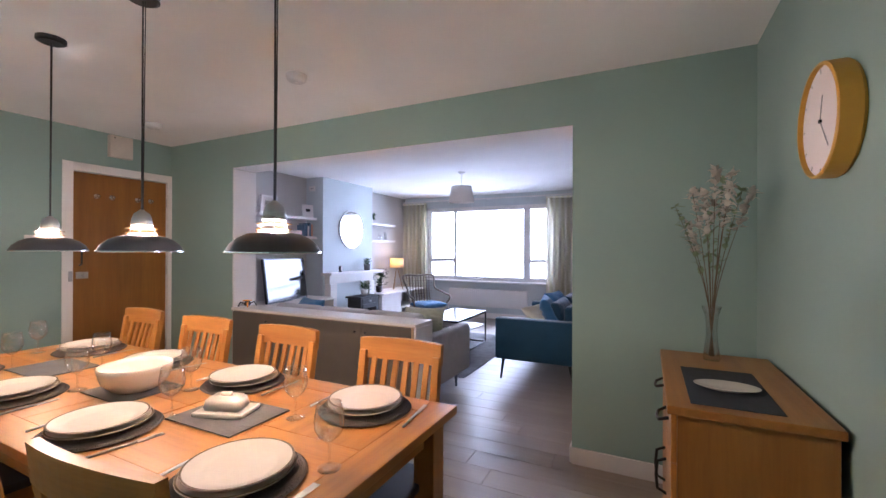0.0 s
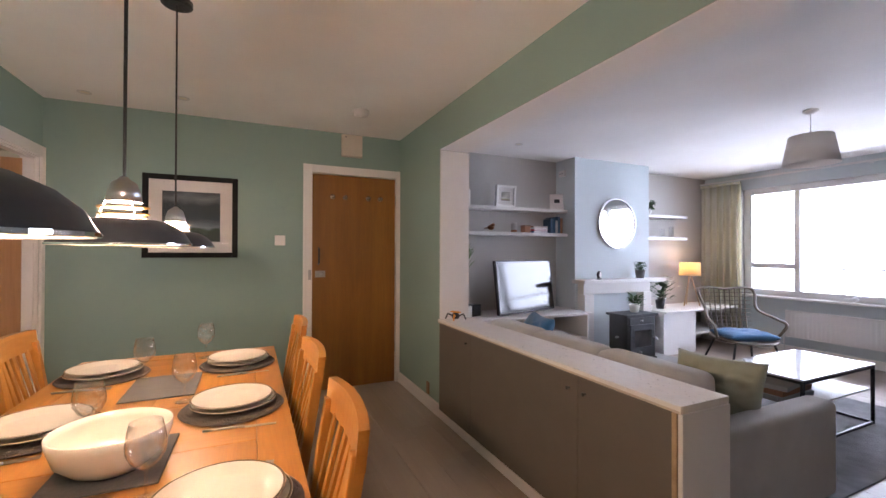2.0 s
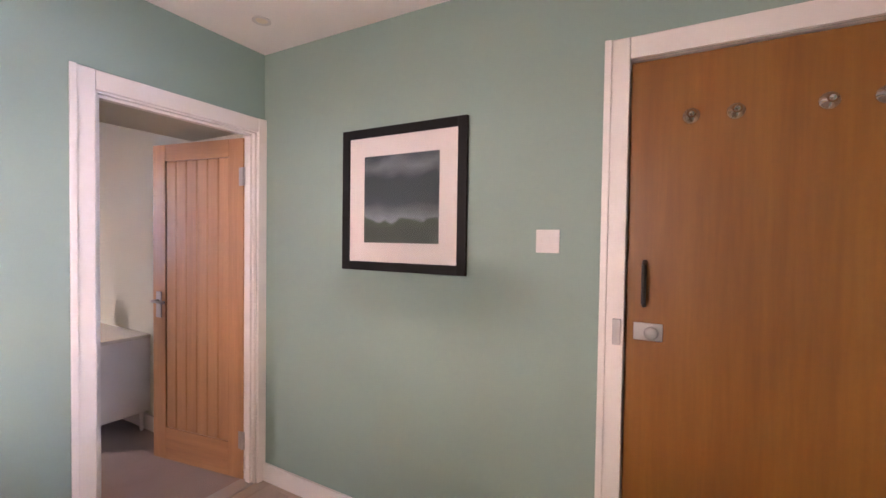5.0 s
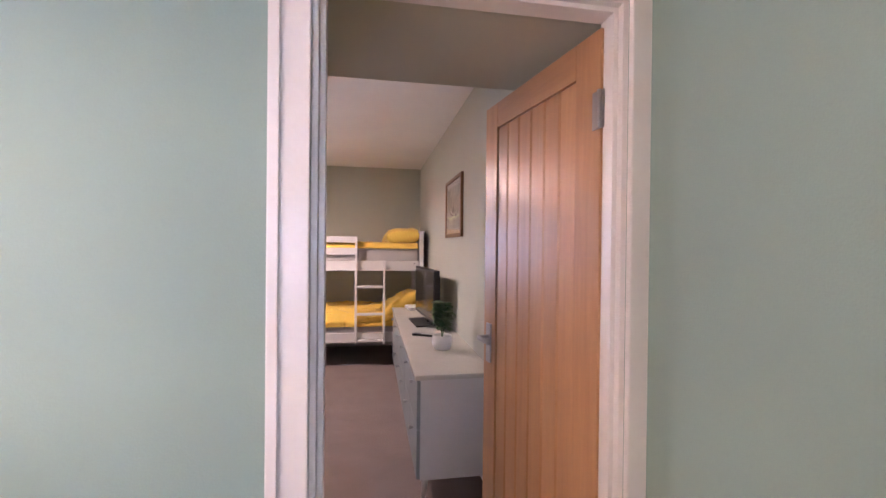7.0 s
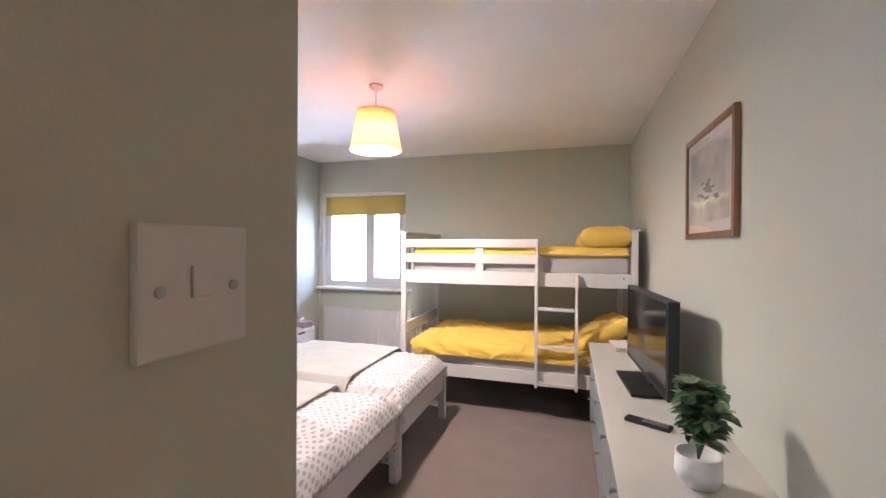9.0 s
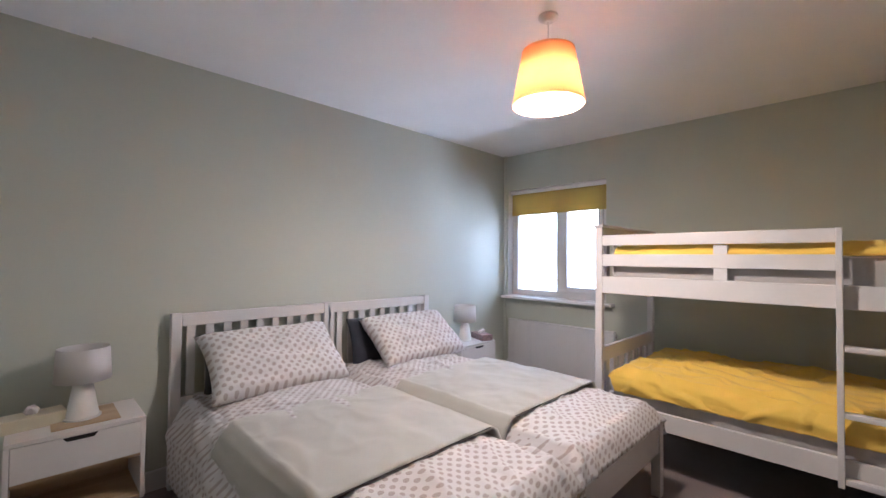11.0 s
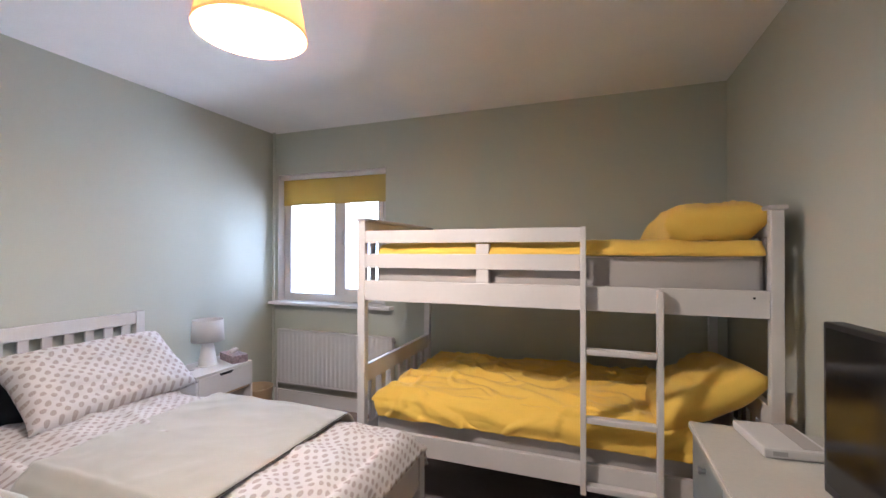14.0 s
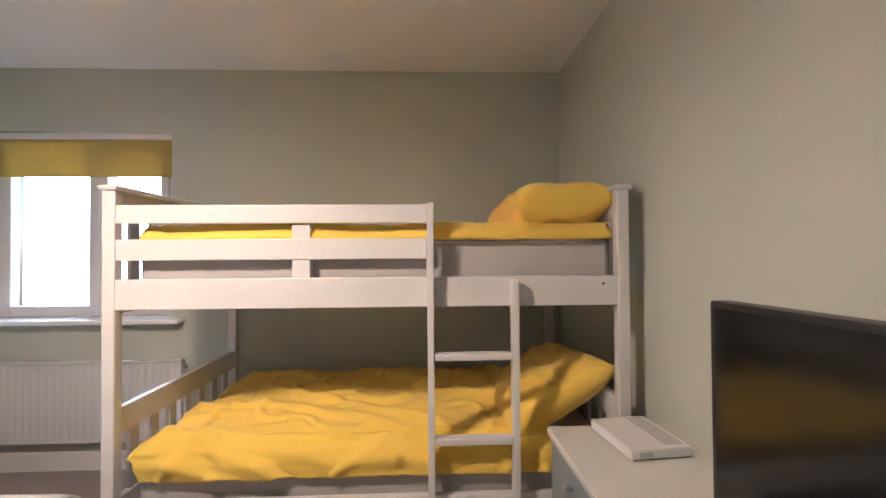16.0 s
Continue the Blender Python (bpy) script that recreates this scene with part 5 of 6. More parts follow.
part("end_upright", box(0.001, 1.52, 0.0, 0.53, 1.54, 0.2195), WHITE, bn)
part("end_upright", box(0.001, 1.52, 0.2455, 0.53, 1.54, 0.5245), WHITE, bn)
la = thing("tripod_lamp", pose(0.13, 4.22, 0.551), "lit tripod table lamp with a cream drum shade", "table lamp")
part("shade", lathe([(0.135, 0.42), (0.13, 0.60), (0.1285, 0.60), (0.1335, 0.42)], 40, True), SHADE_WARM, la, "cream drum shade", True)
for k in range(3):
    a = k * 2.094 + 0.5
    part("leg", tube([(0.012 * math.cos(a), 0.012 * math.sin(a), 0.43), (0.12 * math.cos(a), 0.12 * math.sin(a), 0.0)], 0.008, 8), PALE_WOOD, la)
part("hub", lathe([(0, 0.41), (0.025, 0.41), (0.025, 0.45), (0, 0.45)], 16), PALE_WOOD, la)
part("bulb", lathe([(0, 0.452), (0.02, 0.46), (0.03, 0.50), (0.02, 0.53), (0, 0.535)], 16), BULB, la, smooth=True)
lamp = new("tripod_light", bpy.data.lights.new("tripod_light", "POINT"))
lamp.data.energy, lamp.data.color, lamp.data.shadow_soft_size = LIVLAMP_W, (1.0, 0.72, 0.42), 0.04
lamp.location = (0.13, 4.22, 0.551 + 0.565)

# rattan chair
rc = thing("rattan_armchair", pose(1.16, 3.62, 0, 0, 0, 62) @ Matrix.Diagonal((1.06, 1.10, 0.97, 1.0)), "grey rattan wingback armchair with a blue cushion", "armchair")


def ring_pts(f, n=40):
    return [f(2 * math.pi * i / n) for i in range(n + 1)]


seat_c = [(0.29 * math.cos(a), 0.27 * math.sin(a), 0.36 + 0.02 * math.sin(a)) for a in [2 * math.pi * i / 36 for i in range(37)]]
part("seat_ring", tube(seat_c, 0.014, 8), RATTAN, rc, smooth=True)
back = [(-0.29, -0.05, 0.36), (-0.36, -0.10, 0.52), (-0.34, 0.04, 0.58), (-0.27, 0.20, 0.66), (-0.30, 0.27, 0.82), (-0.28, 0.31, 0.89), (-0.15, 0.32, 0.90), (0.0, 0.31, 0.885), (0.15, 0.32, 0.90),
        (0.28, 0.31, 0.89), (0.30, 0.27, 0.82), (0.27, 0.20, 0.66), (0.34, 0.04, 0.58), (0.36, -0.10, 0.52), (0.29, -0.05, 0.36)]
sm = []
for i in range(len(back) - 1):
    p0, p1, p2, p3 = (Vector(back[max(0, min(len(back) - 1, i + k))]) for k in (-1, 0, 1, 2))
    for s in range(5):
        t = s / 5
        sm.append(0.5 * ((2 * p1) + (p2 - p0) * t + (2 * p0 - 5 * p1 + 4 * p2 - p3) * t * t + (3 * p1 - p0 - 3 * p2 + p3) * t ** 3))
part("wing_frame", tube(sm + [Vector(back[-1])], 0.015, 8), RATTAN, rc, smooth=True)
for k in range(9):
    u = -1 + 2 * (k + 0.5) / 9
    part("back_cane", tube([(u * 0.22, 0.25 - 0.03 * abs(u), 0.37), (u * 0.24, 0.29, 0.60), (u * 0.25, 0.315, 0.89)], 0.006, 6), RATTAN, rc)
for k in range(9):
    z = 0.46 + k * 0.048
    w = 0.24 + 0.03 * (k / 9)
    part("weave_band", tube([(-w, 0.235 + 0.005 * k, z), (0, 0.285 + 0.002 * k, z), (w, 0.235 + 0.005 * k, z)], 0.0035, 6), RATTAN, rc)
for k in range(9):
    y = -0.22 + k * 0.055
    w = 0.27 * math.sqrt(max(0.05, 1 - (y / 0.28) ** 2))
    part("seat_cane", tube([(-w, y, 0.355), (0, y, 0.34), (w, y, 0.355)], 0.007, 6), RATTAN, rc)
for sx in (-1, 1):
    part("leg", tube([(sx * 0.18, -0.16, 0.352), (sx * 0.27, -0.24, 0.0)], 0.011, 8), BLACK_METAL, rc)
    part("leg", tube([(sx * 0.18, 0.16, 0.352), (sx * 0.27, 0.26, 0.0)], 0.011, 8), BLACK_METAL, rc)
cu = thing("seat_cushion", pose(1.16, 3.62, 0.385, 0, 0, 62), "round blue cushion on the rattan chair", "cushion")
part("pad", pillow(0.50, 0.46, 0.10, 2, 0.015), BLUE_CUSH, cu, smooth=True)

# coffee table
ct = thing("coffee_table", pose(2.22, 2.42, 0.012), "black metal coffee table with a glossy top", "coffee table")
for sx in (-1, 1):
    for sy in (-1, 1):
        part("leg", box(sx * 0.245 - 0.01, sy * 0.485 - 0.01, 0.0, sx * 0.245 + 0.01, sy * 0.485 + 0.01, 0.435, 0.002), BLACK_METAL, ct)
for z in (0.0, 0.415):
    for s in (-1, 1):
        part("rail", box(-0.2345, s * 0.485 - 0.009, z, 0.2345, s * 0.485 + 0.009, z + 0.0185, 0.002), BLACK_METAL, ct)
        part("rail", box(s * 0.245 - 0.009, -0.4745, z, s * 0.245 + 0.009, 0.4745, z + 0.0185, 0.002), BLACK_METAL, ct)
# pale base colour stands in for the window mirrored in the top
part("tabletop", box(-0.256, -0.496, 0.4355, 0.256, 0.496, 0.448, 0.002), mat("window_sheen_top", (0.55, 0.55, 0.56), 0.1, var=0.03, bump=0), ct, "glossy top with the window's reflection put into its pale colour")
part("lower_shelf", box(-0.234, -0.474, 0.25, 0.234, 0.474, 0.262), WHITE, ct)
rem2 = thing("remote_control", pose(2.08, 2.05, 0.4605, 0, 0, 40), "black remote control on the coffee table", "remote")
part("body", box(-0.022, -0.08, 0, 0.022, 0.08, 0.014, 0.003), BLACK, rem2)
part("keypad", box(-0.016, -0.07, 0.0142, 0.016, 0.03, 0.0155), PENDANT_GREY, rem2)
for k in range(3):
    g = thing("game_box", pose(2.20, 2.12, 0.2745 + k * 0.036, 0, 0, 6 * k - 4), "flat board game box on the lower shelf", "game box", "stacked game boxes")
    part("box", box(-0.15, -0.20, 0, 0.15, 0.20, 0.035, 0.003), (GREY_FABRIC, TERRACOTTA, SHEET)[k], g)
    part("lid_edge", box(-0.1515, -0.2015, 0.018, 0.1515, 0.2015, 0.0345), (GREY_FABRIC, TERRACOTTA, SHEET)[k], g)
rug = thing("rug", pose(2.0, 2.35, 0.001), "flat grey woven rug with a short fringe", "rug")
part("weave", slab(-0.85, -1.10, 0.85, 1.10, 0.0, 0.009, 20, 24, lambda u, v: 0.0015 * noise.noise(Vector((u * 9, v * 9, 2)))), RUG, rug)
bm = bmesh.new()
rnd = random.Random(2)
for k in range(110):
    x = -0.84 + k * 0.0154
    box(x, -1.10 - rnd.uniform(0.03, 0.06), 0.0005, x + 0.006, -1.101, 0.004, bm=bm)
part("fringe", bm, SHEET, rug)


# sofas
def soft_box(x0, y0, z0, x1, y1, z1, b=0.03):
    return box(x0, y0, z0, x1, y1, z1, b, seg=4)


gs = thing("grey_sofa", pose(0, 0, 0), "light grey fabric sofa behind the half wall", "sofa")
part("base", soft_box(1.14, 0.30, 0.16, 2.92, 1.19, 0.30, 0.02), GREY_FABRIC, gs, smooth=True)
part("backrest", soft_box(1.10, 0.29, 0.18, 2.80, 0.44, 0.70, 0.05), GREY_FABRIC, gs, smooth=True)
for x0, x1 in ((1.12, 1.665), (1.667, 2.232), (2.234, 2.80)):
    part("back_cushion", soft_box(x0, 0.355, 0.4305, x1, 0.53, 0.765, 0.06), GREY_FABRIC, gs, smooth=True)
    part("seat_cushion", soft_box(x0, 0.535, 0.3005, x1, 1.18, 0.43, 0.04), GREY_FABRIC, gs, smooth=True)
for x0 in (1.0, 2.81):
    part("arm", soft_box(x0, 0.30, 0.14, x0 + 0.13, 1.20, 0.585, 0.035), GREY_FABRIC, gs, smooth=True)
    for y in (0.48, 1.0):
        part("leg", tube([(x0 + 0.06, y, 0.1395), (x0 + 0.065, y, 0.0)], 0.018, 8, taper=0.6), BLACK, gs)
cs = thing("cushion", pose(2.66, 0.72, 0.60, 70, 0, 12), "sage grey cushion against the sofa arm", "cushion")
part("pad", pillow(0.40, 0.38, 0.13, 51, 0.02), SAGE_CUSH, cs, smooth=True)
cs = thing("cushion", pose(1.22, 0.70, 0.60, 60, 0, -18), "blue cushion at the end of the grey sofa", "cushion")
part("pad", pillow(0.44, 0.42, 0.14, 52, 0.02), BLUE_CUSH, cs, smooth=True)
bs = thing("blue_sofa", pose(0, 0, 0), "navy blue velvet sofa on slim dark legs", "sofa")
part("base", soft_box(3.15, 1.51, 0.22, 3.92, 2.86, 0.32, 0.015), NAVY, bs, smooth=True)
for y0 in (1.38, 2.865):
    part("arm", soft_box(3.135, y0, 0.215, 3.93, y0 + 0.125, 0.63, 0.02), NAVY, bs, smooth=True)
part("backrest", soft_box(3.80, 1.51, 0.3205, 3.945, 2.86, 0.76, 0.04), NAVY, bs, smooth=True)
for k in range(2):
    y0 = 1.51 + k * 0.677
    part("seat_cushion", soft_box(3.16, y0, 0.3205, 3.795, y0 + 0.672, 0.45, 0.035), NAVY, bs, smooth=True)
    part("back_cushion", moved(pillow(0.64, 0.36, 0.18, 60 + k, 0.01), pose(3.72, y0 + 0.335, 0.62, 78, 0, 90)), NAVY, bs, smooth=True)
for x in (3.20, 3.86):
    for y in (1.47, 2.90):
        part("leg", tube([(x, y, 0.2195), (x + (0.05 if x > 3.5 else -0.02), y + (-0.03 if y < 2 else 0.03), 0.0)], 0.016, 8, taper=0.6), BLACK, bs)
for i, (x, y, z, rx, rz, c, lb) in enumerate(((3.50, 2.00, 0.545, 40, 75, CREAM_CUSH, "cream cushion lying on the blue sofa"), (3.58, 2.45, 0.63, 62, 80, BLUE_CUSH, "mid blue cushion on the blue sofa"), (3.64, 1.72, 0.64, 65, 100, BLUE_CUSH, "mid blue cushion on the blue sofa"))):
    cs = thing("cushion", pose(x, y, z, rx, 0, rz), lb, "cushion")
    part("pad", pillow(0.46, 0.42, 0.14, 70 + i, 0.02), c, cs, smooth=True)
fl2 = thing("reading_lamp", pose(3.99, 3.55, 0), "small white shaded lamp on a slim white stand", "floor lamp")
part("base", lathe([(0, 0.0005), (0.11, 0.0005), (0.11, 0.015), (0, 0.02)], 28), UPVC, fl2)
part("pole", tube([(0, 0, 0.015), (0, 0, 0.76)], 0.012), UPVC, fl2)
part("shade", lathe([(0.12, 0.76), (0.10, 0.94), (0.0985, 0.94), (0.1185, 0.76)], 36, True), SHADE_WHITE, fl2, "white drum shade", True)

# radiator, curtains, ceiling pendant, sill ornament
r2 = thing("radiator", pose(1.75, 4.945, 0, 0, 0, 180), "long white ribbed radiator below the picture window", "radiator")


def curtain(x0, x1, z0, z1, seed, folds):
    c = thing("curtain", pose(0, 4.82, 0), "cream curtain with soft vertical stripes, drawn back", "curtain", "living room curtains")
    bm = bmesh.new()
    n = folds * 8
    prev = None
    for i in range(n + 1):
        u = i / n
        col = []
        for j in range(13):
            v = j / 12
            x = x0 + (x1 - x0) * u + 0.012 * noise.noise(Vector((u * 5, v * 2, seed)))
            y = 0.042 * math.sin(u * folds * 2 * math.pi + 0.5 * noise.noise(Vector((u * 3, v * 1.5, seed + 4)))) * (0.65 + 0.35 * v)
            col.append(bm.verts.new((x, y, z1 + (z0 - z1) * v)))
        if prev:
            for j in range(12):
                bm.faces.new((prev[j], col[j], col[j + 1], prev[j + 1]))
        prev = col
    thick(part("cloth", bm, CURTAIN, c, smooth=True), 0.003)
    part("header_tape", box(x0, -0.03, z1 + 0.0005, x1, 0.0, z1 + 0.03, 0.003), CURTAIN, c)
    return c


def stripe(m):
    n, l = m.node_tree.nodes, m.node_tree.links
    co, sp = n.new("ShaderNodeTexCoord"), n.new("ShaderNodeSeparateXYZ")
    l.new(co.outputs["Object"], sp.inputs[0])
    w = n.new("ShaderNodeTexWave")
    w.inputs["Scale"].default_value = 3.2
    l.new(co.outputs["Object"], w.inputs["Vector"])
    mx = n.new("ShaderNodeMix")
    mx.data_type = "RGBA"
    b = n["Principled BSDF"]
    l.new(w.outputs["Fac"], mx.inputs["Factor"])
    l.new(b.inputs["Base Color"].links[0].from_socket, mx.inputs["A"])
    mx.inputs["B"].default_value = (0.62, 0.58, 0.36, 1)
    l.new(mx.outputs["Result"], b.inputs["Base Color"])


stripe(CURTAIN)
curtain(-0.10, 0.46, 0.06, 2.25, 1, 6)
curtain(2.90, 3.47, 0.06, 2.25, 2, 6)
cr = thing("curtain_rail", pose(0, 4.82, 2.295), "white curtain rail above the window", "curtain rail")
part("rail", box(-0.12, -0.015, 0, 3.52, 0.015, 0.022, 0.004), UPVC, cr)
for x in (0.0, 1.75, 3.4):
    part("bracket", box(x, 0.0155, 0.002, x + 0.02, 0.129, 0.018), UPVC, cr)
lp = thing("ceiling_pendant", pose(2.22, 2.60, H), "unlit off-white fabric pendant shade", "ceiling lamp")
part("rose", lathe([(0, -0.0005), (0.05, -0.0005), (0.05, -0.012), (0.02, -0.03), (0, -0.03)], 28), UPVC, lp)
part("flex", tube([(0, 0, -0.03), (0, 0, -0.24)], 0.004), UPVC, lp)
part("shade", lathe([(0.138, -0.20), (0.178, -0.42), (0.1765, -0.42), (0.1365, -0.20)], 48, True), SHADE_WHITE, lp, "off-white fabric shade", True)
for k in range(3):
    a = k * 2.094
    part("shade_spoke", tube([(0.004, 0, -0.235), (0.140 * math.cos(a), 0.140 * math.sin(a), -0.21)], 0.002), STEEL, lp)
bird(pose(1.62, 4.90, 0.7195, 0, 0, 90), POT, "small pale bird ornament on the window sill")
tr = thing("vent_cover", pose(0.0, 2.08, 2.20), "small white sensor box high on the chimney side", "vent")
part("cover", box(-0.05, -0.03, 0, 0.05, -0.0005, 0.07, 0.004), UPVC, tr)
part("slot", box(-0.035, -0.0315, 0.03, 0.035, -0.0302, 0.036), GREYPOT, tr)


# ---- bedroom ----
def pattern_cloth(name, base, ink, fold=1.0):
    """Off-white cotton printed with rows of small hatched dots; fold carries the print round a hanging edge."""
    m = mat(name, base, 0.9, var=0.05, bump=0.25, bscale=300, spec=0.2)
    n, l = m.node_tree.nodes, m.node_tree.links
    co, sp = n.new("ShaderNodeTexCoord"), n.new("ShaderNodeSeparateXYZ")
    l.new(co.outputs["Object"], sp.inputs[0])

    def math_node(op, a, b=None, c=None):
        k = n.new("ShaderNodeMath")
        k.operation = op
        for i, v in enumerate((a, b, c)):
            if v is None:
                continue
            if isinstance(v, (int, float)):
                k.inputs[i].default_value = v
            else:
                l.new(v, k.inputs[i])
        return k.outputs[0]
    step = 0.037
    us = math_node("MULTIPLY_ADD", sp.outputs["Z"], fold, sp.outputs["X"])
    vs = math_node("MULTIPLY_ADD", sp.outputs["Z"], fold, sp.outputs["Y"])
    p = math_node("DIVIDE", math_node("ADD", us, vs), step * 1.414)
    q = math_node("DIVIDE", math_node("SUBTRACT", us, vs), step * 1.414)
    fp = math_node("ABSOLUTE", math_node("SUBTRACT", math_node("FRACT", p), 0.5))
    fq = math_node("ABSOLUTE", math_node("SUBTRACT", math_node("FRACT", q), 0.5))
    square = math_node("LESS_THAN", math_node("ADD", math_node("MULTIPLY", fp, fp), math_node("MULTIPLY", fq, fq)), 0.092)
    lines = math_node("ABSOLUTE", math_node("SUBTRACT", math_node("FRACT", math_node("MULTIPLY", us, 170.0)), 0.5))
    hatch = math_node("MULTIPLY_ADD", math_node("GREATER_THAN", lines, 0.2), 0.30, 0.62)
    fac = math_node("MULTIPLY", square, hatch)
    b = n["Principled BSDF"]
    base_out = b.inputs["Base Color"].links[0].from_socket
    mx = n.new("ShaderNodeMix")
    mx.data_type = "RGBA"
    l.new(fac, mx.inputs["Factor"])
    l.new(base_out, mx.inputs["A"])
    mx.inputs["B"].default_value = (*ink, 1)
    l.new(mx.outputs["Result"], b.inputs["Base Color"])
    return m


DUVET = pattern_cloth("printed_cotton", (0.66, 0.63, 0.625), (0.40, 0.335, 0.31), 0.8)
PILLOW_PRINT = pattern_cloth("printed_pillow_cotton", (0.66, 0.63, 0.625), (0.40, 0.335, 0.31), 0.0)


def drape(x0, x1, y0, y1, z, drop_y0, drop_y1, drop_x0, drop_x1, nx, ny, wrinkle, seed, r=0.05, swell=0.0, stretch=(3, 3), crease=0.0):
    """A cloth over a mattress that hangs down over each of its sides by the given drops."""
    bm = bmesh.new()

    def fold(s, lo, hi):
        if s < lo:
            d = lo - s
            return (lo - min(d, r) * 0.55, max(0.0, d - r * 0.3))
        if s > hi:
            d = s - hi
            return (hi + min(d, r) * 0.55, max(0.0, d - r * 0.3))
        return s, 0.0
    grid = []
    for j in range(ny + 1):
        row = []
        for i in range(nx + 1):
            sx = x0 - drop_x0 + (x1 - x0 + drop_x0 + drop_x1) * i / nx
            sy = y0 - drop_y0 + (y1 - y0 + drop_y0 + drop_y1) * j / ny
            x, dx = fold(sx, x0, x1)
            y, dy = fold(sy, y0, y1)
            p = Vector((sx * stretch[0], sy * stretch[1], seed * 3.7))
            w = noise.noise(p) * 0.5 + (1 - 2 * abs(noise.noise(p * 1.7 + Vector((5, 1, 0))))) * 0.5 + 0.35 * noise.noise(p * 4.1)
            u, v = (sx - x0) / (x1 - x0), (sy - y0) / (y1 - y0)
            puff = swell * max(0.0, min(1, 4 * u * (1 - u))) ** 0.5 * max(0.0, min(1, 4 * v * (1 - v))) ** 0.5
            hang = max(dx, dy) if min(dx, dy) > 0 else dx + dy
            c1 = noise.noise(Vector((sx * 2.1 + sy * 3.3, sy * 2.4 - sx * 0.7, seed * 1.9)))
            c2 = noise.noise(Vector((sx * 4.4 - sy * 2.0, sy * 5.2 + sx * 1.1, seed * 2.3 + 9)))
            out = wrinkle * w + crease * (max(0.0, 1 - 6 * abs(c1)) ** 1.3 + 0.6 * max(0.0, 1 - 7 * abs(c2)) ** 1.3)
            zz = z + puff - hang + (out if hang < 0.02 else out * 0.3)
            if dy > 0.02:
                y += (1 if sy > y1 else -1) * (0.012 + abs(out) * 0.9)
            if dx > 0.02:
                x += (1 if sx > x1 else -1) * (0.012 + abs(out) * 0.9)
            row.append(bm.verts.new((x, y, zz)))
        grid.append(row)
    for j in range(ny):
        for i in range(nx):
            bm.faces.new((grid[j][i], grid[j][i + 1], grid[j + 1][i + 1], grid[j + 1][i]))
    return bm


def single_bed(yc, hbh, seed):
    """White single bed; head at local +x end (x = 3.5), foot at x = 1.5."""
    b = thing("single_bed", pose(0, yc, 0), "white painted single bed with slatted headboard, neatly made", "bed", "pair of single beds")
    W = 0.465
    for sy in (-1, 1):
        part("head_post", box(3.445, sy * W - 0.026, 0, 3.49, sy * W + 0.026, hbh, 0.004), WHITE, b)
        part("foot_post", box(1.53, sy * W - 0.026, 0, 1.58, sy * W + 0.026, 0.41, 0.004), WHITE, b)
        part("side_rail", box(1.581, sy * W - 0.012, 0.24, 3.444, sy * W + 0.012, 0.37, 0.003), WHITE, b)
    part("top_rail", box(3.45, -W + 0.0265, hbh - 0.075, 3.485, W - 0.0265, hbh - 0.005, 0.004), WHITE, b)
    part("mid_rail", box(3.452, -W + 0.0265, 0.42, 3.483, W - 0.0265, 0.50, 0.004), WHITE, b)
    for k in range(9):
        y = -W + 0.075 + k * (2 * W - 0.15) / 8
        part("slat", box(3.46, y - 0.022, 0.5005, 3.475, y + 0.022, hbh - 0.0755, 0.002), WHITE, b)
    part("foot_rail", box(1.54, -W + 0.0265, 0.24, 1.572, W - 0.0265, 0.38, 0.003), WHITE, b)
    mt = thing("mattress", pose(0, yc, 0), "pale mattress on the white single bed", "mattress", "single bed mattresses")
    part("body", box(1.59, -0.445, 0.30, 3.44, 0.445, 0.47, 0.035, seg=3), SHEET, mt, smooth=True)
    for zz in (0.325, 0.445):
        part("piping", tube([(1.60, -0.447, zz), (3.43, -0.447, zz)], 0.004, 6), PAPER, mt)
    dv = thing("duvet", pose(0, yc, 0), "off-white duvet printed with small taupe squares", "duvet", "printed duvets")
    bm = drape(1.63, 3.36, -0.375, 0.375, 0.50, 0.24, 0.46, 0.16, 0.0, 130, 115, 0.020, seed, swell=0.05, r=0.21, stretch=(2.6, 3.4), crease=0.012)
    thick(part("cover", bm, DUVET, dv, smooth=True), 0.016)
    part("top_hem", tube([(3.35, -0.40 + 0.04 * k, 0.512 + 0.006 * noise.noise(Vector((k * 0.4, seed, 0)))) for k in range(21)], 0.012, 8), DUVET, dv, smooth=True)
    th = thing("bed_throw", pose(0, yc, 0), "grey-beige velvet throw folded across the bed", "throw", "bed throws")
    bm = drape(1.90, 2.72, -0.385, 0.385, 0.555, 0.28, 0.26, 0.0, 0.0, 50, 80, 0.010, seed + 4, swell=0.018, r=0.15, stretch=(2.2, 2.4), crease=0.005)
    tc = thick(part("cloth", bm, THROW, th, smooth=True), 0.010)
    part("hem", tube([(1.898, -0.385 + 0.0335 * k, 0.558 + 0.001 * (k % 2)) for k in range(24)], 0.003), BLACK_SEAT_AND_SHADE, th, "dark stitched hem")
    pl = thing("pillow", pose(3.20, yc - (0.12 if seed == 2 else 0.0), 0.695 if seed == 1 else 0.69, 0, -40 if seed == 1 else -38, 0) @ pose(0, 0, 0, 0, 0, 90), "plump pillow printed with small taupe squares", "pillow", "printed pillows")
    part("case", pillow(0.80, 0.46, 0.19, seed, 0.03), PILLOW_PRINT, pl, smooth=True)
    return b


single_bed(-4.855, 0.97, 1)
single_bed(-5.815, 0.965, 2)
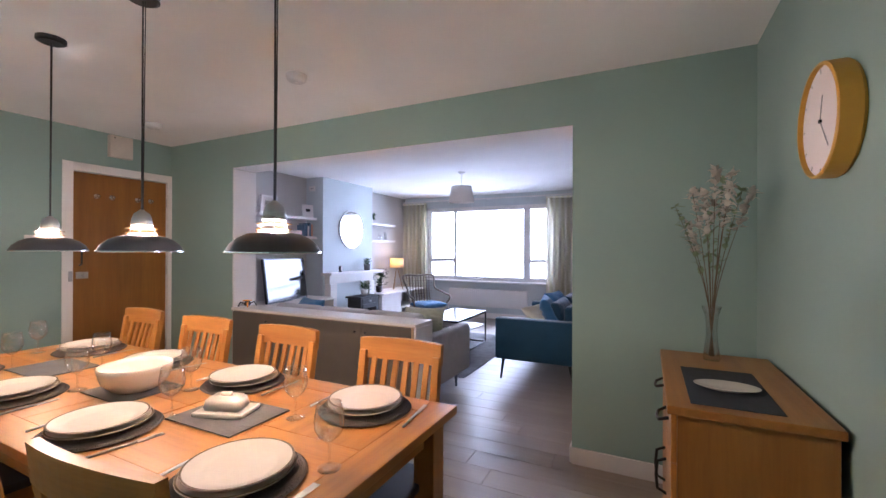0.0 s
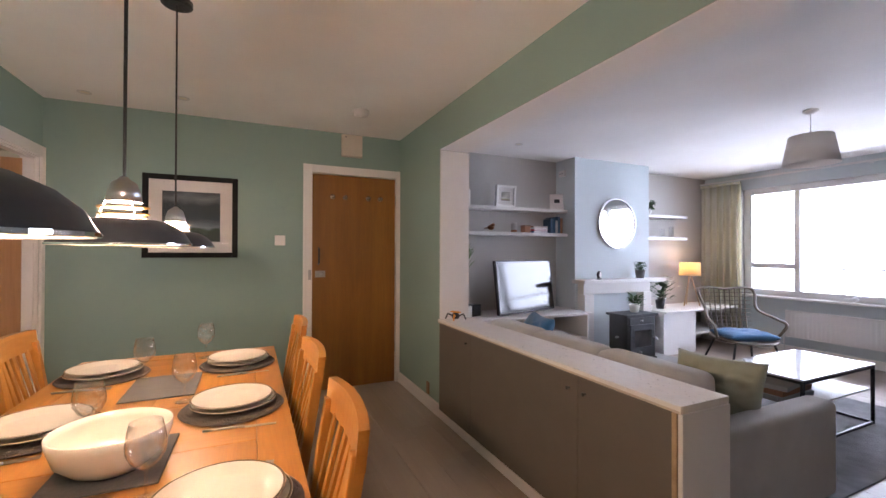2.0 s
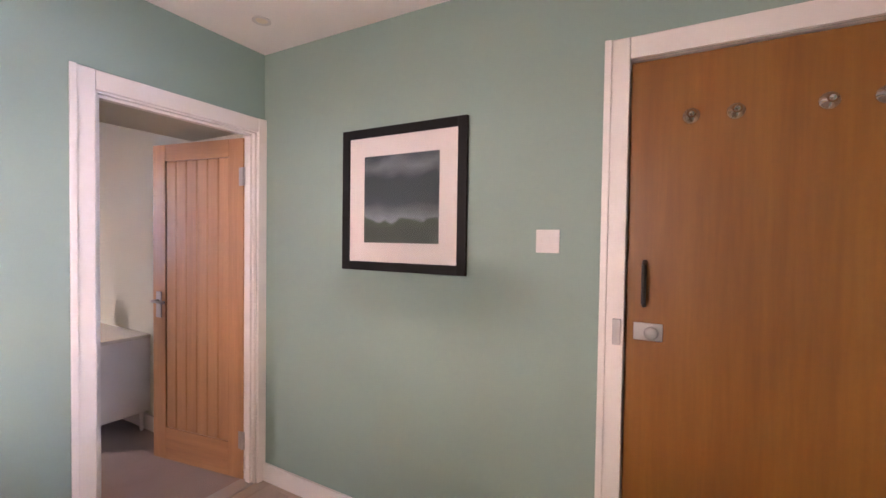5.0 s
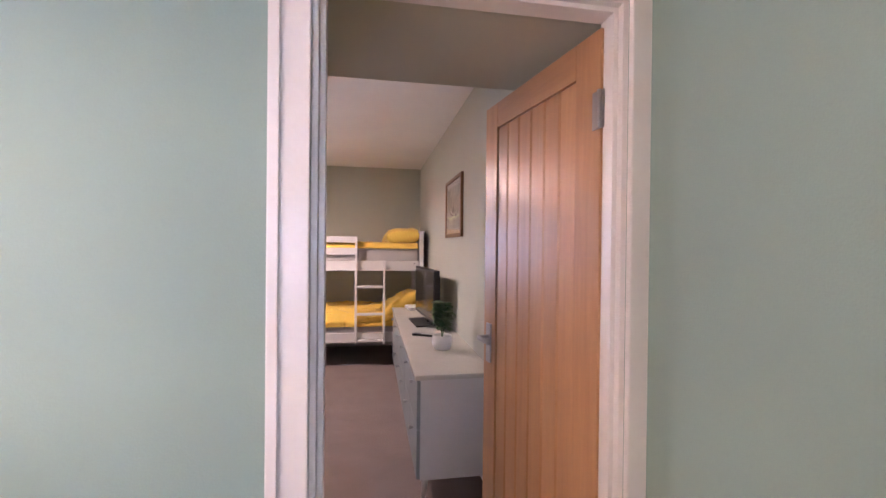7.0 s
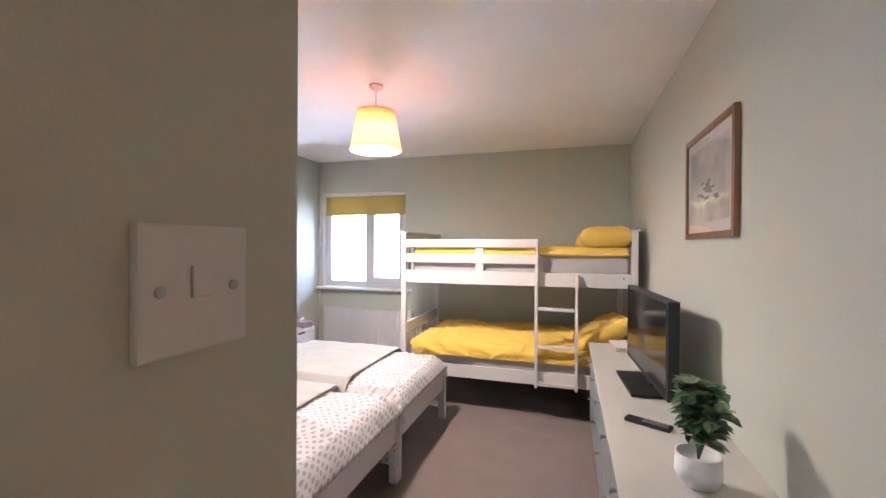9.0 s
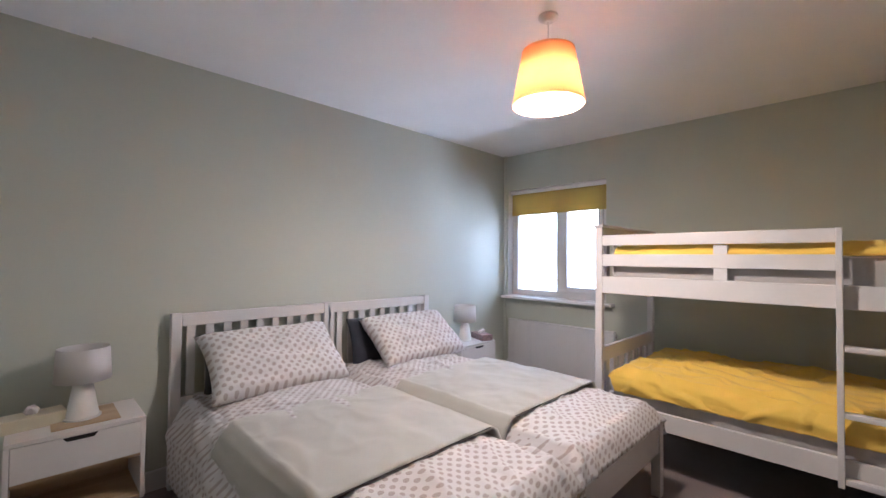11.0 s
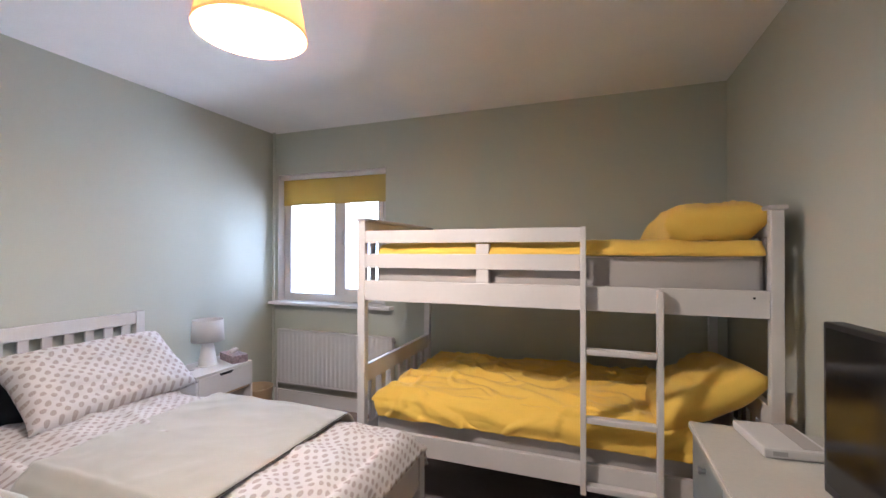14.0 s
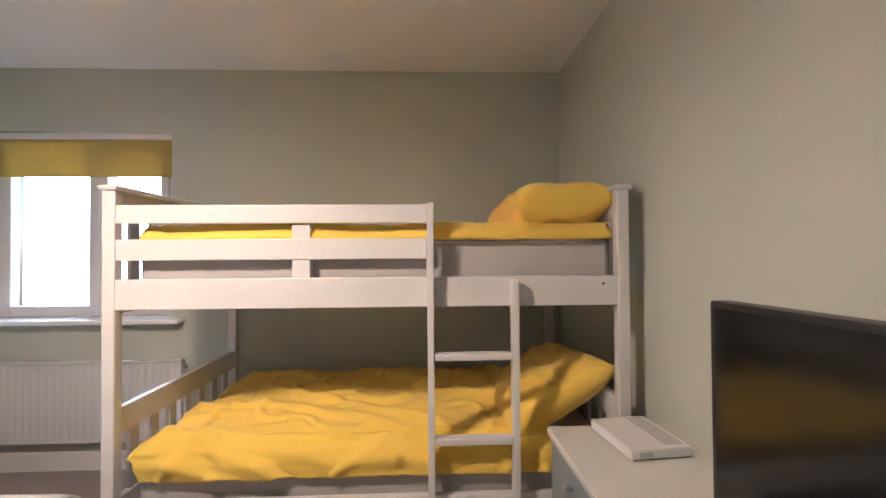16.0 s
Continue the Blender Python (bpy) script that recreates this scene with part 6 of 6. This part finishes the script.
for yc, s in ((-4.855, 6), (-5.80, 7)):
    bp = thing("pillow", pose(3.385, yc + (0.02 if s == 6 else 0.0), 0.655, 0, -76, 0) @ pose(0, 0, 0, 0, 0, 90), "dark charcoal pillow propped against the headboard", "pillow", "charcoal pillows")
    part("case", pillow(0.68, 0.38, 0.10, s), NAVY_PILLOW, bp, smooth=True)


def nightstand(m):
    t = thing("nightstand", m, "white bedside cabinet with a drawer over an open shelf", "nightstand", "pair of bedside cabinets")
    w, d = 0.47, 0.34
    part("top", box(-d, -w / 2, 0.512, 0, w / 2, 0.53, 0.002), WHITE, t)
    for sy in (-1, 1):
        part("side", box(-d, sy * (w / 2 - 0.009) - 0.009, 0.15, 0, sy * (w / 2 - 0.009) + 0.009, 0.5115, 0.001), WHITE, t)
        for fx in (-d + 0.04, -0.04):
            part("leg", tube([(fx, sy * (w / 2 - 0.05), 0.1495), (fx + (0.02 if fx > -0.1 else -0.02), sy * (w / 2 - 0.03), 0.0)], 0.016, 10, taper=0.6), PALE_WOOD, t)
    part("bottom", box(-d, -w / 2 + 0.0185, 0.15, 0, w / 2 - 0.0185, 0.168), PALE_WOOD, t, "light wood shelf")
    part("back", box(-0.012, -w / 2 + 0.0185, 0.1685, -0.001, w / 2 - 0.0185, 0.511), PALE_WOOD, t)
    part("divider", box(-d + 0.01, -w / 2 + 0.0185, 0.345, -0.0125, w / 2 - 0.0185, 0.36), PALE_WOOD, t)
    dr = part("drawer", box(-d - 0.002, -w / 2 + 0.0195, 0.362, -d + 0.018, w / 2 - 0.0195, 0.5095, 0.002), WHITE, t)
    # no real cut-out: a flat black patch stands in for its shaded inside
    bm = bmesh.new()
    vs = [bm.verts.new((-d - 0.0032, y, z)) for y, z in ((-0.06, 0.508), (0.06, 0.508), (0.045, 0.49), (-0.045, 0.49))]
    f = bm.faces.new(vs)
    bmesh.ops.solidify(bm, geom=[f], thickness=0.001)
    part("finger_pull_shade", bm, BLACK, dr, "finger pull cut-out, its dark inside drawn as a flat black patch")
    return t


n1 = nightstand(pose(3.505, -3.975, 0))
copy_thing(n1, pose(3.515, -6.68, 0))


def table_lamp(m):
    t = thing("table_lamp", m, "small white ceramic table lamp, switched off", "table lamp", "bedside lamps")
    part("base", lathe([(0, 0.0005), (0.07, 0.0005), (0.07, 0.008), (0, 0.008)], 32), POT, t)
    part("body", lathe([(0.062, 0.0082), (0.060, 0.02), (0.038, 0.15), (0.022, 0.165), (0, 0.166)], 32), POT, t, smooth=True)
    part("stem", tube([(0, 0, 0.166), (0, 0, 0.20)], 0.008), STEEL, t)
    part("shade", lathe([(0.106, 0.175), (0.098, 0.325), (0.0965, 0.325), (0.1045, 0.175)], 40, True), SHADE_WHITE, t, "white fabric drum shade", True)
    return t


l1 = table_lamp(pose(3.33, -3.99, 0.5355))
copy_thing(l1, pose(3.36, -6.69, 0.5305))
tm = thing("wooden_mat", pose(3.34, -4.0, 0.53), "thin light wooden mat on the bedside cabinet", "mat")
part("sheet", box(-0.13, -0.12, 0.0003, 0.13, 0.12, 0.005, 0.001), PALE_WOOD, tm)
for i, (x, y, z, rz) in enumerate(((3.36, -3.82, 0.5303, 8), (3.30, -6.86, 0.5303, 70))):
    tb2 = thing("tissue_box", pose(x, y, z, 0, 0, rz), "patterned tissue box with a tissue pulled up" if i else "cream tissue box on the bedside cabinet", "tissue box")
    part("box", box(-0.055, -0.11, 0, 0.055, 0.11, 0.055, 0.003), mat("mauve_card", (0.32, 0.24, 0.25), 0.8, var=0.4, scale=60) if i else CREAM_CUSH, tb2)
    part("tissue", moved(pillow(0.07, 0.05, 0.03, 3 + i, 0.02, 8), pose(0, 0, 0.068, 20, 30, 0)), PAPER, tb2, smooth=True)
cabl = thing("lamp_cable", pose(0, 0, 0), "thin white lamp cable trailing over the cabinet", "cable")
part("cable", tube([(3.36, -6.63, 0.535), (3.33, -6.56, 0.5345), (3.38, -6.50, 0.5345), (3.36, -6.45, 0.533), (3.40, -6.43, 0.50)], 0.003), UPVC, cabl)
basket = thing("waste_basket", pose(3.30, -7.08, 0), "small round pale wicker waste basket in the corner", "basket")
part("weave", lathe([(0, 0.0005), (0.10, 0.0005), (0.125, 0.26), (0.13, 0.27), (0.12, 0.27), (0.095, 0.01), (0, 0.01)], 32), PALE_WOOD, basket, smooth=True)

# bunk bed
bk = thing("bunk_bed", pose(0, 0, 0), "white painted wooden bunk bed with ladder and guard rail", "bunk bed")
BX0, BX1, BYF, BYB = 0.078, 1.993, -6.455, -7.44
for x, sx in ((BX0, 1), (BX1, -1)):
    for y in (BYF, BYB):
        yy = y - 0.021 if y == BYF else y + 0.021
        part("post", box(x if sx > 0 else x - 0.046, yy - 0.021, 0, x + 0.046 if sx > 0 else x, yy + 0.021, 1.505, 0.006), WHITE, bk)
    xc = x + sx * 0.023
    part("post_cap", box(xc - 0.034, BYB - 0.01, 1.5055, xc + 0.034, BYF + 0.010, 1.524, 0.007), WHITE, bk)
    for z0, z1 in ((1.40, 1.504), (1.06, 1.165), (0.62, 0.715), (0.29, 0.39)):
        part("end_rail", box(xc - 0.014, BYB + 0.0425, z0, xc + 0.014, BYF - 0.0425, z1, 0.003), WHITE, bk)
    for z0, z1 in ((1.1655, 1.3995), (0.3905, 0.6195)):
        for k in range(7):
            y = BYB + 0.13 + k * (BYF - BYB - 0.26) / 6
            part("end_slat", box(xc - 0.008, y - 0.025, z0, xc + 0.008, y + 0.025, z1, 0.002), WHITE, bk)
part("upper_side_rail", box(BX0 + 0.0465, BYF - 0.028, 1.075, BX1 - 0.0465, BYF - 0.002, 1.185, 0.004), WHITE, bk)
part("lower_side_rail", box(BX0 + 0.0465, BYF - 0.028, 0.285, BX1 - 0.0465, BYF - 0.002, 0.39, 0.004), WHITE, bk)
part("upper_side_rail", box(BX0 + 0.0465, BYB + 0.002, 1.075, BX1 - 0.0465, BYB + 0.028, 1.185, 0.004), WHITE, bk)
part("lower_side_rail", box(BX0 + 0.0465, BYB + 0.002, 0.285, BX1 - 0.0465, BYB + 0.028, 0.39, 0.004), WHITE, bk)
for z0, z1 in ((1.385, 1.452), (1.252, 1.328)):
    part("guard_rail", box(0.835, BYF - 0.024, z0, BX1 - 0.0465, BYF - 0.004, z1, 0.003), WHITE, bk)
part("guard_bracket", box(1.26, BYF - 0.048, 1.0765, 1.325, BYF - 0.0285, 1.378, 0.003), WHITE, bk)
part("guard_bracket", box(1.26, BYF - 0.0235, 1.1855, 1.325, BYF - 0.008, 1.2515, 0.002), WHITE, bk)
part("guard_bracket", box(1.26, BYF - 0.0235, 1.3285, 1.325, BYF - 0.008, 1.378, 0.002), WHITE, bk)
lad = part("ladder", box(0.81, BYF - 0.0015, 0.275, 0.834, BYF + 0.05, 1.452, 0.004), WHITE, bk)
part("ladder_upright", box(0.505, BYF + 0.0, 0.275, 0.529, BYF + 0.05, 1.175, 0.005), WHITE, lad)
for z in (0.905, 0.605, 0.31):
    part("rung", box(0.5295, BYF + 0.004, z - 0.018, 0.8095, BYF + 0.046, z + 0.008, 0.006), WHITE, lad)
# solid black disc on the rail, painted as the dark inside of a hole
for x in (0.135,):
    part("bolt_hole_shade", moved(lathe([(0, 0), (0.005, 0), (0.005, 0.002), (0, 0.002)], 12), pose(x + 0.043, BYF - 0.0015, 1.155, 90)), BLACK, bk)
for z, s, nm in ((1.19, 1, "upper"), (0.395, 2, "lower")):
    mt = thing("mattress", pose(0, 0, 0), "pale grey sheeted mattress on the %s bunk" % nm, "mattress", "bunk mattresses")
    part("body", box(0.125, BYB + 0.04, z - 0.07, 1.90, BYF - 0.055, z + 0.145, 0.03, seg=3), SHEET, mt, smooth=True)
    part("piping", tube([(0.20, BYF - 0.0555, z + 0.125), (1.87, BYF - 0.0555, z + 0.125)], 0.004, 6), PAPER, mt)
bm = drape(0.135, 1.86, BYB + 0.05, BYF - 0.075, 1.365, 0.0, 0.06, 0.0, 0.03, 100, 60, 0.018, 11, swell=0.015, stretch=(3, 2.2), crease=0.008)
uq = thing("duvet", pose(0, 0, 0), "mustard yellow cotton duvet on the upper bunk", "duvet", "yellow bunk duvets")
thick(part("cover", bm, YELLOW, uq, smooth=True), 0.02)
bm = drape(0.36, 1.82, BYB + 0.07, BYF - 0.105, 0.572, 0.04, 0.15, 0.0, 0.08, 230, 170, 0.030, 23, swell=0.035, r=0.10, stretch=(1.9, 5.2), crease=0.024)
lq = thing("duvet", pose(0, 0, 0), "rumpled mustard yellow duvet on the lower bunk", "duvet", "yellow bunk duvets")
thick(part("cover", bm, YELLOW, lq, smooth=True), 0.022)
pu = thing("pillow", pose(0.315, -6.80, 1.45, 4, 6, 4) @ pose(0, 0, 0, 0, 0, 90), "plump mustard yellow pillow on the upper bunk", "pillow", "yellow bunk pillows")
part("case", pillow(0.64, 0.40, 0.20, 31, 0.022), YELLOW, pu, smooth=True)
plo = thing("pillow", pose(0.325, -6.86, 0.665, 6, 30, 6) @ pose(0, 0, 0, 0, 0, 90), "crumpled mustard yellow pillow on the lower bunk", "pillow", "yellow bunk pillows")
part("case", pillow(0.70, 0.50, 0.19, 37, 0.026), YELLOW, plo, smooth=True)
# near-black colour stands in for the shade under the lower mattress
part("slat_base", box(0.15, BYB + 0.05, 0.30, 1.90, BYF - 0.05, 0.3245), BLACK_SEAT_AND_SHADE, bk)
part("slat_base", box(0.15, BYB + 0.05, 1.085, 1.90, BYF - 0.05, 1.1195), WHITE, bk)


# dresser units under one long top
def dresser_unit(m):
    t = thing("dresser_unit", m, "low grey-blue drawer unit with white sides", "dresser", "row of drawer units")
    part("body", box(0.004, -0.398, 0.14, 0.405, 0.398, 0.66), WHITE, t)
    for sy in (-1, 1):
        for x in (0.04, 0.37):
            part("leg", tube([(x, sy * 0.35, 0.1395), (x + (0.015 if x > 0.2 else 0), sy * 0.36, 0.0)], 0.018, 10, taper=0.65), WHITE, t)
    for j in range(2):
        for k in range(2):
            y0 = -0.396 + j * 0.397
            z0 = 0.145 + k * 0.258
            d = part("drawer", box(0.4055, y0, z0, 0.424, y0 + 0.392, z0 + 0.252, 0.002), DRESSER_FRONT, t, "grey-blue drawer front")
            part("knob", moved(lathe([(0, 0), (0.008, 0), (0.006, 0.01), (0.012, 0.018), (0.010, 0.024), (0, 0.025)], 14), pose(0.424, y0 + 0.196, z0 + 0.19, 0, 90)), STEEL, d, smooth=True)
    return t


d1 = dresser_unit(pose(-0.003, -4.325, 0))
copy_thing(d1, pose(-0.003, -5.125, 0))
copy_thing(d1, pose(-0.003, -5.92, 0))
dt = thing("long_counter", pose(0, 0, 0), "long pale gloss top over the drawer units", "worktop")
part("top", box(-0.003, -6.325, 0.661, 0.434, -3.922, 0.680, 0.003), DRESSER_TOP, dt)
part("glass_sheet", box(0.0, -6.322, 0.6803, 0.431, -3.925, 0.686, 0.001), DRESSER_TOP, dt, "thin glossy glass sheet")
DZ = 0.6865
tv = thing("television", pose(0.195, -5.39, DZ, 0, 0, 4), "black flat television on a stand, switched off", "television")
part("base", box(-0.10, -0.20, 0, 0.11, 0.20, 0.014, 0.004), BLACK, tv)
part("neck", box(-0.04, -0.05, 0.0145, -0.01, 0.05, 0.12, 0.004), BLACK, tv)
part("case", box(-0.035, -0.405, 0.055, 0.012, 0.405, 0.478, 0.006), BLACK, tv)
part("back_bulge", box(-0.075, -0.27, 0.12, -0.0355, 0.27, 0.42, 0.012), BLACK, tv)
part("screen", box(0.0122, -0.388, 0.08, 0.014, 0.388, 0.464), SCREEN, tv, "dark glossy screen")
bxs = thing("media_box", pose(0.20, -6.19, DZ, 0, 0, 6), "flat white electronics box with a small label", "box")
part("body", box(-0.10, -0.115, 0.004, 0.085, 0.115, 0.034, 0.007), UPVC, bxs)
part("foot_panel", box(-0.09, -0.105, 0.0, 0.075, 0.105, 0.0038), GREY_FABRIC, bxs)
part("label", box(0.02, 0.1152, 0.012, 0.06, 0.1158, 0.026), GREY_FABRIC, bxs)
part("vent_strip", box(-0.085, -0.10, 0.0342, -0.03, 0.10, 0.036, 0.001), SHEET, bxs, "grey vented strip")
rem = thing("remote_control", pose(0.27, -4.87, DZ, 0, 0, 62), "slim black and silver remote control", "remote")
part("body", box(-0.024, -0.085, 0, 0.024, 0.085, 0.015, 0.003), BLACK, rem)
part("keypad", box(-0.019, -0.02, 0.0152, 0.019, 0.075, 0.017, 0.001), STEEL, rem)


def bushy_plant(m, pot_r, pot_h, leaf_r, n, label, seed, leafmat, ln=0.05, potmat=POT):
    t = thing("potted_plant", m, label, "plant")
    part("pot", lathe([(0, 0.0005), (pot_r * 0.8, 0.0005), (pot_r, pot_h * 0.35), (pot_r * 0.98, pot_h), (pot_r * 0.9, pot_h), (pot_r * 0.9, pot_h * 0.8), (0, pot_h * 0.8)], 32), potmat, t, smooth=True)
    rnd = random.Random(seed)
    for k in range(7):
        a, tilt = k * 2.4, rnd.uniform(0.1, 0.75)
        tip = Vector((math.cos(a) * leaf_r * tilt, math.sin(a) * leaf_r * tilt, pot_h + leaf_r * (1.65 - 0.7 * tilt)))
        base = Vector((0, 0, pot_h * 0.8))
        st = part("stem", tube([base, base.lerp(tip, 0.5) + Vector((0, 0, 0.015)), tip], 0.003, 6), LEAF, t)
        bm = bmesh.new()
        for q in range(n // 7):
            f = rnd.uniform(0.35, 1.05)
            c = base.lerp(tip, f)
            b = rnd.uniform(0, 6.28)
            leaf(bm, c, (math.cos(b), math.sin(b), rnd.uniform(-0.2, 0.8)), ln * rnd.uniform(0.7, 1.25), ln * rnd.uniform(0.65, 0.95), 0.25)
        part("foliage", bm, leafmat if k % 2 else LEAF_PALE, st)
    return t


bushy_plant(pose(0.20, -4.47, DZ), 0.064, 0.09, 0.135, 520, "bushy green artificial plant in a white pot", 8, LEAF, 0.048)
framed("framed_drawing", pose(0.0, -5.08, 1.667, 0, 0, 90), 0.645, 0.475, 0.028, 0.022, FRAME_WOOD, "brown wood framed pale drawing of a resting bird",
       sky_art("pale_drawing", (0.50, 0.46, 0.42), (0.56, 0.52, 0.48), (0.60, 0.57, 0.53), -0.15, 0.15), 0.045)
dk = bpy.data.objects["framed_drawing"]
rnd = random.Random(3)
bm = bmesh.new()
for k in range(16):
    x, z = rnd.gauss(0.02, 0.06), rnd.gauss(-0.02, 0.022)
    merge(bm, box(x - 0.03 * rnd.random() - 0.008, -0.0165, z - 0.005, x + 0.02 * rnd.random() + 0.008, -0.0157, z + 0.006), Matrix.Identity(4))
part("ink_marks", bm, mat("ink_wash", (0.22, 0.20, 0.19), 0.9, var=0.3), dk, "soft grey ink strokes")

# radiator, blind, pipe
rad = thing("radiator", pose(2.84, -7.505, 0), "white ribbed panel radiator under the window", "radiator")


def radiator(t, w, z0, z1, ribs):
    bm = bmesh.new()
    st = w / ribs
    prev = None
    for i in range(ribs * 4 + 1):
        x = -w / 2 + i * st / 4
        y = 0.075 + (0.0, 0.0022, 0.0022, 0.0)[i % 4]
        cur = [bm.verts.new((x, y, z0 + 0.012)), bm.verts.new((x, y, z1 - 0.012))]
        if prev:
            bm.faces.new((prev[0], cur[0], cur[1], prev[1]))
        prev = cur
    part("front_panel", bm, UPVC, t)
    part("rim", box(-w / 2 - 0.004, 0.035, z1 - 0.0115, w / 2 + 0.004, 0.085, z1, 0.003), UPVC, t)
    part("rim", box(-w / 2 - 0.004, 0.035, z0, w / 2 + 0.004, 0.078, z0 + 0.0115, 0.003), UPVC, t)
    for s in (-1, 1):
        part("side_cap", box(s * (w / 2) - 0.004, 0.03, z0 + 0.012, s * (w / 2) + 0.004, 0.078, z1 - 0.012), UPVC, t)
        part("wall_bracket", box(s * w * 0.35 - 0.015, 0.001, z0 + 0.05, s * w * 0.35 + 0.015, 0.03, z1 - 0.05), UPVC, t)
        part("pipe", tube([(s * (w / 2 + 0.03), 0.05, 0.001), (s * (w / 2 + 0.03), 0.05, z0 + 0.03), (s * (w / 2 - 0.01), 0.05, z0 + 0.03)], 0.0075), UPVC, t)
    part("back_panel", box(-w / 2, 0.031, z0 + 0.012, w / 2, 0.05, z1 - 0.012), UPVC, t)


radiator(rad, 1.12, 0.19, 0.66, 26)
cap = part("air_valve", moved(lathe([(0, 0), (0.012, 0), (0.012, 0.012), (0, 0.012)], 14), pose(-0.575, 0.06, 0.62, 0, -90)), STEEL, rad)
blind = thing("roller_blind", pose(2.89, -7.535, 0), "mustard yellow roller blind half drawn at the top", "blind")
part("cassette", box(-0.51, -0.05, 1.99, 0.575, -0.005, 2.027, 0.006), GLOSS, blind, "white blind cassette")
part("cloth", box(-0.50, -0.030, 1.775, 0.565, -0.027, 1.9895), BLIND, blind)
part("hem_bar", box(-0.50, -0.033, 1.760, 0.565, -0.024, 1.7745, 0.002), BLIND, blind)
pipe = thing("corner_pipe", pose(3.485, -7.47, 0), "white painted heating pipe rising up the corner", "pipe")
part("pipe", tube([(0, 0, 0.0), (0, 0, 2.41)], 0.011, 10), CREAM, pipe)

# bedroom ceiling lamp
cl = thing("ceiling_lamp", pose(1.755, -5.465, 2.41), "lit cream fabric ceiling lampshade on a short drop", "ceiling lamp")
part("rose", lathe([(0, -0.0005), (0.045, -0.0005), (0.045, -0.012), (0.02, -0.03), (0, -0.03)], 28), UPVC, cl)
part("flex", tube([(0, 0, -0.03), (0, 0, -0.23)], 0.004), UPVC, cl)
# unseen disc, added to weaken the bright spot on the ceiling
part("top_baffle", lathe([(0, -0.172), (0.1155, -0.172), (0.1155, -0.1735), (0, -0.1735)], 48), TOP_BAFFLE, cl, "cream disc added to soften the light on the ceiling")
# holder's wide flange is added to block direct light towards the ceiling
part("holder_with_baffle", lathe([(0, -0.215), (0.018, -0.215), (0.020, -0.25), (0.060, -0.256), (0.060, -0.264), (0, -0.264)], 24), UPVC, cl)
part("shade", lathe([(0.118, -0.170), (0.162, -0.410), (0.160, -0.410), (0.116, -0.170)], 48, True), SHADE_PEACH, cl, "peach-cream fabric shade", True)
for z, rr in ((-0.170, 0.117), (-0.410, 0.161)):
    part("shade_hoop", lathe([(rr - 0.002, z - 0.004), (rr + 0.002, z - 0.004), (rr + 0.002, z + 0.004), (rr - 0.002, z + 0.004)], 48, True), SHADE_PEACH, cl)
for k in range(3):
    a = k * 2.094
    part("shade_spoke", tube([(0.018 * math.cos(a), 0.018 * math.sin(a), -0.235), (0.121 * math.cos(a), 0.121 * math.sin(a), -0.195)], 0.002), STEEL, cl)
part("bulb", lathe([(0, -0.2645), (0.014, -0.266), (0.028, -0.29), (0.028, -0.302), (0.018, -0.318), (0, -0.322)], 20), BULB, cl, smooth=True)
lamp = new("bedroom_light", bpy.data.lights.new("bedroom_light", "POINT"))
lamp.data.energy, lamp.data.color, lamp.data.shadow_soft_size = BEDLAMP_W, (1.0, 0.82, 0.62), 0.075
lamp.location = (1.755, -5.465, 2.41 - 0.36)
radiator(r2, 1.58, 0.22, 0.56, 36)


# ---- floor planks ----
def plank_mesh(length):
    bm = box(0, 0, -0.0055, length - 0.0018, 0.178, 0.0, 0.0)
    bmesh.ops.bevel(bm, geom=[e for e in bm.edges if all(v.co.z > -0.001 for v in e.verts)], offset=0.0010, segments=1, affect="EDGES")
    me = bpy.data.meshes.new("plank")
    bm.to_mesh(me)
    bm.free()
    me.materials.append(PLANK)
    return me


fl_main = tagged(new("floor"), "grey-brown wood plank floor with a satin sheen", "floor", kind="structure")
meshes = {}
rnd = random.Random(21)
row, y = 0, -3.9
while y < 4.93:
    x = -0.13 - (0.0, 0.74, 0.35, 1.05)[row % 4]
    while x < 5.04:
        x0, x1 = max(x, -0.13), min(x + 1.22, 5.05)
        if y < S - 0.1 and x0 < 3.77:
            x0 = 3.77 if x1 > 3.80 else x1
        ln = round(x1 - x0, 3)
        if ln > 0.05:
            if ln not in meshes:
                meshes[ln] = plank_mesh(ln)
            ob = new("plank", meshes[ln])
            ob.parent = fl_main
            ob.location = (x0, y, 0)
        x += 1.22
    y += 0.18
    row += 1
